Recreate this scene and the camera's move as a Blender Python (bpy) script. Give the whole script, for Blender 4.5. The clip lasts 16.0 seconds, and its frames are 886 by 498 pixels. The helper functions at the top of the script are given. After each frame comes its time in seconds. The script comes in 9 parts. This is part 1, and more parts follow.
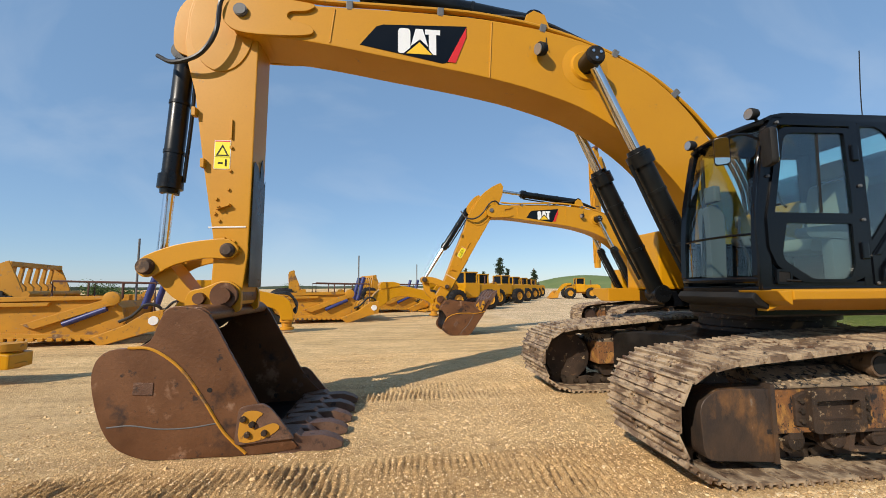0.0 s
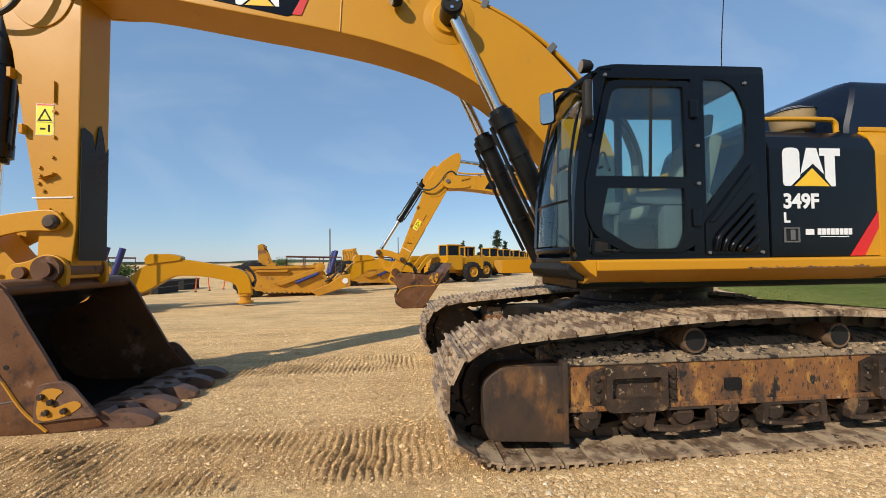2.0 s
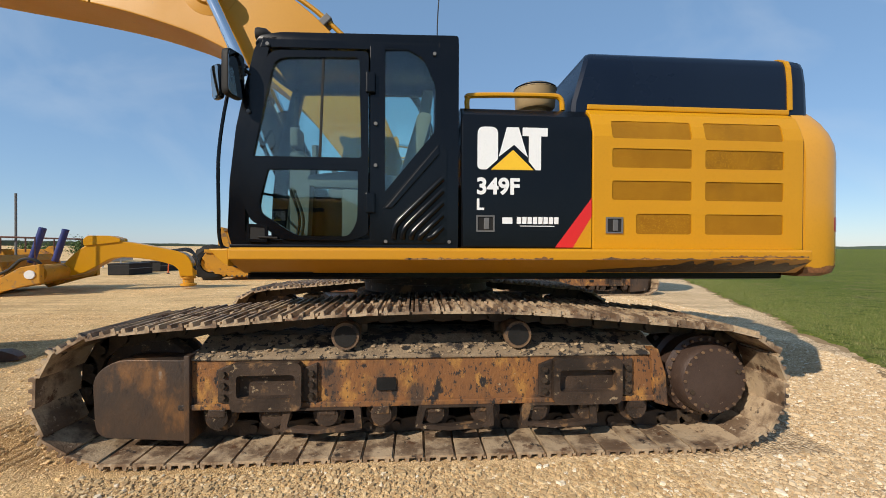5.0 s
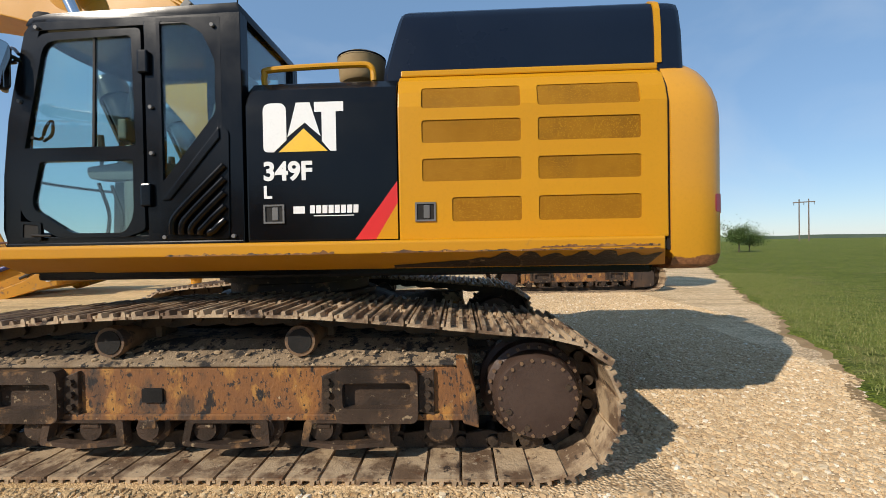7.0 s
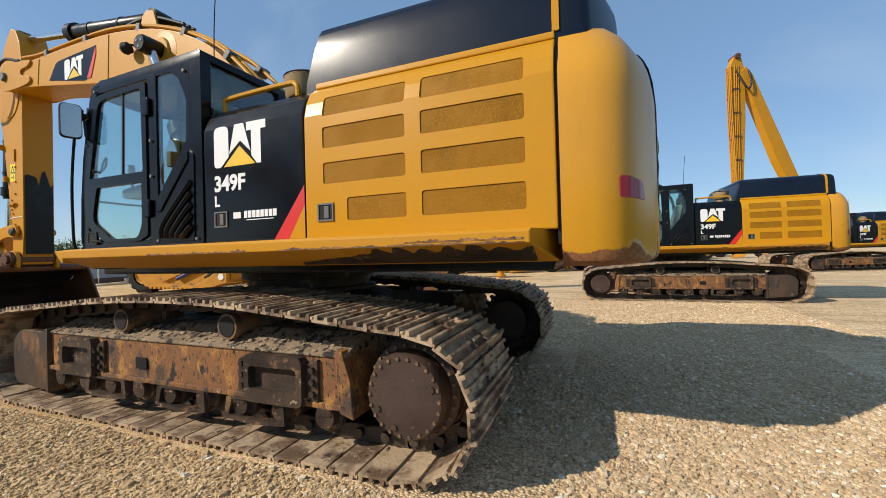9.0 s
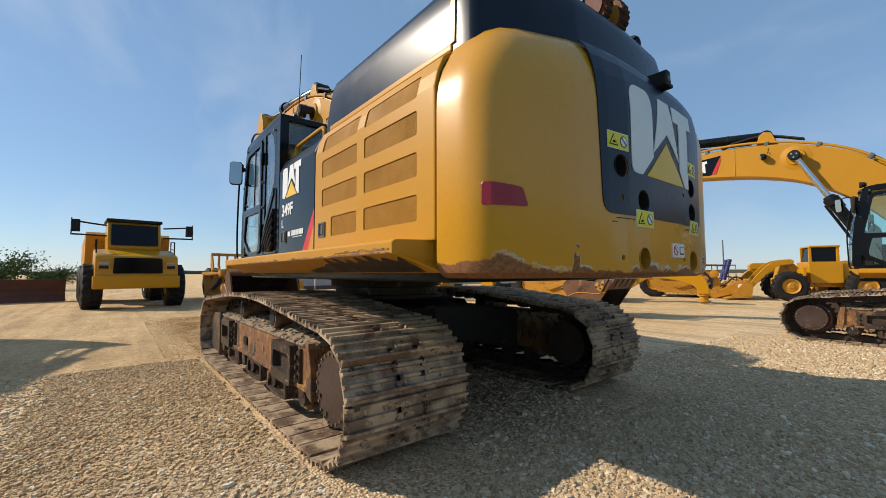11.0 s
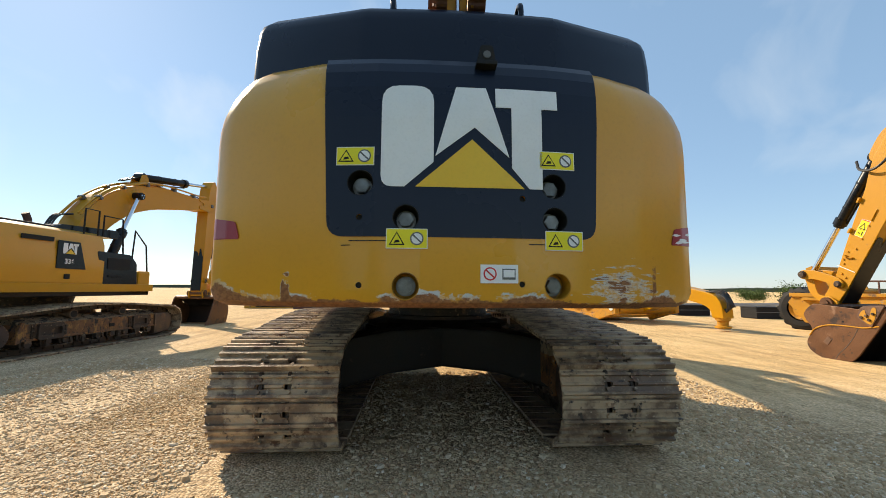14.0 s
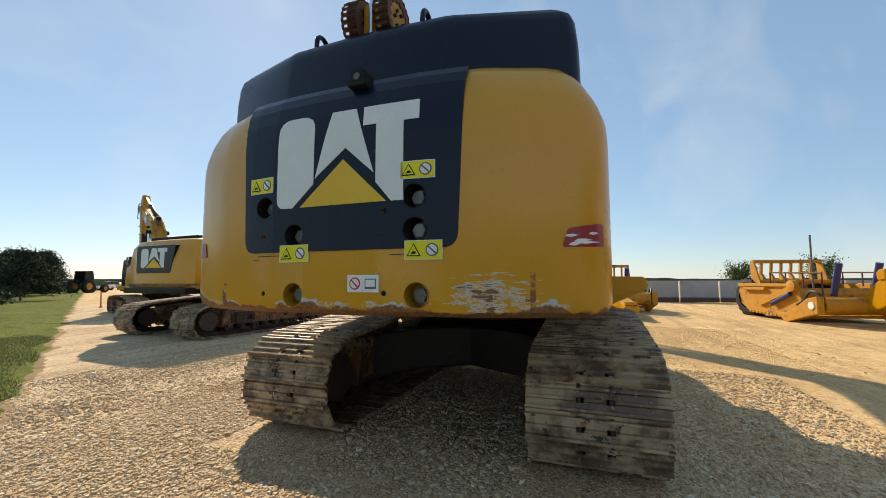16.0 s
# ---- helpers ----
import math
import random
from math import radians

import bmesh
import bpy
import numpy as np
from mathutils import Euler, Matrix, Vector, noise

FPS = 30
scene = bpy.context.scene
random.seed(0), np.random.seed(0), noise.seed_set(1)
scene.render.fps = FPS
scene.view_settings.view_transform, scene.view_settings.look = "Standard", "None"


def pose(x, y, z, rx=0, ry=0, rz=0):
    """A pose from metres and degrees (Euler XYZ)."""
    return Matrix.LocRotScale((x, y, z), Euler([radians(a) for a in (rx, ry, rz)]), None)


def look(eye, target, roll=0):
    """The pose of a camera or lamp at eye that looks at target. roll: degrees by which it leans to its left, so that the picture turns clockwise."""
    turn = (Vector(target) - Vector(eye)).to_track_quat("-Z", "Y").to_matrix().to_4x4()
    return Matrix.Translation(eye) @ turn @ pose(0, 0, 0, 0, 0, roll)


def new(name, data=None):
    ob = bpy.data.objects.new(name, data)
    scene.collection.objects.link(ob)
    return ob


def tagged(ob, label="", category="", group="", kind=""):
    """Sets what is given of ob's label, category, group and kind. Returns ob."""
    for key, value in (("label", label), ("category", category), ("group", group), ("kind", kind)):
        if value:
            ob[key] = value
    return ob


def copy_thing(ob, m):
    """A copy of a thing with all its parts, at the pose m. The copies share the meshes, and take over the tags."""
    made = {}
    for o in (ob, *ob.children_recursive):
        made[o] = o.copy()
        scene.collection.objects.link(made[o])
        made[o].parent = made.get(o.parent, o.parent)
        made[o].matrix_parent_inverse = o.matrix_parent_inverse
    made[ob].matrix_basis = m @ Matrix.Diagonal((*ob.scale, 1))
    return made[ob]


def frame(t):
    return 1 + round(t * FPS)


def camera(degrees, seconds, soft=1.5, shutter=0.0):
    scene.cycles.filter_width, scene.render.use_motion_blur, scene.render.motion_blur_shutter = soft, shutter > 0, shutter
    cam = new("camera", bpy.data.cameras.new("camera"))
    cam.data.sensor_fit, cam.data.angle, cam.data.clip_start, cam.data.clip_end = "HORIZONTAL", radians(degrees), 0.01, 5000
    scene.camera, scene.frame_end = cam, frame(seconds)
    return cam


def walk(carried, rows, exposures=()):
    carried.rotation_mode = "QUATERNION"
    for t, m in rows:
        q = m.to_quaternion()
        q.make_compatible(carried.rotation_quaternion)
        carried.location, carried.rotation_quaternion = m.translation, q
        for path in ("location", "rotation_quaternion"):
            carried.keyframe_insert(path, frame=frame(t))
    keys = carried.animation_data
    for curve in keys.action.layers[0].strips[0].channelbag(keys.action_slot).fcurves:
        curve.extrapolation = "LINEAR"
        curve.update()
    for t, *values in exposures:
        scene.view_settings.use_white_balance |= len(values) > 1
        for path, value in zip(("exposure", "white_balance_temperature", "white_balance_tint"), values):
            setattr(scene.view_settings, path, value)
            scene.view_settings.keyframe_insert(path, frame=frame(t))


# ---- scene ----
cam = camera(96.0, 16.0, 0.9)
PATH = [
    (0, (-4.72, -4.754, 1.535), (-4.492, -2.776, 1.725), -0.4),
    (0.5, (-4.281, -4.74, 1.539), (-4.091, -2.755, 1.7), -0.5),
    (1, (-3.829, -4.676, 1.527), (-3.653, -2.688, 1.651), -0.6),
    (1.5, (-3.391, -4.682, 1.518), (-3.204, -2.693, 1.601), -0.7),
    (2, (-2.929, -4.685, 1.51), (-2.724, -2.696, 1.565), -0.7),
    (2.5, (-2.475, -4.659, 1.533), (-2.251, -2.672, 1.567), -0.7),
    (3, (-2.011, -4.66, 1.512), (-1.786, -2.673, 1.543), -0.5),
    (3.5, (-1.518, -4.648, 1.518), (-1.315, -2.658, 1.536), -0.5),
    (4, (-1.053, -4.681, 1.509), (-0.879, -2.689, 1.525), 0.0),
    (4.5, (-0.58, -4.691, 1.514), (-0.427, -2.697, 1.511), 0.3),
    (7, (1.69, -4.274, 1.464), (1.612, -2.275, 1.439), -1.0),
    (7.5, (2.157, -4.137, 1.477), (1.955, -2.148, 1.446), -1.2),
    (8, (2.569, -4.072, 1.449), (2.229, -2.101, 1.425), -1.5),
    (8.5, (2.923, -3.986, 1.421), (2.41, -2.053, 1.404), -1.6),
    (9, (3.32, -3.94, 1.372), (2.58, -2.082, 1.388), -1.6),
    (9.5, (3.743, -3.829, 1.314), (2.755, -2.091, 1.366), -1.4),
    (10, (4.165, -3.618, 1.33), (2.954, -2.028, 1.399), -1.1),
    (10.2, (4.325, -3.517, 1.307), (3.035, -1.991, 1.394), -0.9),
    (12.3, (5.476, -1.803, 1.299), (3.655, -0.987, 1.435), 0.5),
    (12.5, (5.538, -1.621, 1.309), (3.686, -0.881, 1.458), 0.6),
    (13, (5.69, -1.15, 1.33), (3.773, -0.608, 1.508), 0.6),
    (13.5, (5.75, -0.717, 1.363), (3.79, -0.368, 1.552), 0.5),
    (14, (5.867, -0.312, 1.373), (3.882, -0.182, 1.572), 0.4),
    (14.5, (5.911, 0.089, 1.384), (3.923, 0.002, 1.578), 0.3),
    (15, (5.842, 0.51, 1.433), (3.876, 0.203, 1.634), 0.2),
    (15.5, (5.806, 0.914, 1.479), (3.879, 0.409, 1.66), -0.0),
    (16, (5.734, 1.359, 1.47), (3.864, 0.668, 1.629), -0.1),
]
walk(cam, [(t, look(eye, target, roll)) for t, eye, target, roll in PATH], [(0, 0.0, 6500, 10), (8.5, 0.0, 6500, 10), (10.2, -0.10, 6500, 10), (12.5, 0.31, 7150, 10), (14, 0.46, 7450, 10), (16, 0.24, 7550, 10)])

# ---- world, sun, exposure ----
SUN_DIR = Vector((-0.587, -0.580, 0.565)).normalized()
world = bpy.data.worlds.new("sky")
scene.world = world
world.use_nodes = True
wn = world.node_tree.nodes
wl = world.node_tree.links
wn.clear()
sky = wn.new("ShaderNodeTexSky")
sky.sky_type = "NISHITA"
sky.sun_disc = False
sky.sun_elevation = math.asin(SUN_DIR.z)
sky.sun_rotation = math.atan2(SUN_DIR.x, SUN_DIR.y)
sky.air_density, sky.dust_density, sky.ozone_density = 1.0, 0.15, 2.6
sky.altitude = 250
background = wn.new("ShaderNodeBackground")
background.inputs["Strength"].default_value = 0.136
world_out = wn.new("ShaderNodeOutputWorld")
haze = wn.new("ShaderNodeMix")    # thin even haze over the whole sky
haze.data_type = "RGBA"
haze.inputs[0].default_value = 0.54
haze.inputs[7].default_value = (1.72, 3.08, 5.0, 1)
wl.new(sky.outputs[0], haze.inputs[6])
place, stretch_map, wisp, wisp_level, clouds = (wn.new("ShaderNode" + k) for k in ("TexCoord", "Mapping", "TexNoise", "MapRange", "Mix"))
stretch_map.inputs["Rotation"].default_value, stretch_map.inputs["Scale"].default_value = (0.4, 0.2, 0.7), (0.8, 3.2, 2.6)
wisp.inputs["Scale"].default_value, wisp.inputs["Detail"].default_value, wisp.inputs["Distortion"].default_value = 1.5, 7, 0.6
for k, v in zip((1, 2, 3, 4), (0.49, 0.78, 0.0, 0.32)):
    wisp_level.inputs[k].default_value = v
clouds.data_type = "RGBA"
clouds.inputs[7].default_value = (5.2, 5.7, 6.2, 1)
wl.new(place.outputs["Generated"], stretch_map.inputs[0])
wl.new(stretch_map.outputs[0], wisp.inputs["Vector"])
wl.new(wisp.outputs["Fac"], wisp_level.inputs[0])
wl.new(wisp_level.outputs[0], clouds.inputs[0])
wl.new(haze.outputs[2], clouds.inputs[6])
wl.new(clouds.outputs[2], background.inputs[0])
wl.new(background.outputs[0], world_out.inputs[0])
sun = new("sun", bpy.data.lights.new("sun", "SUN"))
sun.data.energy, sun.data.angle, sun.data.color = 5.0, radians(0.55), (1.0, 0.90, 0.765)
sun.matrix_world = look(SUN_DIR * 60, (0, 0, 0))


# ---- materials ----
def surface(name, a, b, scale=3.0, fine=45.0, rough=(0.45, 0.7), metal=0.0, bump=0.15, spots=(), coat=0.0, stretch=(1, 1, 1), grain=0.01, shine=0.5):
    """A worn surface: two colours mixed at two scales, spots of further colours, uneven gloss and a fine relief."""
    m = bpy.data.materials.new(name)
    m.use_nodes = True
    n, l = m.node_tree.nodes, m.node_tree.links
    bsdf = n["Principled BSDF"]
    co, info, add, mapping = n.new("ShaderNodeTexCoord"), n.new("ShaderNodeObjectInfo"), n.new("ShaderNodeVectorMath"), n.new("ShaderNodeMapping")
    scl = n.new("ShaderNodeVectorMath")
    scl.operation = "SCALE"
    scl.inputs[0].default_value = (31, 17, 23)
    l.new(info.outputs["Random"], scl.inputs["Scale"])
    l.new(co.outputs["Object"], add.inputs[0])
    l.new(scl.outputs[0], add.inputs[1])
    l.new(add.outputs[0], mapping.inputs[0])
    mapping.inputs["Scale"].default_value = stretch

    def tex(s, detail=5.0):
        t = n.new("ShaderNodeTexNoise")
        t.inputs["Scale"].default_value, t.inputs["Detail"].default_value, t.inputs["Roughness"].default_value = s, detail, 0.62
        l.new(mapping.outputs[0], t.inputs["Vector"])
        return t.outputs["Fac"]

    def span(value, lo, hi, to_lo=0.0, to_hi=1.0):
        r = n.new("ShaderNodeMapRange")
        for k, v in zip((1, 2, 3, 4), (lo, hi, to_lo, to_hi)):
            r.inputs[k].default_value = v
        l.new(value, r.inputs[0])
        return r.outputs[0]

    def blend(fac, p, q):
        x = n.new("ShaderNodeMix")
        x.data_type = "RGBA"
        l.new(fac, x.inputs[0])
        for k, c in ((6, p), (7, q)):
            if isinstance(c, tuple):
                x.inputs[k].default_value = (*c, 1)
            else:
                l.new(c, x.inputs[k])
        return x.outputs[2]

    large, small = tex(scale), tex(fine, 3.0)
    colour = blend(span(large, 0.35, 0.65), a, b)
    dark = tuple(v * 0.8 for v in a)
    colour = blend(span(small, 0.5, 0.75, 0.0, 0.35), colour, dark)
    for c, s, level, soft in spots:
        colour = blend(span(tex(s, 7.0), level, level + soft), colour, c)
    l.new(colour, bsdf.inputs["Base Color"])
    l.new(span(large, 0.3, 0.7, *rough), bsdf.inputs["Roughness"])
    bsdf.inputs["Metallic"].default_value = metal
    bsdf.inputs["Coat Weight"].default_value = coat
    bsdf.inputs["Specular IOR Level"].default_value = shine
    if bump:
        bp = n.new("ShaderNodeBump")
        bp.inputs["Strength"].default_value, bp.inputs["Distance"].default_value = bump, grain
        l.new(small, bp.inputs["Height"])
        l.new(bp.outputs[0], bsdf.inputs["Normal"])
    return m


YELLOW = surface("yellow_paint", (0.56, 0.262, 0.004), (0.53, 0.243, 0.004), 0.9, 60, (0.28, 0.42), bump=0.03, coat=0.04, spots=[((0.38, 0.20, 0.03), 2.2, 0.68, 0.16), ((0.30, 0.15, 0.03), 14.0, 0.74, 0.05)], shine=0.35)
YELLOW_ARM = surface("dusty_yellow_paint", (0.54, 0.248, 0.008), (0.50, 0.225, 0.008), 0.8, 50, (0.36, 0.55), bump=0.05, shine=0.35, spots=[((0.30, 0.17, 0.05), 5.0, 0.68, 0.08), ((0.16, 0.10, 0.05), 11.0, 0.72, 0.04)])
YELLOW_OLD = surface("weathered_yellow_paint", (0.54, 0.245, 0.008), (0.44, 0.20, 0.010), 1.4, 30, (0.5, 0.75), bump=0.1, spots=[((0.17, 0.09, 0.04), 3.0, 0.58, 0.08), ((0.32, 0.22, 0.12), 6.0, 0.62, 0.08), ((0.07, 0.045, 0.03), 9.0, 0.64, 0.05)])


def worn_counterweight(name):
    """Yellow paint worn through along the lower edge: pale primer round bare rust, with a long scrape and two gouges."""
    m = surface(name, (0.665, 0.312, 0.022), (0.62, 0.29, 0.020), 1.2, 40, (0.26, 0.38), bump=0.03, coat=0.08, spots=[((0.42, 0.24, 0.06), 30.0, 0.74, 0.03)])
    n, l = m.node_tree.nodes, m.node_tree.links
    bsdf = n["Principled BSDF"]
    paint = bsdf.inputs["Base Color"].links[0].from_socket
    gloss = bsdf.inputs["Roughness"].links[0].from_socket
    co, xyz = n.new("ShaderNodeTexCoord"), n.new("ShaderNodeSeparateXYZ")
    l.new(co.outputs["Object"], xyz.inputs[0])

    def math_node(how, a, b=None, c=None):
        k = n.new("ShaderNodeMath")
        k.operation = how
        for slot, v in enumerate((a, b, c)):
            if v is None:
                continue
            if isinstance(v, (int, float)):
                k.inputs[slot].default_value = v
            else:
                l.new(v, k.inputs[slot])
        return k.outputs[0]

    def grain_at(stretch, detail=6.0):
        mp, t = n.new("ShaderNodeMapping"), n.new("ShaderNodeTexNoise")
        mp.inputs["Scale"].default_value = stretch
        t.inputs["Scale"].default_value, t.inputs["Detail"].default_value, t.inputs["Roughness"].default_value = 1.0, detail, 0.65
        l.new(co.outputs["Object"], mp.inputs[0])
        l.new(mp.outputs[0], t.inputs["Vector"])
        return t.outputs["Fac"]

    def hump(axis, centre, width):
        """One at the centre, falling to nothing at that distance."""
        return math_node("MAXIMUM", math_node("SUBTRACT", 1.0, math_node("DIVIDE", math_node("ABSOLUTE", math_node("SUBTRACT", xyz.outputs[axis], centre)), width)), 0.0)

    def mixed(fac, p, q):
        x = n.new("ShaderNodeMix")
        x.data_type = "RGBA"
        l.new(fac, x.inputs[0])
        l.new(p, x.inputs[6])
        if isinstance(q, tuple):
            x.inputs[7].default_value = (*q, 1)
        else:
            l.new(q, x.inputs[7])
        return x.outputs[2]

    def over(value, lo, hi):
        r = n.new("ShaderNodeMapRange")
        r.inputs[1].default_value, r.inputs[2].default_value = lo, hi
        l.new(value, r.inputs[0])
        return r.outputs[0]

    waves, ragged, streaks, fine = grain_at((2.2, 2.2, 2.2)), grain_at((9, 9, 16)), grain_at((5, 6, 55), 5.0), grain_at((40, 40, 60), 3.0)
    # how high the wear reaches: uneven along the edge, higher at the gouge and the long scrape
    reach = math_node("MULTIPLY_ADD", waves, 0.16, 1.235)
    reach = math_node("MULTIPLY_ADD", ragged, 0.11, math_node("SUBTRACT", reach, 0.055))
    reach = math_node("MULTIPLY_ADD", math_node("MULTIPLY", over(hump("Y", -1.02, 0.035), 0.2, 0.5), over(ragged, 0.36, 0.56)), 0.13, reach)
    reach = math_node("MULTIPLY_ADD", hump("Y", -1.45, 0.25), 0.05, reach)
    depth = math_node("SUBTRACT", reach, xyz.outputs["Z"])
    patch = math_node("MULTIPLY", math_node("POWER", hump("Y", 0.87, 0.30), 0.6), math_node("POWER", hump("Z", 1.37, 0.20), 0.7))
    scrape = math_node("MULTIPLY_ADD", patch, 0.42, streaks)
    primer = math_node("MAXIMUM", math_node("MULTIPLY", over(depth, -0.024, -0.018), over(waves, 0.49, 0.52)), over(scrape, 0.74, 0.76))
    primer = math_node("MULTIPLY", primer, over(xyz.outputs["X"], 3.45, 3.58))
    rust = math_node("MAXIMUM", over(depth, -0.006, 0.004), math_node("MULTIPLY", over(scrape, 0.82, 0.84), over(ragged, 0.48, 0.53)))
    gouge = math_node("MULTIPLY", math_node("MULTIPLY", over(hump("Y", 1.075, 0.022), 0.25, 0.5), over(hump("Z", 1.44, 0.14), 0.05, 0.15)), over(ragged, 0.42, 0.50))
    rust = math_node("MAXIMUM", rust, gouge)
    primer_colour = mixed(over(ragged, 0.46, 0.56), mixed(over(fine, 0.3, 0.7), bsdf.inputs["Base Color"].links[0].from_socket, (0.62, 0.60, 0.54)), (0.50, 0.53, 0.54))
    rust_colour = mixed(over(fine, 0.40, 0.60), mixed(over(ragged, 0.0, 0.01), paint, (0.19, 0.072, 0.026)), (0.30, 0.125, 0.045))
    colour = mixed(rust, mixed(math_node("MULTIPLY", primer, over(ragged, 0.36, 0.42)), paint, primer_colour), rust_colour)
    l.new(colour, bsdf.inputs["Base Color"])
    l.new(math_node("MAXIMUM", gloss, math_node("MULTIPLY", math_node("MAXIMUM", rust, primer), 0.7)), bsdf.inputs["Roughness"])
    return m


YELLOW_CW = worn_counterweight("scraped_yellow_paint")
SCRAPE = surface("bare_scraped_steel", (0.26, 0.10, 0.04), (0.36, 0.33, 0.29), 4.0, 60, (0.5, 0.8), 0.2, 0.3, stretch=(1, 1, 3.5), spots=[((0.50, 0.50, 0.48), 7.0, 0.57, 0.03)])
BLACK = surface("black_paint", (0.0025, 0.003, 0.0045), (0.004, 0.0048, 0.0062), 1.5, 70, (0.14, 0.26), bump=0.02, shine=0.27, spots=[((0.016, 0.015, 0.014), 60.0, 0.70, 0.05)])
NAVY = surface("dark_hood_paint", (0.0045, 0.0088, 0.021), (0.0062, 0.0115, 0.025), 1.0, 60, (0.24, 0.32), bump=0.008, coat=0.0, shine=0.26)
RUBBER = surface("black_rubber", (0.009, 0.009, 0.009), (0.022, 0.02, 0.018), 3.0, 60, (0.55, 0.8), bump=0.2, shine=0.25)
CYLINDER = surface("dark_cylinder_paint", (0.0045, 0.005, 0.006), (0.009, 0.010, 0.010), 3.0, 60, (0.22, 0.42), bump=0.05, shine=0.3)
CHROME = surface("polished_rod", (0.75, 0.75, 0.76), (0.68, 0.68, 0.70), 3.0, 60, (0.08, 0.16), 1.0, 0.0)
SHOE = surface("worn_track_steel", (0.15, 0.096, 0.060), (0.29, 0.20, 0.125), 4.0, 40, (0.42, 0.78), 0.15, 0.7, spots=[((0.46, 0.34, 0.215), 4.0, 0.44, 0.12), ((0.12, 0.060, 0.032), 5.5, 0.59, 0.07), ((0.05, 0.036, 0.028), 9.0, 0.61, 0.05), ((0.42, 0.33, 0.23), 26.0, 0.62, 0.04)])
LINK = surface("greasy_link_steel", (0.035, 0.026, 0.02), (0.09, 0.062, 0.04), 6.0, 60, (0.4, 0.7), 0.4, 0.4)
FRAME_RUST = surface("rusty_track_frame", (0.26, 0.108, 0.030), (0.15, 0.066, 0.027), 1.8, 40, (0.5, 0.85), 0.0, 0.6, spots=[((0.36, 0.175, 0.042), 8.0, 0.52, 0.10), ((0.075, 0.042, 0.025), 3.0, 0.52, 0.12), ((0.030, 0.022, 0.018), 34.0, 0.57, 0.05), ((0.016, 0.013, 0.012), 7.0, 0.58, 0.05), ((0.38, 0.28, 0.165), 18.0, 0.66, 0.04)], stretch=(1.3, 1, 0.75))
FRAME_DUST = surface("mud_covered_frame_top", (0.30, 0.22, 0.135), (0.17, 0.12, 0.075), 5.0, 60, (0.7, 0.95), 0.0, 1.0, spots=[((0.022, 0.018, 0.016), 4.0, 0.55, 0.05), ((0.016, 0.014, 0.013), 17.0, 0.55, 0.03), ((0.42, 0.32, 0.20), 26.0, 0.63, 0.03)])
FRAME_DARK = surface("oily_dark_steel", (0.028, 0.021, 0.017), (0.075, 0.047, 0.031), 3.0, 50, (0.35, 0.7), 0.1, 0.5, spots=[((0.20, 0.115, 0.055), 7.0, 0.58, 0.08), ((0.30, 0.225, 0.14), 15.0, 0.62, 0.05)], shine=0.35)
GUARD = surface("worn_guard_plate", (0.095, 0.060, 0.040), (0.040, 0.030, 0.025), 2.4, 50, (0.32, 0.62), 0.3, 0.4, spots=[((0.20, 0.100, 0.042), 3.0, 0.57, 0.1), ((0.26, 0.20, 0.145), 6.0, 0.66, 0.06), ((0.025, 0.02, 0.017), 5.0, 0.60, 0.06)], stretch=(1, 1, 0.6))
DRIVE = surface("brown_drive_cover", (0.05, 0.030, 0.023), (0.075, 0.047, 0.035), 3.0, 60, (0.4, 0.6), 0.2, 0.3, spots=[((0.11, 0.07, 0.05), 5.0, 0.60, 0.1), ((0.20, 0.15, 0.10), 16.0, 0.66, 0.04)])
BUCKET = surface("rusted_bucket_steel", (0.098, 0.040, 0.016), (0.155, 0.066, 0.025), 2.0, 40, (0.34, 0.6), 0.2, 0.35, spots=[((0.26, 0.145, 0.085), 3.2, 0.60, 0.08), ((0.035, 0.02, 0.015), 2.4, 0.58, 0.1), ((0.04, 0.024, 0.018), 9.0, 0.62, 0.05)])
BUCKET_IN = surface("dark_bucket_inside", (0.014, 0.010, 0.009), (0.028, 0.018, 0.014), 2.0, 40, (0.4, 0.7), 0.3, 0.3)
TOOTH = surface("worn_tooth_steel", (0.105, 0.052, 0.032), (0.17, 0.095, 0.060), 5.0, 60, (0.4, 0.65), 0.25, 0.5, spots=[((0.05, 0.032, 0.025), 9.0, 0.58, 0.08)])
WHITE = surface("white_decal", (0.80, 0.80, 0.79), (0.76, 0.76, 0.75), 3.0, 60, (0.4, 0.5), bump=0.0)
DECAL_YELLOW = surface("yellow_decal", (0.83, 0.50, 0.02), (0.80, 0.47, 0.02), 3.0, 60, (0.35, 0.45), bump=0.0)
DECAL_RED = surface("red_decal", (0.62, 0.018, 0.018), (0.58, 0.018, 0.016), 3.0, 60, (0.35, 0.45), bump=0.0)
STICKER = surface("yellow_sticker", (0.85, 0.72, 0.01), (0.80, 0.68, 0.01), 3.0, 60, (0.4, 0.5), bump=0.0)
REFLECTOR = surface("red_reflector", (0.33, 0.012, 0.025), (0.28, 0.01, 0.02), 5.0, 90, (0.25, 0.4), bump=0.05)
MESH = surface("louver_mesh", (0.315, 0.138, 0.004), (0.265, 0.112, 0.004), 5.0, 300, (0.6, 0.8), 0.0, 0.6, grain=0.003, spots=[((0.18, 0.082, 0.006), 2.0, 0.55, 0.2), ((0.38, 0.19, 0.008), 120.0, 0.56, 0.04)], shine=0.2)
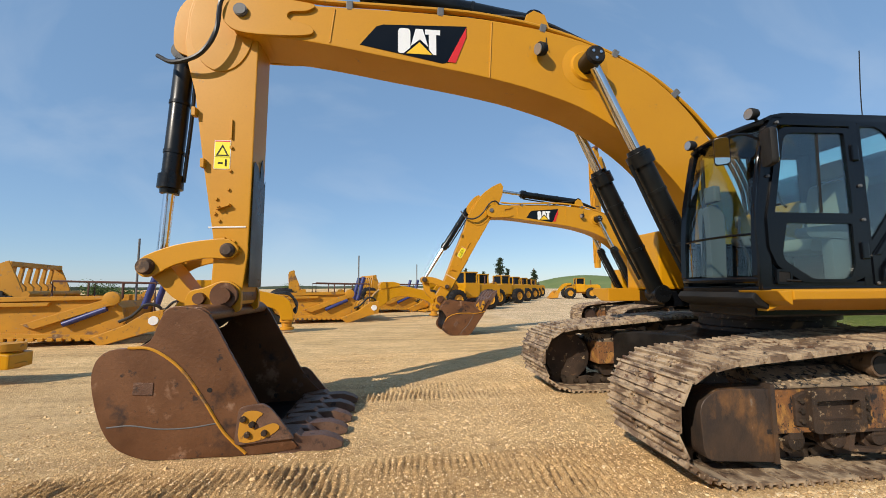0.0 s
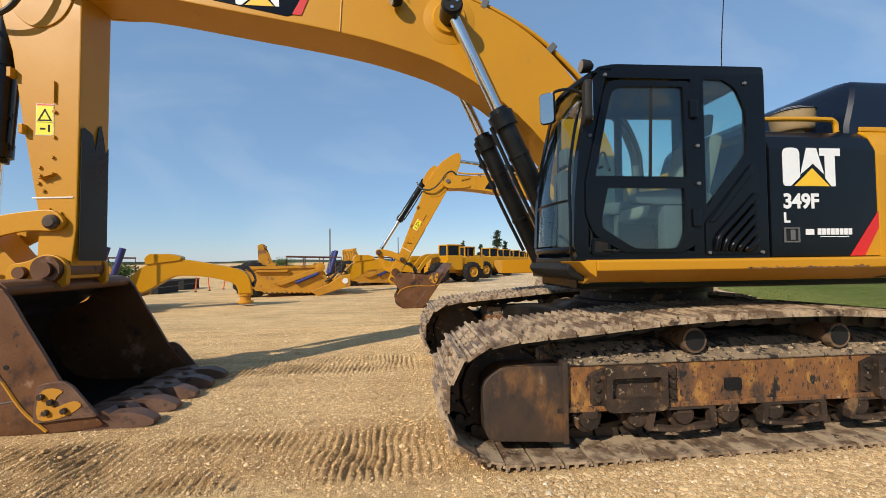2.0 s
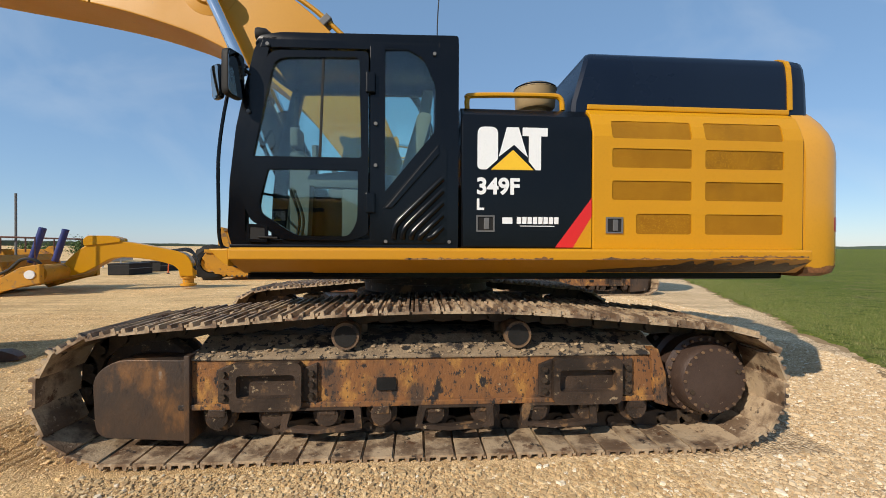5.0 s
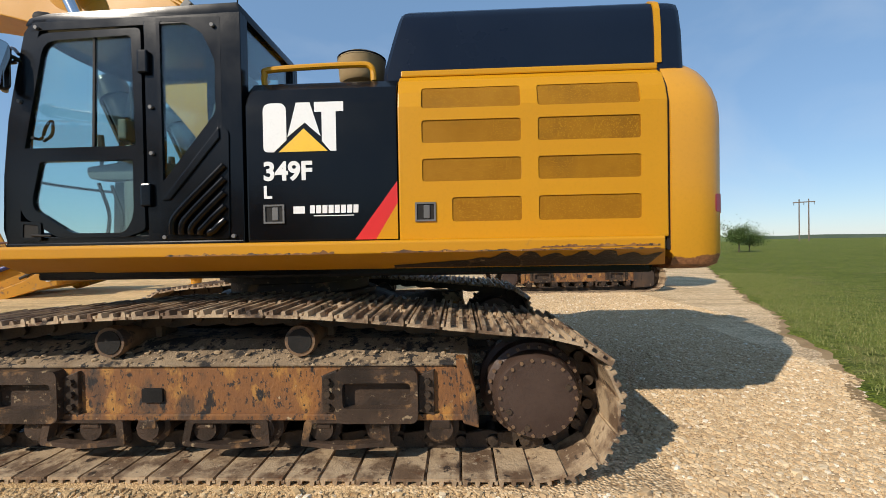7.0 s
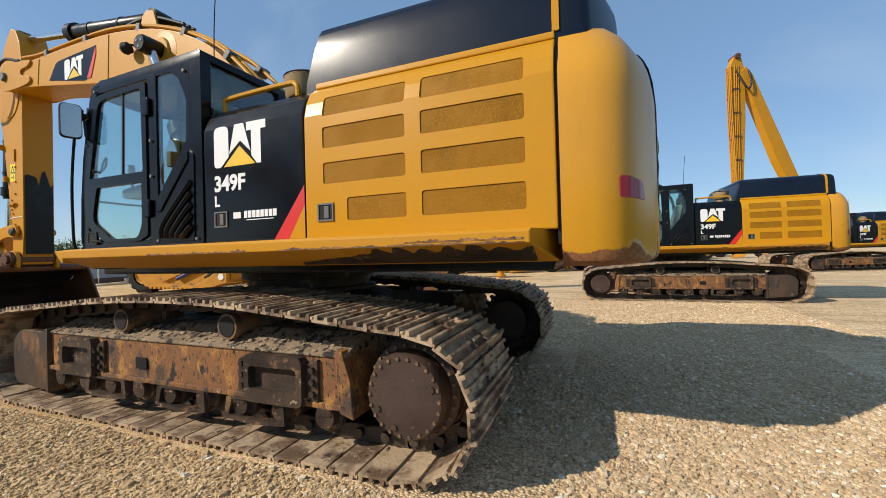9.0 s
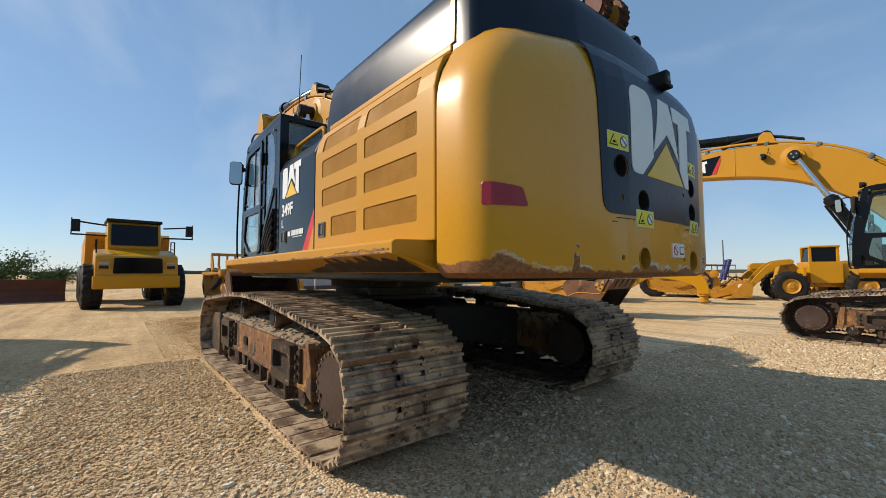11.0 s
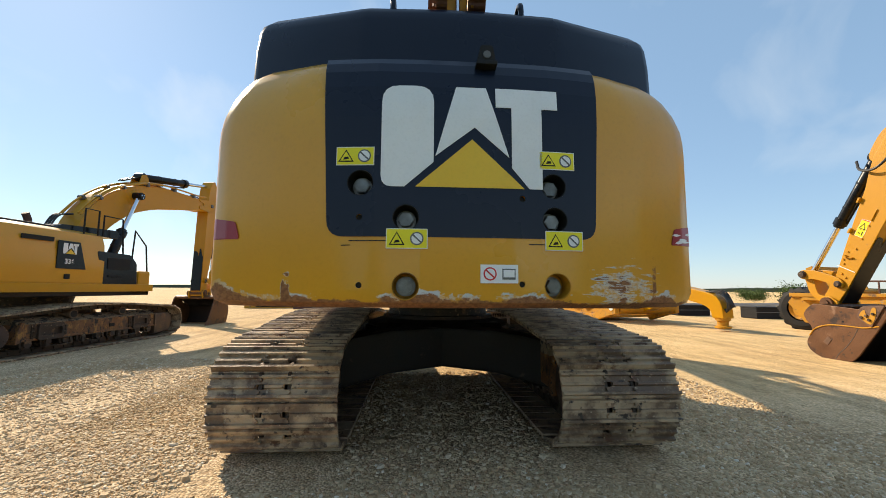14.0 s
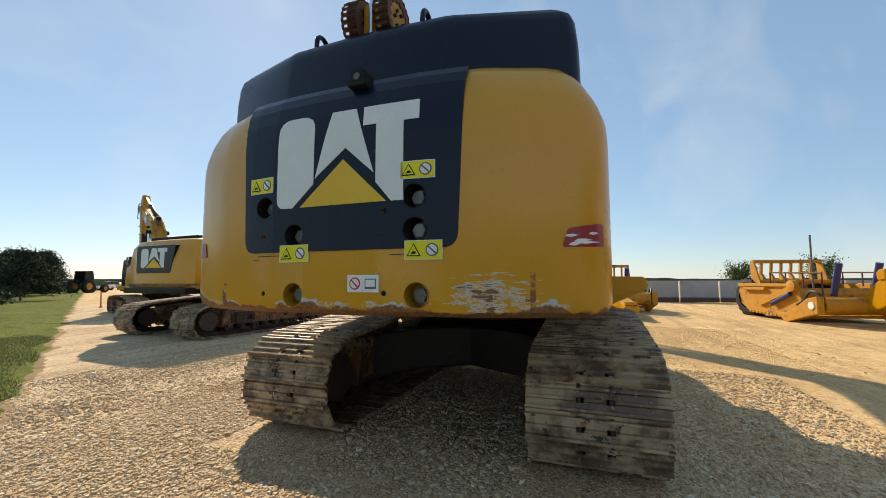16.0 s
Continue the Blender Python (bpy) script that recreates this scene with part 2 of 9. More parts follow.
ROLLER = surface("rusty_roller_rim", (0.20, 0.122, 0.066), (0.11, 0.068, 0.042), 6.0, 50, (0.5, 0.8), 0.1, 0.4, spots=[((0.04, 0.03, 0.024), 7.0, 0.56, 0.06)])
GREY = surface("grey_plastic", (0.10, 0.10, 0.10), (0.13, 0.13, 0.13), 3.0, 60, (0.5, 0.7), bump=0.05)
SEAT = surface("pale_seat_cloth", (0.22, 0.20, 0.17), (0.28, 0.26, 0.22), 3.0, 60, (0.8, 0.9), bump=0.2)
MIRROR = surface("mirror_glass", (0.42, 0.46, 0.46), (0.42, 0.46, 0.46), 1.0, 30, (0.01, 0.02), 1.0, 0.0)
LAMP = surface("lamp_lens", (0.40, 0.40, 0.40), (0.34, 0.34, 0.34), 5.0, 60, (0.1, 0.2), 0.6, 0.0)
HOSE = surface("hydraulic_hose", (0.012, 0.012, 0.012), (0.02, 0.02, 0.02), 3.0, 60, (0.4, 0.6), bump=0.0)
PRECLEAN = surface("clear_precleaner_bowl", (0.36, 0.25, 0.13), (0.42, 0.31, 0.17), 4.0, 60, (0.25, 0.4), bump=0.05)


def glass(name, tint, rough=0.0):
    m = bpy.data.materials.new(name)
    m.use_nodes = True
    n, l = m.node_tree.nodes, m.node_tree.links
    n.clear()
    out, mix, clear, gloss, fres = (n.new("ShaderNode" + k) for k in ("OutputMaterial", "MixShader", "BsdfTransparent", "BsdfGlossy", "LayerWeight"))
    clear.inputs[0].default_value = (*tint, 1)
    gloss.inputs["Roughness"].default_value = rough
    power, level = n.new("ShaderNodeMath"), n.new("ShaderNodeMath")
    power.operation, level.operation = "POWER", "MULTIPLY_ADD"
    power.inputs[1].default_value = 3.2
    level.inputs[1].default_value, level.inputs[2].default_value = 0.9, 0.07
    l.new(fres.outputs["Facing"], power.inputs[0])
    l.new(power.outputs[0], level.inputs[0])
    l.new(level.outputs[0], mix.inputs[0])
    l.new(clear.outputs[0], mix.inputs[1])
    l.new(gloss.outputs[0], mix.inputs[2])
    l.new(mix.outputs[0], out.inputs[0])
    return m


GLASS = glass("tinted_cab_glass", (0.84, 0.95, 0.93))
OIL = surface("oily_black_steel", (0.008, 0.007, 0.006), (0.018, 0.014, 0.011), 3.0, 40, (0.35, 0.7), 0.1, 0.4, spots=[((0.06, 0.042, 0.028), 5.0, 0.64, 0.06)], shine=0.3)
BOLT = surface("bright_bolt_steel", (0.21, 0.21, 0.20), (0.12, 0.12, 0.115), 9.0, 60, (0.3, 0.5), 0.8, 0.2)


# ---- shape helpers ----
def islands(bm):
    """The separate pieces of a bmesh, each as a bmesh of its own."""
    bm.verts.ensure_lookup_table()
    bm.verts.index_update()
    left, out = set(range(len(bm.verts))), []
    while left:
        todo, seen = [min(left)], set()
        while todo:
            v = todo.pop()
            if v not in seen:
                seen.add(v)
                todo += [e.other_vert(bm.verts[v]).index for e in bm.verts[v].link_edges]
        left -= seen
        piece = bm.copy()
        bmesh.ops.delete(piece, geom=[v for v in piece.verts if v.index not in seen], context="VERTS")
        out.append(piece)
    bm.free()
    return out


def part(name, bm, material, parent=None, label="", m=None, smooth=False, each=False):
    if each:
        return [part(name, p, material, parent, label, m, smooth) for p in islands(bm)][0]
    me = bpy.data.meshes.new(name)
    bmesh.ops.recalc_face_normals(bm, faces=bm.faces)
    bm.to_mesh(me)
    bm.free()
    me.materials.append(material)
    if smooth:
        me.shade_smooth()
        me.set_sharp_from_angle(angle=radians(38))
    ob = new(name, me)
    if parent is not None:
        ob.parent = parent
    if m is not None:
        ob.matrix_local = m
    return tagged(ob, label)


def again(ob, parent, m, name=None):
    """Another object on the same mesh."""
    o = new(name or ob.name.split(".")[0], ob.data)
    o.parent = parent
    o.matrix_local = m
    if "label" in ob:
        o["label"] = ob["label"]
    return o


def thing(name, label, category, group="", m=None, kind=""):
    ob = new(name)
    ob.empty_display_size = 0.3
    if m is not None:
        ob.matrix_world = m
    return tagged(ob, label, category, group, kind)


def soften(bm, faces, width, segments=2):
    if width:
        edges = {e for f in faces for e in f.edges if len(e.link_faces) == 2 and e.calc_face_angle(0) > 0.5}
        bmesh.ops.bevel(bm, geom=list(edges), offset=width, segments=segments, affect="EDGES", clamp_overlap=True, profile=0.6)


def prism(bm, pts, lo, hi, axis="y", bevel=0.0, taper=1.0, segments=2):
    """A polygon in the plane across axis, drawn out from lo to hi along it."""
    def place(p, h):
        return {"y": (p[0], h, p[1]), "x": (h, p[0], p[1]), "z": (p[0], p[1], h)}[axis]
    cx, cy = sum(p[0] for p in pts) / len(pts), sum(p[1] for p in pts) / len(pts)
    a = [bm.verts.new(place(p, lo)) for p in pts]
    b = [bm.verts.new(place((cx + (p[0] - cx) * taper, cy + (p[1] - cy) * taper), hi)) for p in pts]
    faces = [bm.faces.new(a), bm.faces.new(list(reversed(b)))]
    for i in range(len(pts)):
        j = (i + 1) % len(pts)
        faces.append(bm.faces.new((a[j], a[i], b[i], b[j])))
    bmesh.ops.recalc_face_normals(bm, faces=faces)
    soften(bm, faces, bevel, segments)


def block(bm, x0, x1, y0, y1, z0, z1, bevel=0.0, segments=2):
    prism(bm, [(x0, z0), (x1, z0), (x1, z1), (x0, z1)], y0, y1, "y", bevel, 1.0, segments)


def rod(bm, p, q, r0, r1=None, sides=20, bevel=0.0):
    """A round bar from p to q."""
    p, q = Vector(p), Vector(q)
    r1 = r0 if r1 is None else r1
    turn = (q - p).to_track_quat("Z", "Y").to_matrix()
    ring = [(math.cos(2 * math.pi * k / sides), math.sin(2 * math.pi * k / sides)) for k in range(sides)]
    a = [bm.verts.new(p + turn @ Vector((c * r0, s * r0, 0))) for c, s in ring]
    b = [bm.verts.new(q + turn @ Vector((c * r1, s * r1, 0))) for c, s in ring]
    caps = [bm.faces.new(list(reversed(a))), bm.faces.new(b)]
    for k in range(sides):
        bm.faces.new((a[k], a[(k + 1) % sides], b[(k + 1) % sides], b[k]))
    if bevel:
        bmesh.ops.bevel(bm, geom=[e for f in caps for e in f.edges], offset=bevel, segments=2, affect="EDGES", clamp_overlap=True)


def lathe(bm, p, q, profile, sides=28):
    """A turned shape round the line p-q; profile: (distance along, radius)."""
    p, q = Vector(p), Vector(q)
    d = (q - p).normalized()
    turn = d.to_track_quat("Z", "Y").to_matrix()
    rings = [[bm.verts.new(p + d * h + turn @ Vector((math.cos(2 * math.pi * k / sides) * r, math.sin(2 * math.pi * k / sides) * r, 0))) for k in range(sides)] for h, r in profile]
    for a, b in zip(rings, rings[1:]):
        for k in range(sides):
            bm.faces.new((a[k], a[(k + 1) % sides], b[(k + 1) % sides], b[k]))
    bm.faces.new(list(reversed(rings[0])))
    bm.faces.new(rings[-1])


def curve_points(pts, steps=6):
    """A smooth line through points (Catmull-Rom)."""
    pts = [Vector(p) for p in pts]
    full = [pts[0] * 2 - pts[1], *pts, pts[-1] * 2 - pts[-2]]
    out = []
    for a, b, c, d in zip(full, full[1:], full[2:], full[3:]):
        for k in range(steps):
            t = k / steps
            out.append(0.5 * ((2 * b) + (c - a) * t + (2 * a - 5 * b + 4 * c - d) * t * t + (3 * b - a - 3 * c + d) * t ** 3))
    return out + [pts[-1]]


def tube(bm, pts, r, sides=8, smooth_steps=6):
    line = curve_points(pts, smooth_steps) if smooth_steps else [Vector(p) for p in pts]
    rings = []
    for i, p in enumerate(line):
        d = (line[min(i + 1, len(line) - 1)] - line[max(i - 1, 0)]).normalized()
        side = d.cross(Vector((0.13, 0.31, 0.94))).normalized()
        up = side.cross(d)
        rings.append([bm.verts.new(p + r * (math.cos(2 * math.pi * k / sides) * side + math.sin(2 * math.pi * k / sides) * up)) for k in range(sides)])
    for a, b in zip(rings, rings[1:]):
        for k in range(sides):
            bm.faces.new((a[k], a[(k + 1) % sides], b[(k + 1) % sides], b[k]))
    bm.faces.new(list(reversed(rings[0])))
    bm.faces.new(rings[-1])


def smooth_outline(pts, steps=5):
    """A closed outline smoothed through its points."""
    n = len(pts)
    out = []
    for i in range(n):
        a, b, c, d = (Vector((*pts[(i + k) % n], 0)) for k in (-1, 0, 1, 2))
        for k in range(steps):
            t = k / steps
            v = 0.5 * ((2 * b) + (c - a) * t + (2 * a - 5 * b + 4 * c - d) * t * t + (3 * b - a - 3 * c + d) * t ** 3)
            out.append((v.x, v.y))
    return out


def round_corners(pts, r, steps=4):
    """An outline with its corners rounded; r: one radius, or one for each corner."""
    out = []
    n = len(pts)
    for i in range(n):
        p, a, b = Vector(pts[i]), Vector(pts[i - 1]), Vector(pts[(i + 1) % n])
        k = r[i] if isinstance(r, (list, tuple)) else r
        k = min(k, (a - p).length * 0.48, (b - p).length * 0.48)
        if k <= 0:
            out.append(tuple(p))
            continue
        s, e = p + (a - p).normalized() * k, p + (b - p).normalized() * k
        for j in range(steps + 1):
            t = j / steps
            v = (1 - t) ** 2 * s + 2 * t * (1 - t) * p + t * t * e
            out.append((v.x, v.y))
    return out


def frame_ring(bm, outer, inner, lo, hi, axis="y"):
    """A flat ring between two outlines of as many points each, drawn out along axis."""
    def place(p, h):
        return {"y": (p[0], h, p[1]), "x": (h, p[0], p[1]), "z": (p[0], p[1], h)}[axis]
    rows = [[bm.verts.new(place(p, h)) for p in o] for o, h in ((outer, lo), (inner, lo), (inner, hi), (outer, hi))]
    n = len(outer)
    for a, b in ((0, 1), (1, 2), (2, 3), (3, 0)):
        for i in range(n):
            j = (i + 1) % n
            bm.faces.new((rows[a][i], rows[a][j], rows[b][j], rows[b][i]))


def BM():
    return bmesh.new()


def cut(ob, cutter):
    """Cuts the cutter's shape out of a mesh object."""
    me = bpy.data.meshes.new("cutter")
    bmesh.ops.recalc_face_normals(cutter, faces=cutter.faces)
    cutter.to_mesh(me)
    cutter.free()
    tool = new("cutter", me)
    mod = ob.modifiers.new("cut", "BOOLEAN")
    mod.operation, mod.object, mod.solver = "DIFFERENCE", tool, "EXACT"
    made = bpy.data.meshes.new_from_object(ob.evaluated_get(bpy.context.evaluated_depsgraph_get()))
    ob.modifiers.clear()
    made.name = ob.data.name
    ob.data = made
    bpy.data.objects.remove(tool)
    return ob


def decal(name, pts, at, material, parent, axis="y", thick=0.003, label=""):
    bm = BM()
    prism(bm, pts, at, at - thick if axis == "y" else at + thick, axis)
    return part(name, bm, material, parent, label)


def lettering(text, size, material, parent, m, name="lettering", label=""):
    cu = bpy.data.curves.new(name, "FONT")
    cu.body, cu.size, cu.extrude, cu.offset = text, size, 0.0015, size * 0.034
    ob = new(name, cu)
    me = bpy.data.meshes.new_from_object(ob.evaluated_get(bpy.context.evaluated_depsgraph_get()))
    bpy.data.objects.remove(ob)
    me.materials.append(material)
    o = new(name, me)
    o.parent = parent
    o.matrix_local = m
    return tagged(o, label)


def badge(x0, x1, z0, z1):
    """The plain outlines of the maker's badge: a rounded block, a trapezoid, a bar on a post, and the triangle under them."""
    w, h = x1 - x0, z1 - z0
    def p(u, v):
        return (x0 + u * w, z0 + v * h)
    rounded = round_corners([p(0.0, 0.0), p(0.13, 0.0), p(0.29, 0.24), p(0.29, 1.0), p(0.0, 1.0)], [0.14 * w, 0, 0, 0.1 * w, 0.1 * w])
    slope = [p(0.30, 0.30), p(0.415, 1.0), p(0.585, 1.0), p(0.715, 0.30), p(0.52, 0.59)]
    bar = [p(0.64, 1.0), p(1.0, 1.0), p(1.0, 0.80), p(0.905, 0.80), p(0.905, 0.0), p(0.83, 0.0), p(0.73, 0.20), p(0.73, 0.80), p(0.64, 0.80)]
    tri = [p(0.19, 0.0), p(0.80, 0.0), p(0.505, 0.47)]
    return (rounded, slope, bar), tri


# ---- the excavator ----
LOOP = smooth_outline([(-1.9, 0.0), (-0.6, 0.0), (0.6, 0.0), (1.9, 0.0), (2.27, 0.02), (2.53, 0.14), (2.655, 0.36), (2.645, 0.60), (2.53, 0.81), (2.28, 0.925), (1.9, 0.965),
                       (1.4, 1.015), (0.72, 1.07), (0.05, 1.085), (-0.75, 1.06), (-1.5, 1.0), (-2.05, 0.955), (-2.33, 0.91), (-2.53, 0.80), (-2.64, 0.60), (-2.645, 0.36), (-2.53, 0.15), (-2.27, 0.03)], 12)


def shoe_places():
    pts = [Vector(p) for p in LOOP]
    seg = [(pts[(i + 1) % len(pts)] - pts[i]).length for i in range(len(pts))]
    total = sum(seg)
    count = round(total / 0.2159)
    out = []
    for k in range(count):
        d = []
        for s in (k * total / count, (k + 0.5) * total / count):
            i = 0
            while s > seg[i]:
                s -= seg[i]
                i = (i + 1) % len(pts)
            d.append(pts[i].lerp(pts[(i + 1) % len(pts)], s / seg[i]))
        ahead = (d[1] - d[0]).normalized()
        out.append((d[0], math.atan2(ahead.y, ahead.x)))
    return out, total / count


def shoe_mesh(pitch):
    """One triple-grouser shoe: x along the track, z inwards from the grouser tips."""
    bm = BM()
    w, h = 0.49, pitch / 2
    for y0, y1 in ((-w, -0.13), (0.13, w), (-0.075, 0.075)):
        block(bm, -h + 0.012, h - 0.008, y0, y1, 0.030, 0.048)
    for x0, x1 in ((-h + 0.012, -0.028), (0.012, h - 0.008)):
        block(bm, x0, x1, -0.13, -0.075, 0.030, 0.048)
        block(bm, x0, x1, 0.075, 0.13, 0.030, 0.048)
    for x, top in ((-0.082, 0.0), (-0.008, 0.005), (0.068, 0.0)):
        pieces = ((-w, w),) if x != -0.008 else ((-w, -0.14), (-0.07, 0.07), (0.14, w))
        for y0, y1 in pieces:
            prism(bm, [(x - 0.016, 0.031), (x + 0.016, 0.031), (x + 0.010, top), (x - 0.010, top)], y0, y1)
    block(bm, h - 0.014, h + 0.004, -w, w, 0.014, 0.032)
    for y in (-0.115, 0.115):
        for x in (-0.05, 0.045):
            rod(bm, (x, y, 0.010), (x, y, 0.032), 0.016, sides=6)
    return bm


def link_mesh(pitch):
    bm = BM()
    h = pitch / 2
    for y in (-0.125, 0.095):
        prism(bm, round_corners([(-h - 0.03, 0.048), (h - 0.03, 0.048), (h + 0.045, 0.09), (h + 0.045, 0.165), (h - 0.03, 0.175), (-h + 0.02, 0.15), (-h - 0.04, 0.12)], 0.02, 2), y, y + 0.03, bevel=0.004, segments=1)
    rod(bm, (h + 0.005, -0.15, 0.11), (h + 0.005, 0.15, 0.11), 0.035, sides=12)
    return bm


def track(parent, yc, out, name):
    """A crawler: frame, rollers, drive and shoes; out: -1 where its outer side looks to -y."""
    yo = yc + out * 0.35
    yi = yc - out * 0.30
    bm = BM()
    prism(bm, [(-1.72, 0.37), (1.72, 0.37), (1.76, 0.62), (1.62, 0.70), (-1.72, 0.70)], yo - out * 0.012, yi, bevel=0.015)
    block(bm, -1.78, 1.80, yo + out * 0.012, yo - out * 0.05, 0.345, 0.385, 0.006)
    frame = part(name, bm, FRAME_RUST, parent, "rusty orange crawler frame with oily black patches")
    # sloping top, caked with mud
    bm = BM()
    lo, mid, hi = yo + out * 0.004, yo - out * 0.16, yo - out * 0.24
    prism(bm, [(lo, 0.69), (lo, 0.71), (mid, 0.775), (hi, 0.815), (yi, 0.815), (yi, 0.69)], -1.70, 1.74, "x", 0.012)
    part("frame_top", bm, FRAME_DUST, frame, "mud-caked sloping frame top")
    # front guard of the idler
    bm = BM()
    prism(bm, round_corners([(-2.33, 0.17), (-1.71, 0.13), (-1.71, 0.70), (-2.20, 0.71), (-2.35, 0.60)], [0.1, 0.02, 0.02, 0.1, 0.1], 4), yo + out * 0.01, yo - out * 0.2, bevel=0.035, segments=3)
    block(bm, -1.735, -1.695, yo + out * 0.025, yo - out * 0.2, 0.12, 0.735, 0.006)
    part("idler_guard", bm, GUARD, frame, "scuffed brown steel idler guard", smooth=True)
    bm = BM()
    lathe(bm, (-2.12, yc - 0.12, 0.47), (-2.12, yc + 0.12, 0.47), [(0, 0.16), (0, 0.34), (0.03, 0.36), (0.07, 0.36), (0.08, 0.31), (0.16, 0.31), (0.17, 0.36), (0.21, 0.36), (0.24, 0.34), (0.24, 0.16)], 40)
    part("idler", bm, FRAME_DARK, frame, smooth=True)
    # stepped boxes with an opening
    for x0, x1 in ((-1.41, -0.92), (0.90, 1.42)):
        bm = BM()
        o = round_corners([(x0, 0.345), (x1, 0.345), (x1, 0.685), (x0, 0.685)], 0.05, 3)
        i = round_corners([(x0 + 0.045, 0.44), (x1 - 0.045, 0.44), (x1 - 0.045, 0.60), (x0 + 0.045, 0.60)], 0.03, 3)
        frame_ring(bm, o, i, yo + out * 0.06, yo - out * 0.03)
        for e0, e1 in ((x0 - 0.10, x0), (x1, x1 + 0.10)):
            prism(bm, [(e0, 0.40), (e1, 0.38), (e1, 0.67), (e0, 0.63)], yo + out * 0.015, yo - out * 0.02, bevel=0.006)
        step = part("step_box", bm, FRAME_DARK, frame, "oily steel step box with a slot")
        bm = BM()
        block(bm, x0 + 0.03, x1 - 0.03, yo - out * 0.002, yo - out * 0.02, 0.42, 0.62)
        part("step_back", bm, FRAME_DARK, step)
        for ex in (x0 - 0.06, x1 + 0.06):
            for z in (0.44, 0.52, 0.60):
                bm = BM()
                rod(bm, (ex, yo + out * 0.010, z), (ex, yo + out * 0.038, z), 0.022, sides=6)
                part("bolt", bm, LINK, step)
    bm = BM()
    prism(bm, round_corners([(-0.40, 0.46), (-0.26, 0.46), (-0.26, 0.55), (-0.40, 0.55)], 0.012, 2), yo + out * 0.004, yo - out * 0.02)
    part("frame_slot", bm, RUBBER, frame, "dark slot")
    # carrier rollers
    for x in (-0.63, 0.65):
        bm = BM()
        a, b = (x, yo - out * 0.02, 0.85), (x, yi, 0.85)
        lathe(bm, a, b, [(0, 0.085), (0.0, 0.100), (0.03, 0.105), (0.06, 0.105), (0.065, 0.085), (0.30, 0.085), (0.31, 0.125), (0.36, 0.125), (0.37, 0.10), (0.50, 0.10)], 24)
        r = part("carrier_roller", bm, ROLLER, frame, "rusty brown carrier roller", smooth=True)
        bm = BM()
        rod(bm, (x, yo - out * 0.014, 0.85), (x, yo - out * 0.026, 0.85), 0.078, sides=24)
        part("roller_cap", bm, RUBBER, r, "black roller face")
    # bottom rollers, each a turned wheel with an end cap
    for k in range(9):
        x = -1.52 + k * 0.385
        bm = BM()
        lathe(bm, (x, yo + out * 0.005, 0.285), (x, yi, 0.285), [(0, 0.055), (0, 0.075), (0.05, 0.08), (0.055, 0.115), (0.10, 0.115), (0.11, 0.09), (0.45, 0.09), (0.46, 0.115), (0.52, 0.115), (0.53, 0.07)], 22)
        r = part("bottom_roller", bm, FRAME_DARK, frame, smooth=True)
        bm = BM()
        block(bm, x - 0.06, x + 0.06, yo + out * 0.012, yo - out * 0.05, 0.29, 0.35, 0.01)
        part("roller_bracket", bm, FRAME_DARK, r)
    # guides between the rollers
    for x in (-0.78, 0.18, 0.96):
        bm = BM()
        o = round_corners([(x - 0.30, 0.19), (x - 0.05, 0.165), (x + 0.28, 0.19), (x + 0.27, 0.35), (x - 0.27, 0.35)], 0.015, 2)
        i = round_corners([(x - 0.25, 0.215), (x - 0.05, 0.195), (x + 0.23, 0.215), (x + 0.22, 0.335), (x - 0.22, 0.335)], 0.015, 2)
        frame_ring(bm, o, i, yo + out * 0.03, yo - out * 0.03)
        part("track_guide", bm, FRAME_DARK, frame)
    # drive: toothed ring, housing, cover with bolts
    bm = BM()
    teeth = []
    for k in range(23):
        for r, f in ((0.33, 0.0), (0.33, 0.35), (0.39, 0.5), (0.39, 0.8)):
            a = 2 * math.pi * (k + f) / 23
            teeth.append((2.17 + math.cos(a) * r, 0.49 + math.sin(a) * r))
    prism(bm, teeth, yc - 0.035, yc + 0.035, bevel=0)
    part("sprocket", bm, FRAME_DARK, frame)
    bm = BM()
    lathe(bm, (2.17, yi, 0.49), (2.17, yo + out * 0.02, 0.49), [(0, 0.24), (0.30, 0.24), (0.32, 0.35), (0.40, 0.35), (0.42, 0.315), (0.53, 0.315), (0.55, 0.275), (0.62, 0.27), (0.65, 0.262), (0.67, 0.25)], 48)
    hub = part("final_drive", bm, DRIVE, frame, "dark brown final drive cover ringed with bolts", smooth=True)
    bm = BM()
    rod(bm, (0, 0, 0), (0, out * 0.014, 0), 0.012, sides=6)
    first = part("bolt", bm, ROLLER, hub, m=pose(2.17 + 0.238, yo + out * 0.02, 0.49))
    for k in range(1, 22):
        a = 2 * math.pi * k / 22
        again(first, hub, pose(2.17 + math.cos(a) * 0.238, yo + out * 0.016, 0.49 + math.sin(a) * 0.238), "bolt")
    for k in range(26):
        a = 2 * math.pi * k / 26
        again(first, hub, pose(2.17 + math.cos(a) * 0.295, yo - out * 0.095, 0.49 + math.sin(a) * 0.295), "bolt")
    for a in (20, 205, 250):
        bm = BM()
        x, z = 2.17 + math.cos(radians(a)) * 0.2, 0.49 + math.sin(radians(a)) * 0.2
        rod(bm, (x, yo + out * 0.01, z), (x, yo + out * 0.032, z), 0.018, sides=12)
        part("drain_plug", bm, LINK, hub)
    # rear end plate of the frame
    bm = BM()
    prism(bm, [(1.70, 0.33), (1.80, 0.30), (1.78, 0.55), (1.72, 0.74), (1.66, 0.74)], yo + out * 0.02, yi, bevel=0.008)
    part("frame_end", bm, FRAME_RUST, frame)
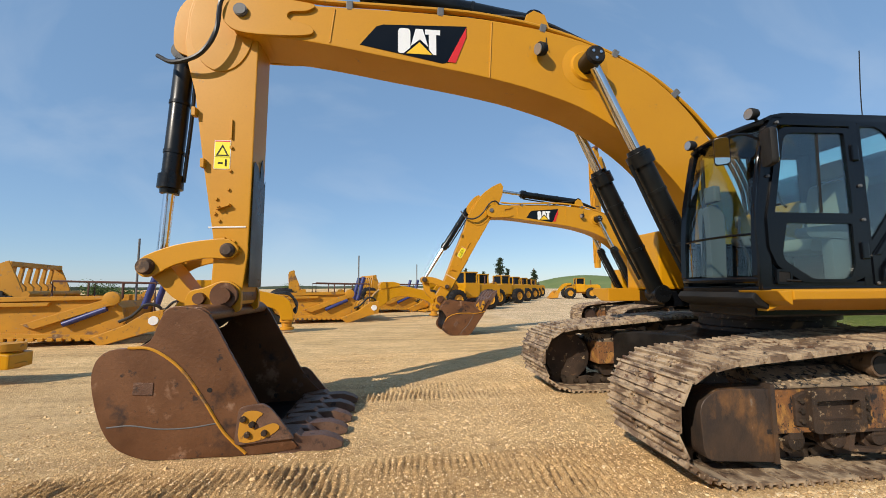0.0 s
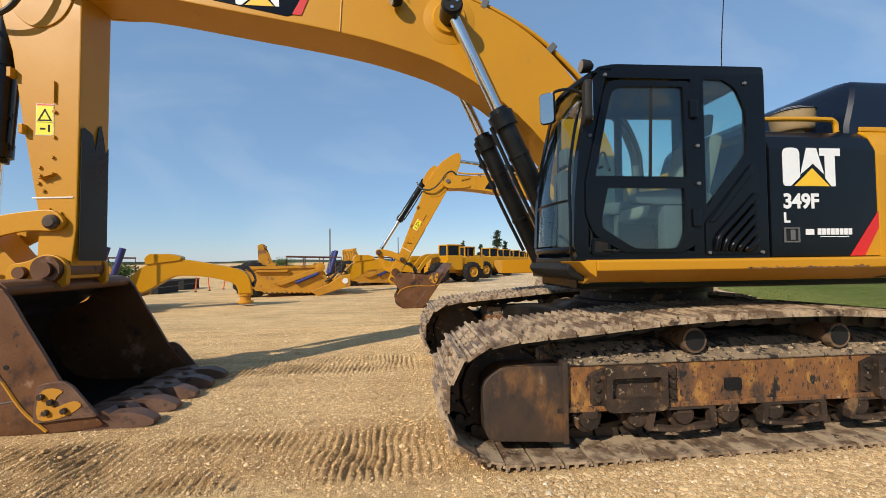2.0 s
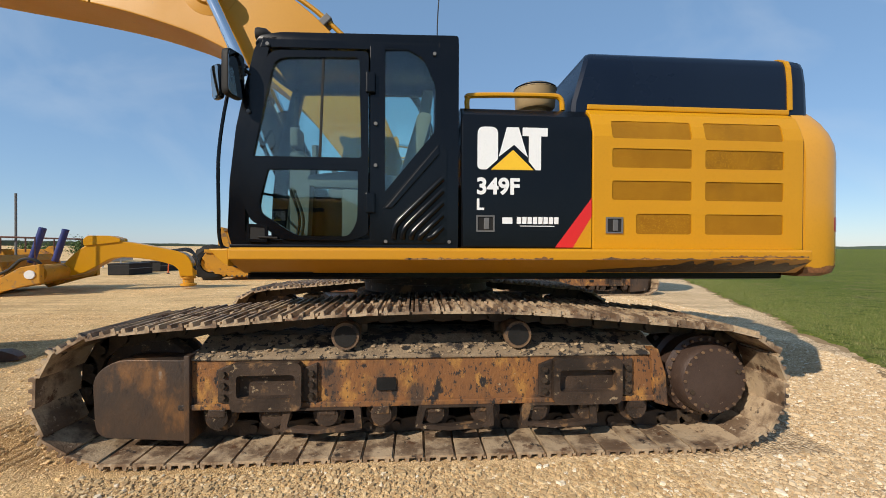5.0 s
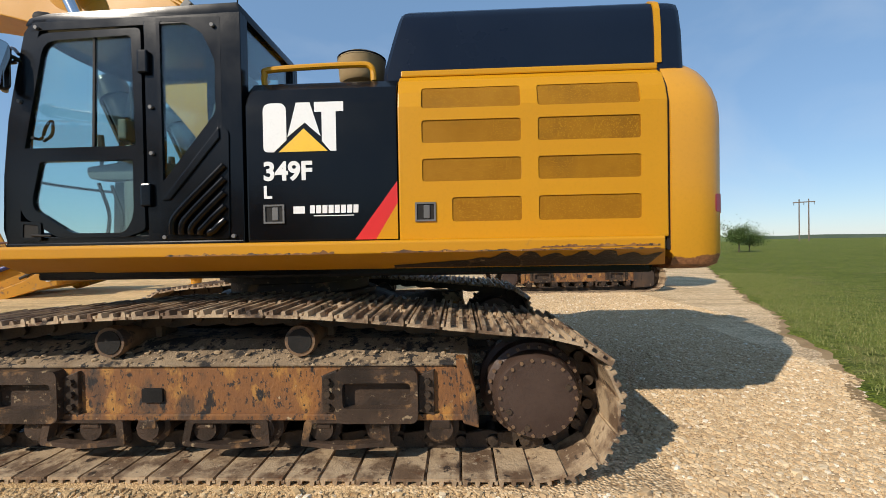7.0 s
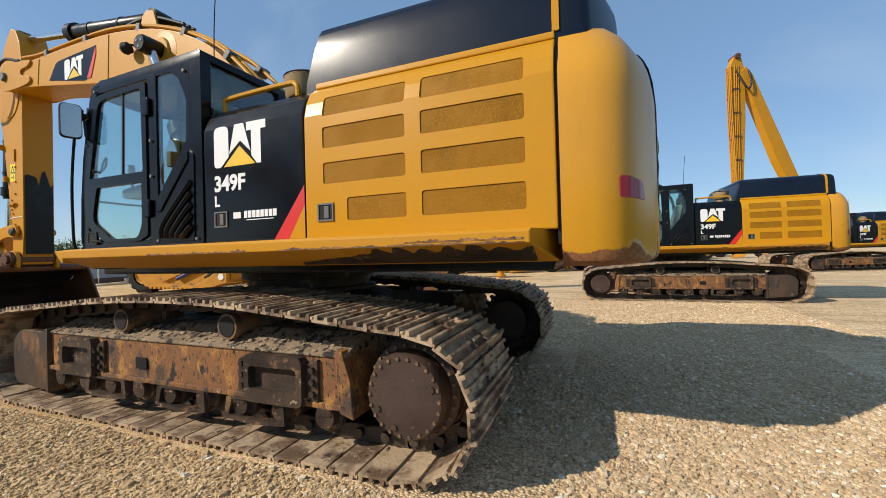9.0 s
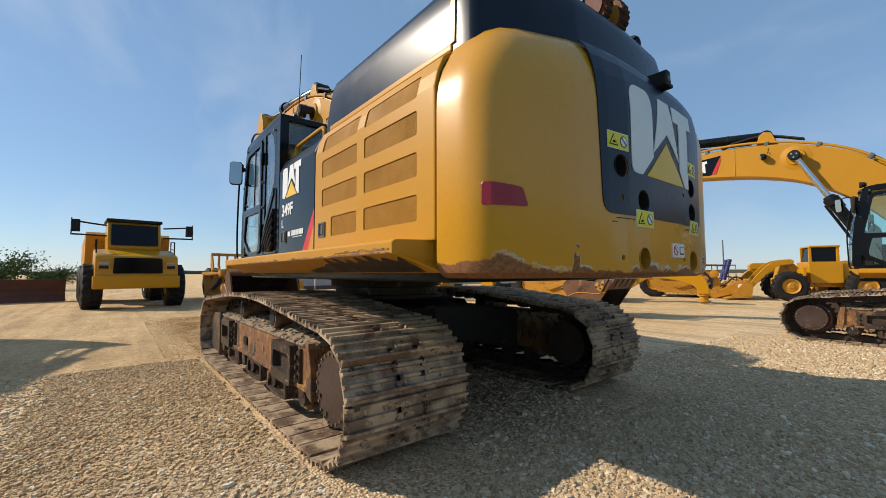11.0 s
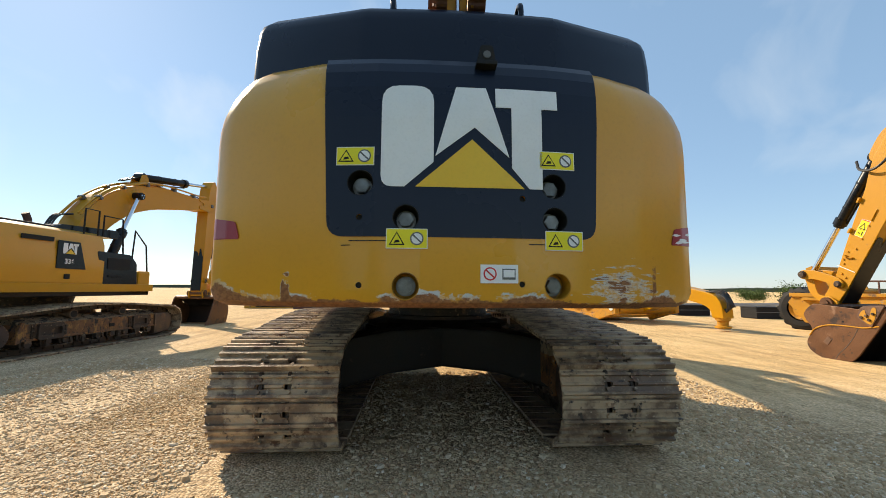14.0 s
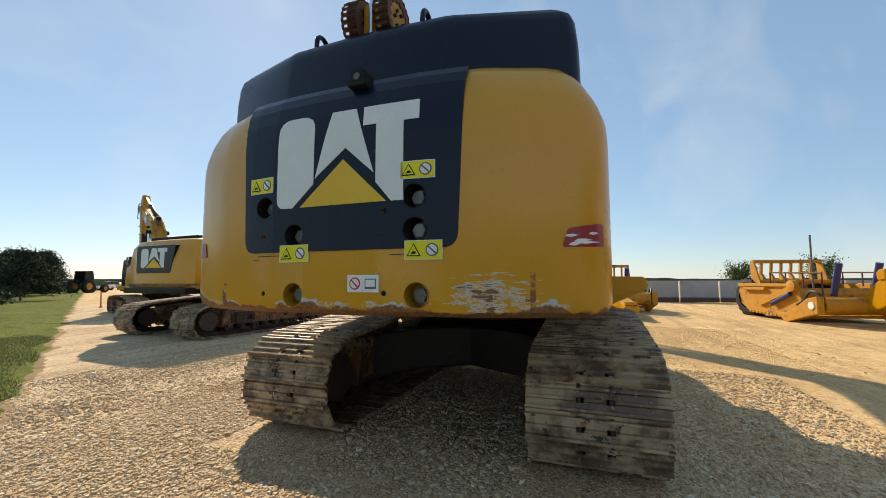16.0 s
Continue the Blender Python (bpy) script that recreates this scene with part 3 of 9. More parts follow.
    # shoes and links
    places, pitch = shoe_places()
    shoe = link = None
    for p, turn in places:
        m = Matrix.Translation((p.x, yc, p.y)) @ Matrix.Rotation(-turn, 4, "Y")
        if shoe is None:
            shoe = part("track_shoe", shoe_mesh(pitch), SHOE, frame, "dusty worn steel track shoe", m=m)
            link = part("track_link", link_mesh(pitch), LINK, frame, m=m)
        else:
            again(shoe, frame, m)
            again(link, frame, m)
    return frame


def loft(bm, rings, caps=True):
    rows = [[bm.verts.new(p) for p in r] for r in rings]
    for a, b in zip(rows, rows[1:]):
        for k in range(len(a)):
            j = (k + 1) % len(a)
            bm.faces.new((a[k], a[j], b[j], b[k]))
    if caps:
        bm.faces.new(list(reversed(rows[0])))
        bm.faces.new(rows[-1])


YM = -0.045     # the middle of the upper body
HALF = 1.521    # half its width
SIDE = YM - HALF

TAIL = [(3.11, HALF), (3.29, HALF - 0.003), (3.392, HALF - 0.028), (3.469, HALF - 0.077), (3.526, HALF - 0.164), (3.584, 1.20), (3.628, 1.085), (3.646, 1.03), (3.660, 0.96), (3.70, 0.72), (3.725, 0.50), (3.735, 0.25), (3.735, 0.0)]


def tail_x(y):
    d = abs(y - YM)
    for (xa, ya), (xb, yb) in zip(TAIL, TAIL[1:]):
        if ya >= d >= yb:
            return xb if ya == yb else xa + (xb - xa) * (ya - d) / (ya - yb)
    return 3.735


def tail_strip(name, y0, y1, outline, material, parent, lift=0.006, label=""):
    """A thin plate that follows the tail's curve; outline: points of y and z."""
    bm = BM()
    prism(bm, outline, 0.0, lift, "x")
    for k in range(1, 16):
        y = y0 + (y1 - y0) * k / 16
        bmesh.ops.bisect_plane(bm, geom=bm.verts[:] + bm.edges[:] + bm.faces[:], plane_co=(0, y, 0), plane_no=(0, 1, 0))
    for z in (1.30, 1.36, 2.32, 2.40, 2.50, 2.60, 2.665, 2.712):
        bmesh.ops.bisect_plane(bm, geom=bm.verts[:] + bm.edges[:] + bm.faces[:], plane_co=(0, 0, z), plane_no=(0, 0, 1))
    for v in bm.verts:
        v.co.x += tail_x(v.co.y) - float(np.interp(v.co.z, (1.27, 1.30, 1.36, 2.32, 2.40, 2.50, 2.60, 2.665, 2.712, 2.728), (0.05, 0.012, 0, 0, 0.004, 0.014, 0.036, 0.065, 0.10, 0.16)))
    return part(name, bm, material, parent, label)


def upper(ex):
    # deck and slewing ring
    bm = BM()
    prism(bm, [(-1.45, -1.42), (3.05, -1.42), (3.05, 1.33), (-0.92, 1.33), (-0.92, 0.60), (-0.55, 0.55), (-0.55, -0.30), (-0.75, -0.54), (-1.45, -0.56)], 1.24, 1.46, "z", 0.02)
    part("deck", bm, BLACK, ex, "black revolving frame")
    bm = BM()
    lathe(bm, (0, 0, 0.92), (0, 0, 1.26), [(0, 0.78), (0.10, 0.78), (0.11, 0.70), (0.20, 0.70), (0.21, 0.76), (0.34, 0.76)], 48)
    part("slewing_ring", bm, FRAME_DARK, ex, smooth=True)
    # car body between the tracks: a dome on a broad arched bridge
    bm = BM()
    prism(bm, [(-1.05, 0.50), (-0.6, 0.44), (0.6, 0.44), (1.05, 0.50), (0.95, 0.80), (0.80, 0.95), (-0.80, 0.95), (-0.95, 0.80)], -0.80, 0.76, bevel=0.03)
    body = part("car_body", bm, OIL, ex, "oily black steel car body between the tracks")
    for sx in (-1, 1):
        for sy in (-1, 1):
            bm = BM()
            o = [(sy * -0.06, 0.47), (sy * 0.62, 0.43), (sy * 0.98, 0.34), (sy * 1.16, 0.30), (sy * 1.16, 0.80), (sy * 0.98, 0.84), (sy * 0.62, 0.90), (sy * -0.06, 0.92)]
            prism(bm, o, sx * 0.55, sx * 1.50, "x", 0.03)
            for v in bm.verts:
                v.co.x -= sx * 0.42 * max(0.0, 1 - abs(v.co.y) / 1.16) * (1 if abs(v.co.x) > 1 else 0)
            part("car_body_leg", bm, OIL, body)
    bm = BM()
    lathe(bm, (0, 0, 0.88), (0, 0, 0.985), [(0, 0.98), (0.03, 1.0), (0.06, 0.92), (0.10, 0.80)], 40)
    part("ring_seat", bm, OIL, body, smooth=True)
    for y in (-0.28, 0.22):
        bm = BM()
        rod(bm, (1.02, y, 0.70), (1.08, y, 0.70), 0.07, sides=16, bevel=0.008)
        part("grease_cover", bm, FRAME_DARK, body)
    # side rails: a ledge that stands out from the body, its rear end cut on the slant
    for s in (-1, 1):
        y = YM + s * (HALF + 0.205)
        bm = BM()
        sect = [(y - s * 0.50, 1.30), (y - s * 0.26, 1.30), (y, 1.412), (y, 1.480), (y - s * 0.018, 1.494), (y - s * 0.50, 1.50)]
        prism(bm, sect, -1.44, 3.09, "x", 0.008)
        for v in bm.verts:
            if v.co.x > 2.9:
                v.co.x -= 0.13 * max(0.0, 1 - abs(v.co.y - y) / 0.24)
        part("side_rail", bm, YELLOW_ARM, ex, "scuffed yellow side rail")
    edge = SIDE - 0.205
    for x0, x1, z0, seed in ((1.2, 2.93, 1.418, 3), (-0.2, 0.9, 1.416, 5), (2.2, 2.93, 1.436, 9)):
        bm = BM()
        n = 60
        up = [(x0 + (x1 - x0) * k / n, z0 + 0.022 * abs(noise.noise((k * 0.31, seed, 0))) + 0.016 * abs(noise.noise((k * 1.1, seed, 4)))) for k in range(n + 1)]
        low = [(x, z0 - 0.004) for x, z in up]
        prism(bm, low + up[::-1], edge - 0.0005, edge - 0.0025)
        part("rail_smudge", bm, FRAME_RUST, ex, "rusty scrape along the rail")
    # dark patch with a ragged top on the slanted underside
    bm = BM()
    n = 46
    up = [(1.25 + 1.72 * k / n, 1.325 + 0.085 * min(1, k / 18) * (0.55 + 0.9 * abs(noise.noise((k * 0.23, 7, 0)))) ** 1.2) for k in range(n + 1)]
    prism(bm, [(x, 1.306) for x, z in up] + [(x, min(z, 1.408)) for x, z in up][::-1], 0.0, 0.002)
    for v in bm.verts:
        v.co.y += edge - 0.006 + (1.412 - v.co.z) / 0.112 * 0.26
    part("rail_stain", bm, FRAME_DARK, ex, "dark ragged patch under the rail")
    # the tapered nose of the left rail
    bm = BM()
    prism(bm, [(-1.58, 1.485), (-1.44, 1.488), (-1.44, 1.36), (-1.50, 1.40)], edge + 0.012, SIDE + 0.2, bevel=0.01)
    part("rail_nose", bm, YELLOW_ARM, ex)
    # black service panel
    bm = BM()
    sect = [(SIDE, 1.50), (SIDE, 2.44), (SIDE + 0.05, 2.56), (SIDE + 0.13, 2.635), (SIDE + 0.30, 2.66), (-0.62, 2.66), (-0.62, 1.50)]
    prism(bm, sect, 0.235, 1.282, "x", 0.012)
    panel = part("service_panel", bm, BLACK, ex, "glossy black service door with the maker's badge")
    whites, tri = badge(0.36, 0.92, 2.115, 2.45)
    for o in whites:
        decal("badge_shape", o, SIDE - 0.001, WHITE, panel, label="white badge shape")
    decal("badge_triangle", tri, SIDE - 0.001, DECAL_YELLOW, panel, label="yellow badge triangle")
    lettering("349F", 0.175, WHITE, panel, pose(0.352, SIDE - 0.003, 1.925, 90), label="white model number")
    lettering("L", 0.12, WHITE, panel, pose(0.352, SIDE - 0.003, 1.80, 90), label="white letter")
    decal("dealer_mark", [(0.56, 1.69), (0.64, 1.69), (0.64, 1.74), (0.56, 1.74)], SIDE - 0.001, WHITE, panel, label="white dealer mark")
    for k in range(8):
        x = 0.675 + k * 0.043
        decal("dealer_mark", [(x, 1.69), (x + 0.034, 1.69), (x + 0.036, 1.745), (x + 0.002, 1.745)], SIDE - 0.001, WHITE, panel, label="white dealer mark")
    decal("dealer_line", [(0.70, 1.67), (0.98, 1.67), (0.98, 1.676), (0.70, 1.676)], SIDE - 0.001, WHITE, panel)
    decal("red_stripe", [(0.985, 1.505), (1.13, 1.505), (1.281, 1.75), (1.281, 1.90)], SIDE - 0.001, DECAL_RED, panel, label="red stripe")
    decal("yellow_corner", [(1.13, 1.505), (1.281, 1.505), (1.281, 1.75)], SIDE - 0.001, YELLOW, panel, label="yellow corner")
    latch(panel, 0.425, 1.69, 0.145, 0.13)
    # yellow engine door with louvres
    bm = BM()
    sect = [(SIDE, 1.49), (SIDE, 2.40), (SIDE + 0.025, 2.50), (SIDE + 0.07, 2.60), (SIDE + 0.14, 2.655), (-0.62, 2.68), (-0.62, 1.49)]
    prism(bm, sect, 1.290, 3.090, "x", 0.010)
    door = part("engine_door", bm, YELLOW, ex, "yellow engine door with eight meshed louvres")
    hole = BM()
    rows = ((2.385, 2.535), (2.15, 2.305), (1.89, 2.045), (1.615, 1.78))
    cells = []
    for k, (z0, z1) in enumerate(rows):
        cells += [(1.452 if k < 3 else 1.652, 2.122, z0, z1), (2.235, 2.915, z0, z1)]
    for x0, x1, z0, z1 in cells:
        prism(hole, round_corners([(x0, z0), (x1, z0), (x1, z1), (x0, z1)], 0.022, 3), SIDE - 0.1, SIDE + 0.10)
    cut(door, hole)
    door.data.shade_flat()
    for k, (x0, x1, z0, z1) in enumerate(cells):
        bm = BM()
        if k < 2:
            prism(bm, [(SIDE + 0.006, z0 - 0.005), (SIDE + 0.03, z0 - 0.005), (SIDE + 0.075, z1 + 0.005), (SIDE + 0.048, z1 + 0.005), (SIDE + 0.034, 2.50)], x0 - 0.005, x1 + 0.005, "x")
        else:
            block(bm, x0 - 0.005, x1 + 0.005, SIDE + 0.007, SIDE + 0.02, z0 - 0.005, z1 + 0.005)
        part("louvre", bm, MESH, door, "brown perforated louvre mesh")
    latch(door, 1.47, 1.685, 0.14, 0.13)
    bm = BM()
    block(bm, 1.30, 3.09, SIDE + 0.13, SIDE + 0.30, 2.655, 2.70, 0.01)
    part("hood_rail", bm, YELLOW, ex)
    bm = BM()
    prism(bm, [(SIDE + 0.02, 1.40), (SIDE + 0.02, 2.39), (SIDE + 0.05, 2.50), (SIDE + 0.10, 2.59), (SIDE + 0.18, 2.64), (1.30, 2.64), (1.40, 2.40), (1.40, 1.40)], 3.088, 3.112, "x")
    part("door_gap", bm, RUBBER, ex)
    # right-hand boxes
    bm = BM()
    prism(bm, [(-0.62, 1.48), (1.476, 1.48), (1.476, 2.45), (1.35, 2.62), (-0.62, 2.66)], 0.6, 3.09, "x", 0.02)
    part("engine_housing", bm, YELLOW, ex, "yellow engine housing")
    bm = BM()
    prism(bm, [(0.62, 1.48), (1.45, 1.48), (1.45, 2.25), (1.35, 2.33), (0.62, 2.33)], -0.95, 0.6, "x", 0.03)
    part("tank_box", bm, YELLOW, ex, "yellow tank box")
    # hood
    bm = BM()
    rings = []
    for z, yh, yr, xf, dx in ((2.60, 1.38, 0.66, 1.17, -0.03), (2.72, 1.38, 0.66, 1.18, -0.02), (2.94, 1.375, 0.66, 1.245, -0.01), (3.075, 1.36, 0.65, 1.285, 0.0), (3.128, 1.34, 0.65, 1.305, 0.01), (3.168, 1.285, 0.64, 1.335, 0.03), (3.200, 1.16, 0.60, 1.38, 0.07), (3.232, 0.87, 0.52, 1.45, 0.16), (3.244, 0.62, 0.42, 1.58, 0.30)):
        side = [(xf, yh * 0.98), (xf + 0.03, yh), (3.12, yh), (3.22 - dx * 0.5, yh - 0.004), (3.26 - dx * 0.6, yh - 0.02), (3.285 - dx * 0.7, yh - 0.06), (3.44 - dx, yr + 0.06), (3.458 - dx, yr), (3.468 - dx, yr - 0.05), (3.488 - dx, 0.12)]
        rings.append([(x, YM - y, z) for x, y in side] + [(x, YM + y, z) for x, y in reversed(side)])
    loft(bm, rings)
    hood = part("hood", bm, NAVY, ex, "dark blue-black engine hood", smooth=True)
    bm = BM()
    prism(bm, [(-1.436, 2.70), (-1.430, 2.94), (-1.416, 3.078), (-1.394, 3.135), (-1.337, 3.177), (-1.21, 3.210), (-1.18, 3.17), (-1.30, 3.13), (-1.37, 3.06), (-1.40, 2.70)], 3.075, 3.118, "x")
    part("hood_strip", bm, YELLOW, hood, "yellow hood strip")
    bm = BM()
    rod(bm, (2.2, -1.385, 2.88), (2.2, -1.40, 2.88), 0.02, sides=12)
    part("hood_lock", bm, GREY, hood)
    for y in (-0.49, 0.36):
        bm = BM()
        tube(bm, [(3.41, y, 3.13), (3.41, y, 3.24), (3.38, y, 3.285), (3.33, y, 3.29), (3.29, y, 3.25), (3.28, y, 3.14)], 0.018)
        part("lifting_eye", bm, NAVY, hood, smooth=True)
    # counterweight
    bm = BM()
    rings = []
    for z, inset, back in ((1.27, 0.07, 0.05), (1.30, 0.02, 0.012), (1.36, 0.0, 0.0), (2.24, 0.0, 0.0), (2.32, 0.004, 0.0), (2.40, 0.016, 0.004), (2.50, 0.052, 0.014), (2.60, 0.105, 0.036), (2.665, 0.145, 0.065), (2.712, 0.182, 0.10), (2.728, 0.26, 0.16)):
        left = [(x - (back if x > 3.2 else 0), YM - y + min(inset, y) * (1 if y > 0.3 else y / 0.3), z) for x, y in TAIL]
        right = [(x, 2 * YM - y, z) for x, y, z in left[:-1]][::-1]
        rings.append(left + right)
    loft(bm, rings)
    cw = part("counterweight", bm, YELLOW_CW, ex, "scraped yellow counterweight with a dark rear panel", smooth=True)
    panel_o = round_corners([(-0.85, 2.716), (-0.80, 1.65), (0.69, 1.65), (0.735, 2.716)], [0.01, 0.09, 0.09, 0.01], 5)
    plate = tail_strip("rear_panel", -0.84, 0.73, panel_o, NAVY, cw, label="dark rear panel with the maker's badge")
    big = [(-0.625, 1.945), (-0.375, 1.755), (0.445, 1.945), (0.450, 1.755)]
    low = [(-0.372, 1.385), (0.458, 1.390)]
    tiny = [(-0.625, 1.755), (0.265, 1.870), (-0.62, 1.390), (0.26, 1.400)]
    for target in (cw, plate):
        hole = BM()
        for (y, z), r in [(p, 0.072) for p in big] + [(p, 0.075) for p in low] + [(p, 0.017) for p in tiny]:
            rod(hole, (tail_x(y) - 0.12, y, z), (tail_x(y) + 0.1, y, z), r, sides=28)
        cut(target, hole)
    # seats and linings added; black paints the shade inside the upper holes
    for y, z in big + low:
        bm = BM()
        x = tail_x(y) - 0.12
        rod(bm, (x - 0.01, y, z), (x + 0.004, y, z), 0.085, sides=24)
        part("bolt_seat", bm, RUBBER if z > 1.5 else YELLOW_OLD, cw)
        bm = BM()
        ring = [(math.cos(k * math.pi / 14), math.sin(k * math.pi / 14)) for k in range(28)]
        r = 0.0715 if z > 1.5 else 0.0745
        frame_ring(bm, [(y + c * r, z + s * r) for c, s in ring], [(y + c * (r - 0.004), z + s * (r - 0.004)) for c, s in ring], x, x + 0.123, "x")
        part("bolt_sleeve", bm, RUBBER if z > 1.5 else YELLOW_OLD, cw, "added lining of the bolt hole, black for shade in the upper ones")
        bm = BM()
        rod(bm, (x, y, z), (x + 0.02, y, z), 0.055, sides=20)
        rod(bm, (x + 0.02, y, z), (x + 0.065, y, z), 0.043, sides=6, bevel=0.004)
        part("bolt", bm, BOLT, cw, "bright hexagon bolt sunk in the counterweight")
    whites, tri = badge(-0.515, 0.475, 1.925, 2.505)
    for o in whites:
        ys = [p[0] for p in o]
        tail_strip("badge_shape", min(ys), max(ys), o, WHITE, plate, 0.010, "white badge shape")
    tail_strip("badge_triangle", -0.3, 0.3, tri, DECAL_YELLOW, plate, 0.010, "yellow badge triangle")
    for y0, y1, z0, z1 in ((-0.755, -0.555, 2.045, 2.14), (0.365, 0.565, 2.045, 2.14), (-0.475, -0.26, 1.59, 1.69), (0.395, 0.605, 1.59, 1.69)):
        warning_sticker(cw, y0, y1, z0, z1, STICKER)
    warning_sticker(cw, 0.03, 0.235, 1.405, 1.505, WHITE)
    for s in (-1, 1):
        o = [(YM + s * 1.475, 1.65), (YM + s * 1.475, 1.775), (YM + s * 1.30, 1.745), (YM + s * 1.27, 1.645)]
        o = round_corners(o, 0.015, 2)
        lamp = tail_strip("reflector", min(p[0] for p in o), max(p[0] for p in o), o, REFLECTOR, cw, 0.007, "faded red reflector")
        if s > 0:
            for dy, dz, w in ((0.03, 0.022, 0.15), (0.05, 0.034, 0.09), (0.0, 0.058, 0.07), (0.12, 0.07, 0.05), (0.02, 0.012, 0.06)):
                y, z = YM + 1.28 + dy, 1.645 + dz
                tail_strip("reflector_scuff", y, y + w, [(y, z), (y + w * 0.5, z - 0.004), (y + w, z + 0.006), (y + w * 0.6, z + 0.012), (y + w * 0.2, z + 0.010)], WHITE, lamp, 0.009, "pale scuff")
    # black fill added to paint the shade inside the tiny holes
    for y, z in tiny:
        bm = BM()
        rod(bm, (tail_x(y) - 0.10, y, z), (tail_x(y) - 0.012, y, z), 0.0165, sides=12)
        part("plug_hole", bm, RUBBER, cw)
    for y, z, w in ((-0.68, 1.625, 0.20), (0.30, 1.615, 0.12), (-0.72, 1.60, 0.05)):
        tail_strip("scratch", y, y + w, [(y, z), (y + w, z + 0.002), (y + w, z + 0.006), (y, z + 0.005)], RUBBER, cw, 0.003, "thin dark scratch")
    # rear camera
    bm = BM()
    block(bm, 3.60, 3.75, 0.01, 0.13, 2.64, 2.665, 0.006)
    prism(bm, round_corners([(0.015, 2.65), (0.125, 2.65), (0.105, 2.76), (0.035, 2.76)], 0.015, 3), 3.60, 3.74, "x", 0.008)
    eye = part("rear_camera", bm, RUBBER, cw, "black rear-view camera housing")
    bm = BM()
    rod(bm, (3.735, 0.07, 2.70), (3.747, 0.07, 2.70), 0.022, sides=16)
    part("camera_lens", bm, GREY, eye)
    # pre-cleaner and hand rail
    bm = BM()
    lathe(bm, (0.95, -1.12, 2.66), (0.95, -1.12, 2.98), [(0, 0.10), (0.07, 0.10), (0.075, 0.155), (0.10, 0.175), (0.24, 0.185), (0.25, 0.19), (0.27, 0.185), (0.31, 0.10), (0.32, 0.03)], 28)
    pre = part("pre_cleaner", bm, PRECLEAN, ex, "tan bowl-shaped air pre-cleaner", smooth=True)
    bm = BM()
    lathe(bm, (0.95, -1.12, 2.905), (0.95, -1.12, 2.99), [(0, 0.188), (0.02, 0.192), (0.045, 0.15), (0.075, 0.05), (0.08, 0.02)], 28)
    part("pre_cleaner_lid", bm, BLACK, pre, smooth=True)
    bm = BM()
    tube(bm, [(0.30, -1.40, 2.63), (0.30, -1.40, 2.72), (0.36, -1.40, 2.755), (0.95, -1.40, 2.77), (1.08, -1.40, 2.75), (1.10, -1.40, 2.65)], 0.022)
    part("hand_rail", bm, YELLOW, ex, "yellow hand rail", smooth=True)


def latch(parent, x, z, w, h):
    bm = BM()
    o = [(x - w / 2, z - h / 2), (x + w / 2, z - h / 2), (x + w / 2, z + h / 2), (x - w / 2, z + h / 2)]
    i = [(x - w / 2 + 0.012, z - h / 2 + 0.012), (x + w / 2 - 0.012, z - h / 2 + 0.012), (x + w / 2 - 0.012, z + h / 2 - 0.012), (x - w / 2 + 0.012, z + h / 2 - 0.012)]
    frame_ring(bm, o, i, SIDE - 0.010, SIDE + 0.01)
    l = part("latch", bm, GREY, parent, "black recessed latch")
    bm = BM()
    block(bm, x - w / 2 + 0.01, x + w / 2 - 0.01, SIDE - 0.003, SIDE + 0.01, z - h / 2 + 0.01, z + h / 2 - 0.01)
    part("latch_well", bm, RUBBER, l)
    bm = BM()
    block(bm, x - 0.012, x + 0.03, SIDE - 0.010, SIDE + 0.0, z - h / 2 + 0.02, z + h / 2 - 0.02, 0.004)
    part("latch_handle", bm, GREY, l)


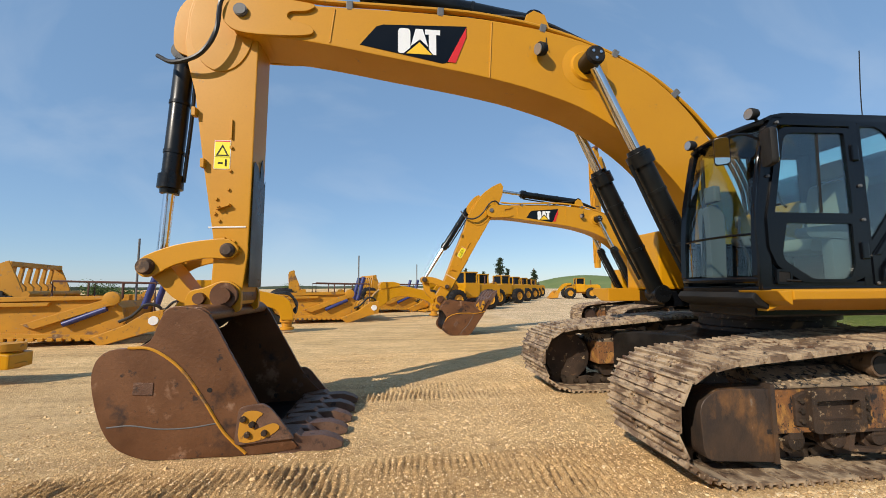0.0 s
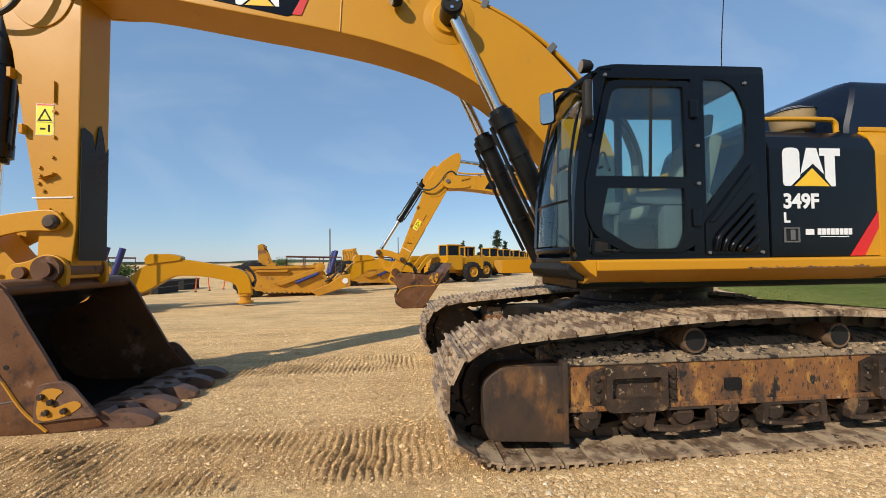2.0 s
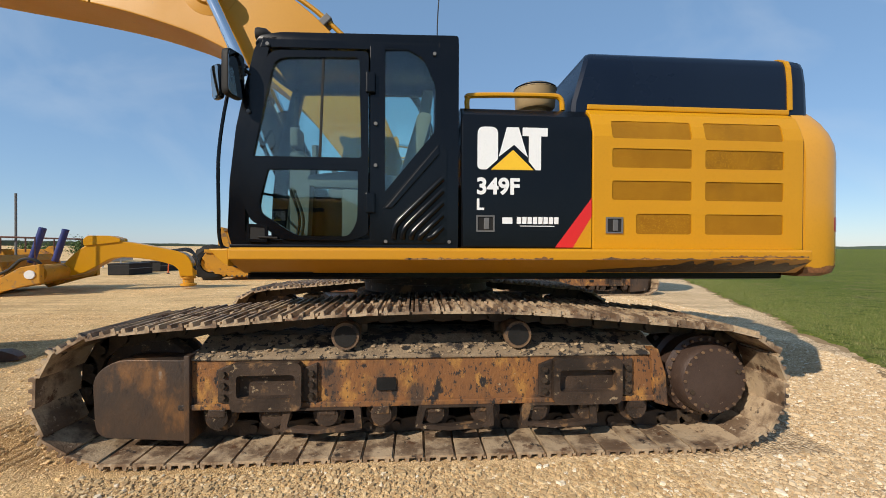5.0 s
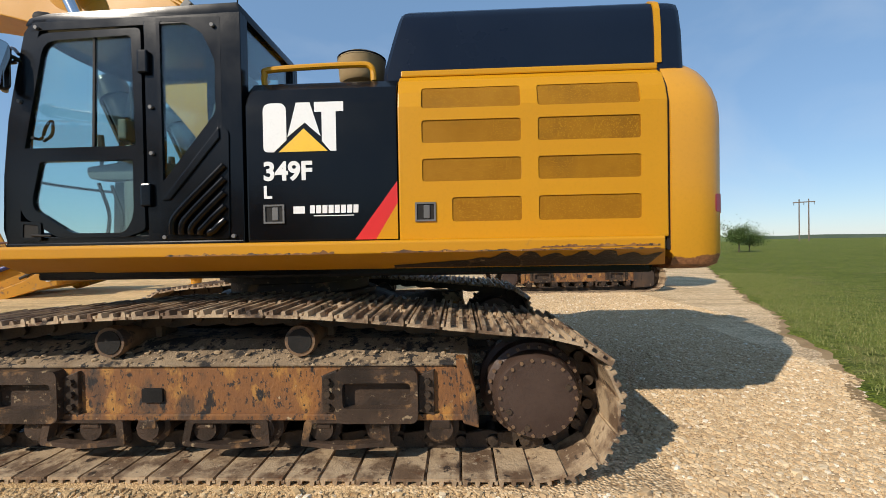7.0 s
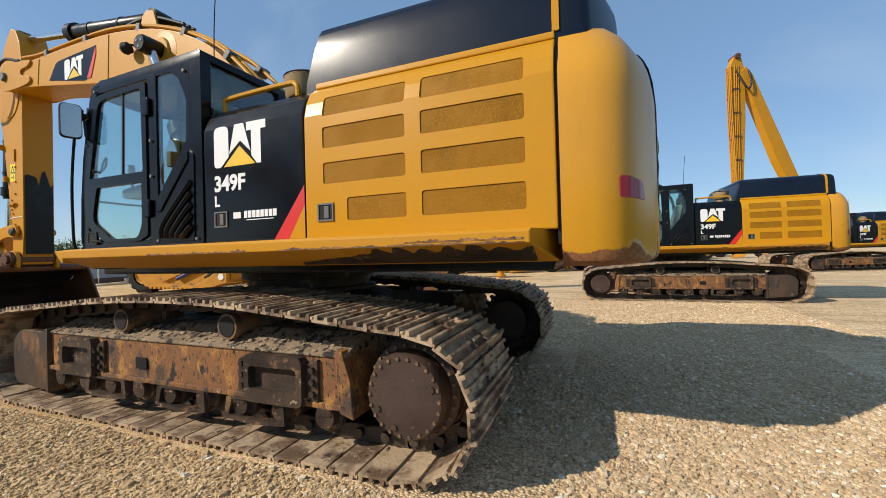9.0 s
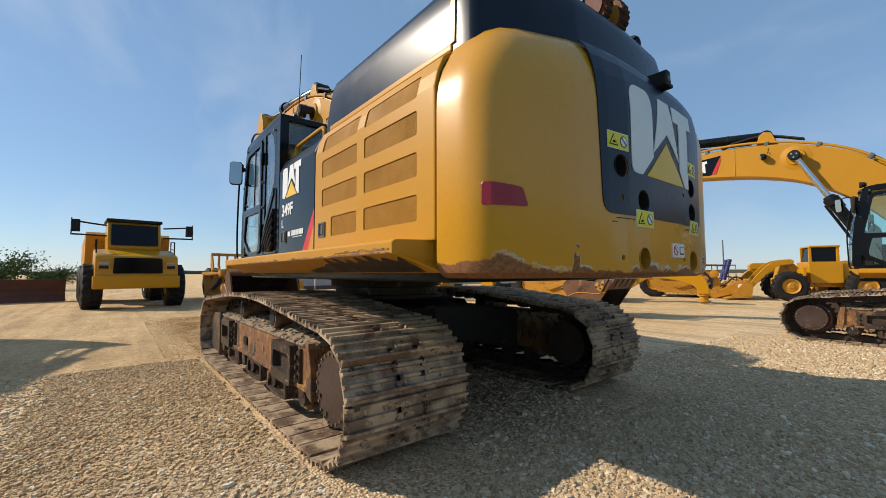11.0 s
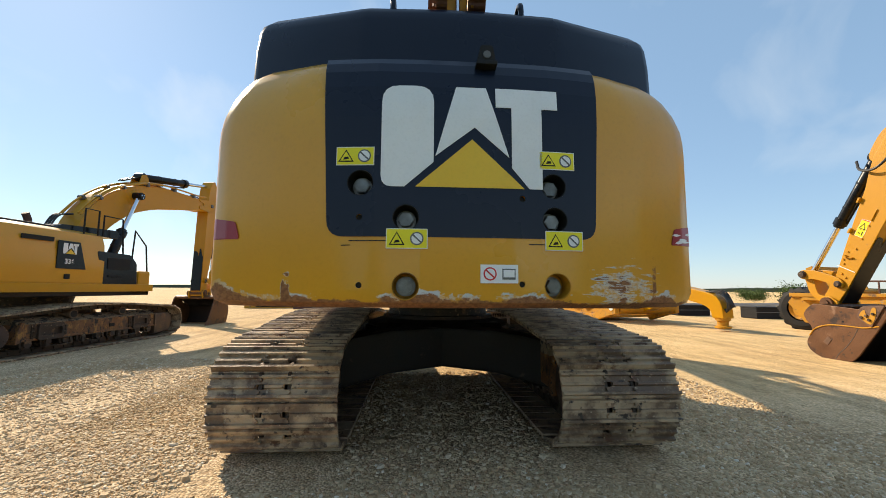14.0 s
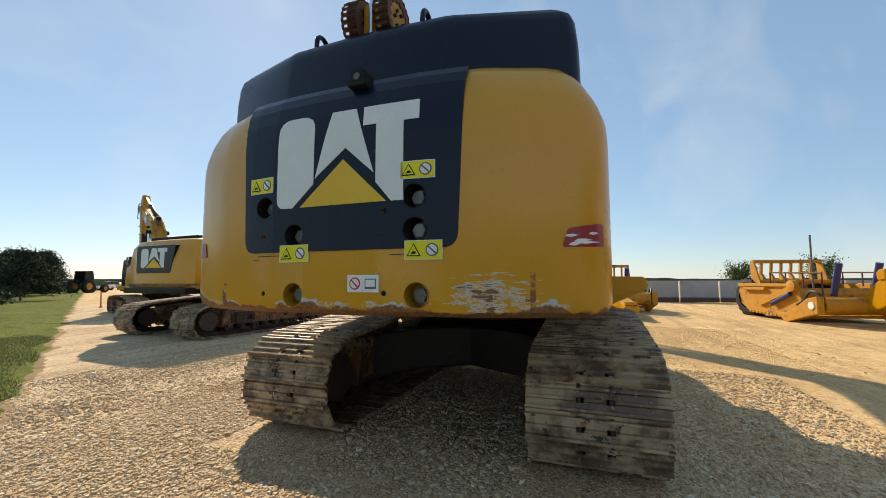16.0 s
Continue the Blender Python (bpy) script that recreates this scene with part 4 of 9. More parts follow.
def warning_sticker(cw, y0, y1, z0, z1, material):
    def rect(a, b, c, d):
        return [(a, c), (b, c), (b, d), (a, d)]
    if material is STICKER:
        tail_strip("sticker_border", y0 - 0.004, y1 + 0.004, rect(y0 - 0.004, y1 + 0.004, z0 - 0.004, z1 + 0.004), WHITE, cw, 0.0085)
    s = tail_strip("warning_sticker", y0, y1, rect(y0, y1, z0, z1), material, cw, 0.010, "yellow warning sticker" if material is STICKER else "white warning sticker")
    w = (y1 - y0) / 2
    c = y0 + w / 2
    zc = (z0 + z1) / 2
    if material is STICKER:
        tail_strip("sticker_triangle", c - 0.04, c + 0.04, [(c - 0.042, z0 + 0.015), (c + 0.042, z0 + 0.015), (c, z1 - 0.012)], RUBBER, s, 0.012)
        tail_strip("sticker_triangle", c - 0.03, c + 0.03, [(c - 0.032, z0 + 0.021), (c + 0.032, z0 + 0.021), (c, z1 - 0.022)], STICKER, s, 0.0135)
        tail_strip("sticker_bar", c - 0.02, c + 0.02, [(c - 0.016, z0 + 0.026), (c + 0.016, z0 + 0.03), (c + 0.012, z0 + 0.042), (c - 0.006, z0 + 0.042)], RUBBER, s, 0.015)
    d = y1 - w / 2
    ring = [(d + math.cos(k * math.pi / 12) * 0.036, zc + math.sin(k * math.pi / 12) * 0.036) for k in range(24)]
    inner = [(d + (y - d) * 0.8, zc + (z - zc) * 0.8) for y, z in ring]
    if material is STICKER:
        tail_strip("sticker_disc", d - 0.03, d + 0.03, ring, GREY, s, 0.012)
        tail_strip("sticker_disc", d - 0.03, d + 0.03, inner, WHITE, s, 0.0135)
        tail_strip("sticker_bar", d - 0.02, d + 0.02, [(d - 0.026, zc + 0.018), (d - 0.02, zc + 0.024), (d + 0.026, zc - 0.018), (d + 0.02, zc - 0.024)], GREY, s, 0.015)
    else:
        tail_strip("sticker_bar", d - 0.04, d + 0.04, rect(d - 0.036, d + 0.036, zc - 0.03, zc + 0.028), GREY, s, 0.012)
        tail_strip("sticker_bar", d - 0.03, d + 0.03, rect(d - 0.03, d + 0.03, zc - 0.018, zc + 0.022), WHITE, s, 0.0135)
        ring = [(2 * (y0 + w / 2) - 0 + (y - d) - (y0 + w / 2), z) for y, z in ring]
        inner = [(c + (y - c) * 0.78, zc + (z - zc) * 0.78) for y, z in ring]
        tail_strip("sticker_disc", c - 0.03, c + 0.03, ring, DECAL_RED, s, 0.012)
        tail_strip("sticker_disc", c - 0.03, c + 0.03, inner, WHITE, s, 0.0135)
        tail_strip("sticker_bar", c - 0.02, c + 0.02, [(c - 0.026, zc + 0.018), (c - 0.02, zc + 0.024), (c + 0.026, zc - 0.018), (c + 0.02, zc - 0.024)], DECAL_RED, s, 0.015)


def cab(ex):
    y0, y1 = SIDE, -0.58
    front = [(-1.50, 1.49), (-1.535, 1.62), (-1.52, 2.0), (-1.475, 2.4), (-1.40, 2.75), (-1.34, 3.0), (-1.27, 3.09)]
    # floor, rear wall, roof
    bm = BM()
    prism(bm, [(-1.52, 1.44), (0.21, 1.44), (0.21, 1.52), (-1.52, 1.52)], y0, y1, bevel=0.01)
    shell = part("cab_floor", bm, BLACK, ex, "black operator's cab with tinted glass")
    bm = BM()
    prism(bm, round_corners([(-1.33, 3.05), (0.21, 3.075), (0.21, 3.155), (-1.16, 3.13), (-1.30, 3.10)], [0.01, 0.01, 0.03, 0.05, 0.02], 3), y0 + 0.004, y1 - 0.004, bevel=0.02)
    part("roof", bm, BLACK, shell, smooth=True)
    bm = BM()
    prism(bm, [(-1.55, 1.36), (-1.38, 1.30), (-0.9, 1.30), (-0.9, 1.46), (-1.57, 1.47), (-1.60, 1.42)], y0 + 0.03, y1, bevel=0.02)
    part("cab_apron", bm, RUBBER, shell)
    bm = BM()
    block(bm, 0.14, 0.21, y0 + 0.004, y1, 1.5, 2.55, 0.006)
    block(bm, 0.14, 0.21, y0 + 0.004, y0 + 0.10, 2.5, 3.08)
    block(bm, 0.14, 0.21, y1 - 0.10, y1, 2.5, 3.08)
    part("rear_wall", bm, BLACK, shell)
    bm = BM()
    block(bm, 0.17, 0.178, y0 + 0.09, y1 - 0.09, 2.54, 3.07)
    part("rear_window", bm, GLASS, shell)
    # pillars on both sides
    for y, s in ((y0, 1), (y1, -1)):
        bm = BM()
        a = front
        b = [(x + 0.13 - 0.03 * k / 6, z) for k, (x, z) in enumerate(front)]
        prism(bm, a + b[::-1], y + s * 0.004, y + s * 0.075)
        part("front_pillar", bm, BLACK, shell)
        bm = BM()
        prism(bm, [(-1.30, 3.01), (0.2, 3.03), (0.2, 3.09), (-1.28, 3.07)], y + s * 0.003, y + s * 0.07, bevel=0.004)
        block(bm, 0.055, 0.212, y + s * 0.002, y + s * 0.07, 1.50, 3.09, 0.004)
        if s > 0:
            block(bm, -0.475, -0.375, y + s * 0.002, y + s * 0.07, 1.50, 3.05, 0.004)
            block(bm, -1.45, 0.1, y + s * 0.006, y + s * 0.07, 1.49, 1.56, 0.004)
        else:
            block(bm, -1.45, 0.1, y + s * 0.006, y + s * 0.06, 1.49, 2.0, 0.004)
            block(bm, -0.62, -0.56, y + s * 0.006, y + s * 0.06, 1.9, 3.05, 0.004)
        part("side_frame", bm, BLACK, shell)
    bm = BM()
    prism(bm, [(-1.36, 2.0), (0.1, 2.0), (0.1, 3.05), (-1.26, 3.05), (-1.40, 2.5)], y1 - 0.03, y1 - 0.024)
    part("right_window", bm, GLASS, shell)
    # windscreen, bowed outwards
    bm = BM()
    rows = []
    for x, z in front[1:]:
        rows.append([bm.verts.new((x + 0.03 - 0.10 * (1 - ((k - 4) / 4) ** 2), y0 + 0.05 + (y1 - y0 - 0.10) * k / 8, z)) for k in range(9)])
    for a, b in zip(rows, rows[1:]):
        for k in range(8):
            bm.faces.new((a[k], a[k + 1], b[k + 1], b[k]))
    bmesh.ops.solidify(bm, geom=bm.faces[:], thickness=0.006)
    part("windscreen", bm, GLASS, shell, "tinted bowed windscreen", smooth=True)
    bm = BM()
    tube(bm, [(-1.49 - 0.10 * (1 - ((k - 4) / 4) ** 2), y0 + 0.04 + (y1 - y0 - 0.08) * k / 8, 2.0) for k in range(9)], 0.012, smooth_steps=2)
    tube(bm, [(-1.31 - 0.08 * (1 - ((k - 4) / 4) ** 2), y0 + 0.04 + (y1 - y0 - 0.08) * k / 8, 3.05) for k in range(9)], 0.035, smooth_steps=2)
    tube(bm, [(-1.50 - 0.10 * (1 - ((k - 4) / 4) ** 2), y0 + 0.02 + (y1 - y0 - 0.04) * k / 8, 1.58) for k in range(9)], 0.03, smooth_steps=2)
    part("windscreen_bar", bm, BLACK, shell, smooth=True, each=True)
    # door
    up = round_corners([(-1.345, 2.18), (-0.535, 2.18), (-0.55, 2.955), (-1.185, 2.935)], [0.015, 0.015, 0.015, 0.09], 3)
    bm = BM()
    frame_ring(bm, round_corners([(-1.43, 2.13), (-0.485, 2.13), (-0.485, 3.0), (-1.235, 2.985)], [0.002, 0.02, 0.04, 0.09], 3), round_corners([(-1.345, 2.185), (-0.54, 2.185), (-0.555, 2.95), (-1.185, 2.93)], [0.002, 0.02, 0.03, 0.09], 3), y0 - 0.012, y0 + 0.03)
    lowo = round_corners([(-1.43, 2.129), (-1.43, 1.86), (-1.36, 1.70), (-1.12, 1.555), (-0.62, 1.55), (-0.485, 1.60), (-0.485, 2.129)], [0.002, 0.03, 0.03, 0.04, 0.03, 0.03, 0.002], 3)
    lowi = round_corners([(-1.237, 2.09), (-1.300, 1.825), (-1.290, 1.755), (-1.02, 1.585), (-0.63, 1.582), (-0.567, 1.70), (-0.563, 2.09)], [0.02, 0.04, 0.04, 0.05, 0.05, 0.05, 0.02], 3)
    frame_ring(bm, lowo, lowi, y0 - 0.012, y0 + 0.03)
    door = part("cab_door", bm, BLACK, shell, "black cab door with two panes")
    bm = BM()
    prism(bm, up, y0 + 0.004, y0 + 0.010)
    part("upper_pane", bm, GLASS, door)
    bm = BM()
    prism(bm, [(x * 1.0, z) for x, z in lowi], y0 + 0.004, y0 + 0.010)
    part("lower_pane", bm, GLASS, door)
    bm = BM()
    prism(bm, [(-0.862, 2.19), (-0.846, 2.19), (-0.820, 2.945), (-0.836, 2.945)], y0 - 0.002, y0 + 0.02)
    part("window_slide", bm, RUBBER, door)
    bm = BM()
    frame_ring(bm, round_corners([(-1.39, 1.54), (-1.235, 1.535), (-1.235, 1.665), (-1.385, 1.675)], 0.02, 3), round_corners([(-1.37, 1.56), (-1.255, 1.555), (-1.255, 1.645), (-1.365, 1.655)], 0.012, 3), y0 - 0.020, y0 + 0.002)
    grip = part("door_handle", bm, BLACK, door, "black door handle in a recess")
    bm = BM()
    block(bm, -1.375, -1.25, y0 - 0.0145, y0 - 0.0125, 1.55, 1.66)
    rod(bm, (-1.30, y0 - 0.02, 1.575), (-1.16, y0 - 0.02, 1.568), 0.008, sides=8)
    part("handle_recess", bm, RUBBER, grip)
    bm = BM()
    tube(bm, [(-1.285, y0 - 0.012, 2.26), (-1.285, y0 + 0.05, 2.27), (-1.27, y0 + 0.07, 2.36), (-1.225, y0 + 0.07, 2.40), (-1.205, y0 + 0.05, 2.30), (-1.215, y0 - 0.0, 2.235)], 0.010)
    part("grab_handle", bm, RUBBER, door, "black grab handle behind the pane", smooth=True)
    for z in (2.76, 1.84):
        bm = BM()
        block(bm, -0.505, -0.432, y0 - 0.030, y0, z - 0.08, z + 0.08, 0.012)
        part("hinge", bm, BLACK, door)
    # rear side window and ribbed panel
    bm = BM()
    pane = round_corners([(-0.36, 1.93), (0.025, 2.40), (0.03, 2.76), (-0.06, 2.96), (-0.19, 3.035), (-0.36, 3.045)], [0.02, 0.04, 0.05, 0.05, 0.05, 0.02], 3)
    prism(bm, pane, y0 + 0.012, y0 + 0.018)
    part("rear_side_window", bm, GLASS, shell)
    bm = BM()
    frame_ring(bm, round_corners([(-0.385, 1.80), (0.07, 2.31), (0.07, 2.80), (0.07, 3.06), (-0.15, 3.065), (-0.385, 3.065)], 0.004, 3), pane, y0 + 0.001, y0 + 0.03)
    part("window_frame", bm, BLACK, shell)
    bm = BM()
    prism(bm, round_corners([(-0.38, 1.53), (0.11, 1.53), (0.12, 2.27), (0.06, 2.31), (-0.38, 1.80)], [0.01, 0.02, 0.03, 0.03, 0.02], 3), y0 - 0.008, y0 + 0.03, bevel=0.008)
    prism(bm, [(-0.36, 1.80), (-0.30, 1.80), (0.06, 2.22), (0.055, 2.30)], y0 - 0.02, y0, bevel=0.008)
    ribbed = part("ribbed_panel", bm, BLACK, shell, "black ribbed corner panel")
    for k in range(5):
        bm = BM()
        bx, top = -0.290 + 0.067 * k, 2.035 - 0.094 * k
        kx = bx + 0.035
        kz = top - (0.085 - kx)
        tube(bm, [(bx, y0 - 0.012, 1.565), (bx + 0.008, y0 - 0.022, (1.565 + kz) / 2), (kx, y0 - 0.022, kz), ((kx + 0.085) / 2, y0 - 0.022, (kz + top) / 2), (0.085, y0 - 0.012, top)], 0.025, 12, 4)
        part("rib", bm, BLACK, ribbed, smooth=True)
    for x, z in ((0.02, 3.0), (-1.24, 3.03), (-1.38, 2.52), (-0.43, 2.45), (-0.43, 2.13), (0.14, 1.545), (-0.35, 1.545)):
        bm = BM()
        rod(bm, (x, y0 - 0.016, z), (x, y0 + 0.004, z), 0.014, sides=10)
        part("cab_bolt", bm, GREY, shell)
    # mirrors, lamps, aerial, hand rails
    bm = BM()
    tube(bm, [(-1.37, y0 + 0.02, 2.80), (-1.42, y0 - 0.03, 2.83), (-1.44, y0 - 0.09, 2.80)], 0.016)
    rod(bm, (-1.43, y0 - 0.03, 2.78), (-1.43, y0 - 0.03, 2.88), 0.022, sides=12)
    arm = part("mirror_arm", bm, BLACK, shell, smooth=True)
    bm = BM()
    prism(bm, round_corners([(-0.085, -0.17), (0.085, -0.17), (0.085, 0.17), (-0.085, 0.17)], 0.05, 4), 0.0, 0.06, "y", 0.02)
    part("mirror_housing", bm, RUBBER, arm, "black plastic mirror housing", m=pose(-1.42, -1.68, 2.75, 0, 0, 72), smooth=True)
    bm = BM()
    prism(bm, round_corners([(-0.075, -0.16), (0.075, -0.16), (0.075, 0.16), (-0.075, 0.16)], 0.045, 4), -0.004, 0.001, "y")
    part("mirror_glass", bm, MIRROR, arm, m=pose(-1.42, -1.68, 2.75, 0, 0, 72))
    bm = BM()
    prism(bm, round_corners([(-0.085, -0.17), (0.085, -0.17), (0.085, 0.17), (-0.085, 0.17)], 0.05, 4), 0.0, 0.05, "y", 0.02)
    back = part("mirror_housing", bm, BLACK, arm, m=pose(-1.69, -1.43, 2.79, 4, 0, -40) @ Matrix.Scale(0.78, 4), smooth=True)
    bm = BM()
    prism(bm, round_corners([(-0.075, -0.16), (0.075, -0.16), (0.075, 0.16), (-0.075, 0.16)], 0.045, 4), -0.004, 0.001, "y")
    part("mirror_glass", bm, MIRROR, arm, m=pose(-1.69, -1.43, 2.79, 4, 0, -40) @ Matrix.Scale(0.78, 4))
    bm = BM()
    tube(bm, [(-1.40, y0 + 0.02, 2.86), (-1.50, -1.50, 2.93), (-1.62, -1.44, 2.93), (-1.66, -1.42, 2.85)], 0.012)
    part("mirror_arm", bm, BLACK, shell, smooth=True)
    for x, y, z in ((-1.32, -1.42, 3.17), (-1.36, -0.66, 3.13)):
        bm = BM()
        lathe(bm, (x + 0.05, y, z), (x - 0.06, y, z), [(0, 0.025), (0.03, 0.050), (0.09, 0.058), (0.105, 0.053)], 18)
        tube(bm, [(x + 0.02, y, z - 0.045), (x + 0.05, y, z - 0.09), (x + 0.09, y, z - 0.10)], 0.014)
        lamp = part("work_lamp", bm, RUBBER, shell, "round black work lamp", smooth=True)
        bm = BM()
        rod(bm, (x - 0.045, y, z), (x - 0.057, y, z), 0.049, sides=18)
        part("lamp_lens", bm, LAMP, lamp)
    bm = BM()
    tube(bm, [(0.05, -1.30, 3.14), (0.06, -1.30, 3.50), (0.10, -1.30, 3.98)], 0.005, 6, 3)
    part("aerial", bm, RUBBER, shell)
    bm = BM()
    tube(bm, [(-1.50, y0 - 0.0, 1.47), (-1.57, y0 - 0.03, 1.53), (-1.58, y0 - 0.04, 1.80), (-1.575, y0 - 0.04, 2.24), (-1.49, y0 - 0.04, 2.72), (-1.40, y0 - 0.0, 2.80)], 0.013)
    part("hand_rail", bm, BLACK, shell, smooth=True)
    # inside
    bm = BM()
    prism(bm, round_corners([(-0.75, 1.86), (-0.25, 1.84), (-0.18, 1.98), (-0.70, 2.0)], 0.05, 3), -1.33, -0.83, bevel=0.03)
    prism(bm, round_corners([(-0.30, 1.95), (-0.17, 1.95), (0.02, 2.62), (-0.10, 2.64)], 0.05, 3), -1.33, -0.83, bevel=0.03)
    prism(bm, round_corners([(-0.10, 2.66), (0.0, 2.66), (0.03, 2.86), (-0.06, 2.86)], 0.03, 3), -1.22, -0.94, bevel=0.03)
    seat = part("operator_seat", bm, SEAT, shell, "pale operator's seat", smooth=True, each=True)
    for y in (-1.45, -0.72):
        bm = BM()
        prism(bm, round_corners([(-0.95, 1.97), (-0.25, 1.95), (-0.25, 2.06), (-0.60, 2.10), (-0.97, 2.06)], 0.04, 3), y - 0.06, y + 0.06, bevel=0.02)
        block(bm, -0.7, -0.3, y - 0.05, y + 0.05, 1.5, 1.96, 0.02)
        tube(bm, [(-0.90, y, 2.05), (-0.91, y, 2.2)], 0.013, smooth_steps=0)
        tube(bm, [(-0.91, y, 2.18), (-0.915, y, 2.30)], 0.028, smooth_steps=0)
        part("arm_console", bm, GREY, seat, smooth=True, each=True)
    bm = BM()
    prism(bm, round_corners([(-1.32, 1.6), (-1.15, 1.6), (-1.12, 2.3), (-1.2, 2.42), (-1.32, 2.40)], 0.03, 3), -0.78, -0.62, bevel=0.02)
    part("dash_console", bm, GREY, shell)
    bm = BM()
    block(bm, -1.30, -1.22, -0.86, -0.64, 2.44, 2.62, 0.02)
    part("monitor", bm, GREY, shell, "grey monitor on the dash")
    bm = BM()
    tube(bm, [(-1.36, -0.70, 1.62), (-1.30, -0.70, 2.30), (-1.28, -0.70, 2.95)], 0.022)
    part("wiper_pillar", bm, RUBBER, shell, smooth=True)
    for y in (-1.16, -1.04):
        bm = BM()
        tube(bm, [(-1.15, y, 1.52), (-1.12, y, 1.75), (-1.20, y, 2.0)], 0.013)
        block(bm, -1.26, -1.08, y - 0.045, y + 0.045, 1.54, 1.56, 0.005)
        part("travel_pedal", bm, RUBBER, shell, each=True)


PIN_BOOM = Vector((-0.30, 0.17, 1.75))
PIN_STICK = Vector((-6.52, 0.17, 4.70))
PIN_BUCKET = Vector((-6.57, 0.17, 1.46))


def about(p, degrees):
    return Matrix.Translation(p) @ Matrix.Rotation(radians(degrees), 4, "Y") @ Matrix.Translation(-p)


ARM_MESHES = {}


def shared(name, make, material, parent, m, label="", smooth=False, key="", each=False):
    """A part, or each piece of it, whose mesh is built once and used by every machine."""
    k = name + key
    if k not in ARM_MESHES:
        ARM_MESHES[k] = [part(name, bm, material, parent, label, m, smooth) for bm in (islands(make()) if each else [make()])]
        return ARM_MESHES[k][0]
    return [again(ob, parent, m, name) for ob in ARM_MESHES[k]][0]


def ram(parent, a, b, r, rod_r, length, sides=20, label="black hydraulic cylinder with a bright rod"):
    """A hydraulic cylinder: barrel of that length from a, rod on to b."""
    a, b = Vector(a), Vector(b)
    d = (b - a).normalized()
    c = a + d * length
    bm = BM()
    lathe(bm, a - d * 0.02, c, [(0, r * 0.7), (0.05, r), (length - 0.20, r), (length - 0.20, r * 1.28), (length - 0.04, r * 1.28), (length - 0.03, r * 1.0), (length + 0.02, r * 0.95)], sides)
    for f in (0.35, 0.7):
        lathe(bm, a + d * length * f, a + d * (length * f + 0.04), [(0, r * 1.08), (0.04, r * 1.08)], sides)
    side = d.cross(Vector((0, 1, 0))).normalized()
    tube(bm, [a + side * r * 1.35 + d * 0.3, a + side * r * 1.45 + d * (length * 0.5), a + side * r * 1.35 + d * (length - 0.15)], r * 0.2, 8, 3)
    barrel = part("cylinder_barrel", bm, CYLINDER, parent, label, smooth=True)
    bm = BM()
    rod(bm, c, b, rod_r, sides=20)
    part("cylinder_rod", bm, CHROME, barrel, "bright polished rod", smooth=True)
    bm = BM()
    y = Vector((0, 1, 0))
    rod(bm, b - y * r * 1.1, b + y * r * 1.1, r * 1.05, sides=20, bevel=0.01)
    rod(bm, a - y * r * 1.1, a + y * r * 1.1, r * 1.1, sides=20, bevel=0.01)
    part("cylinder_eye", bm, CYLINDER, barrel, smooth=True, each=True)


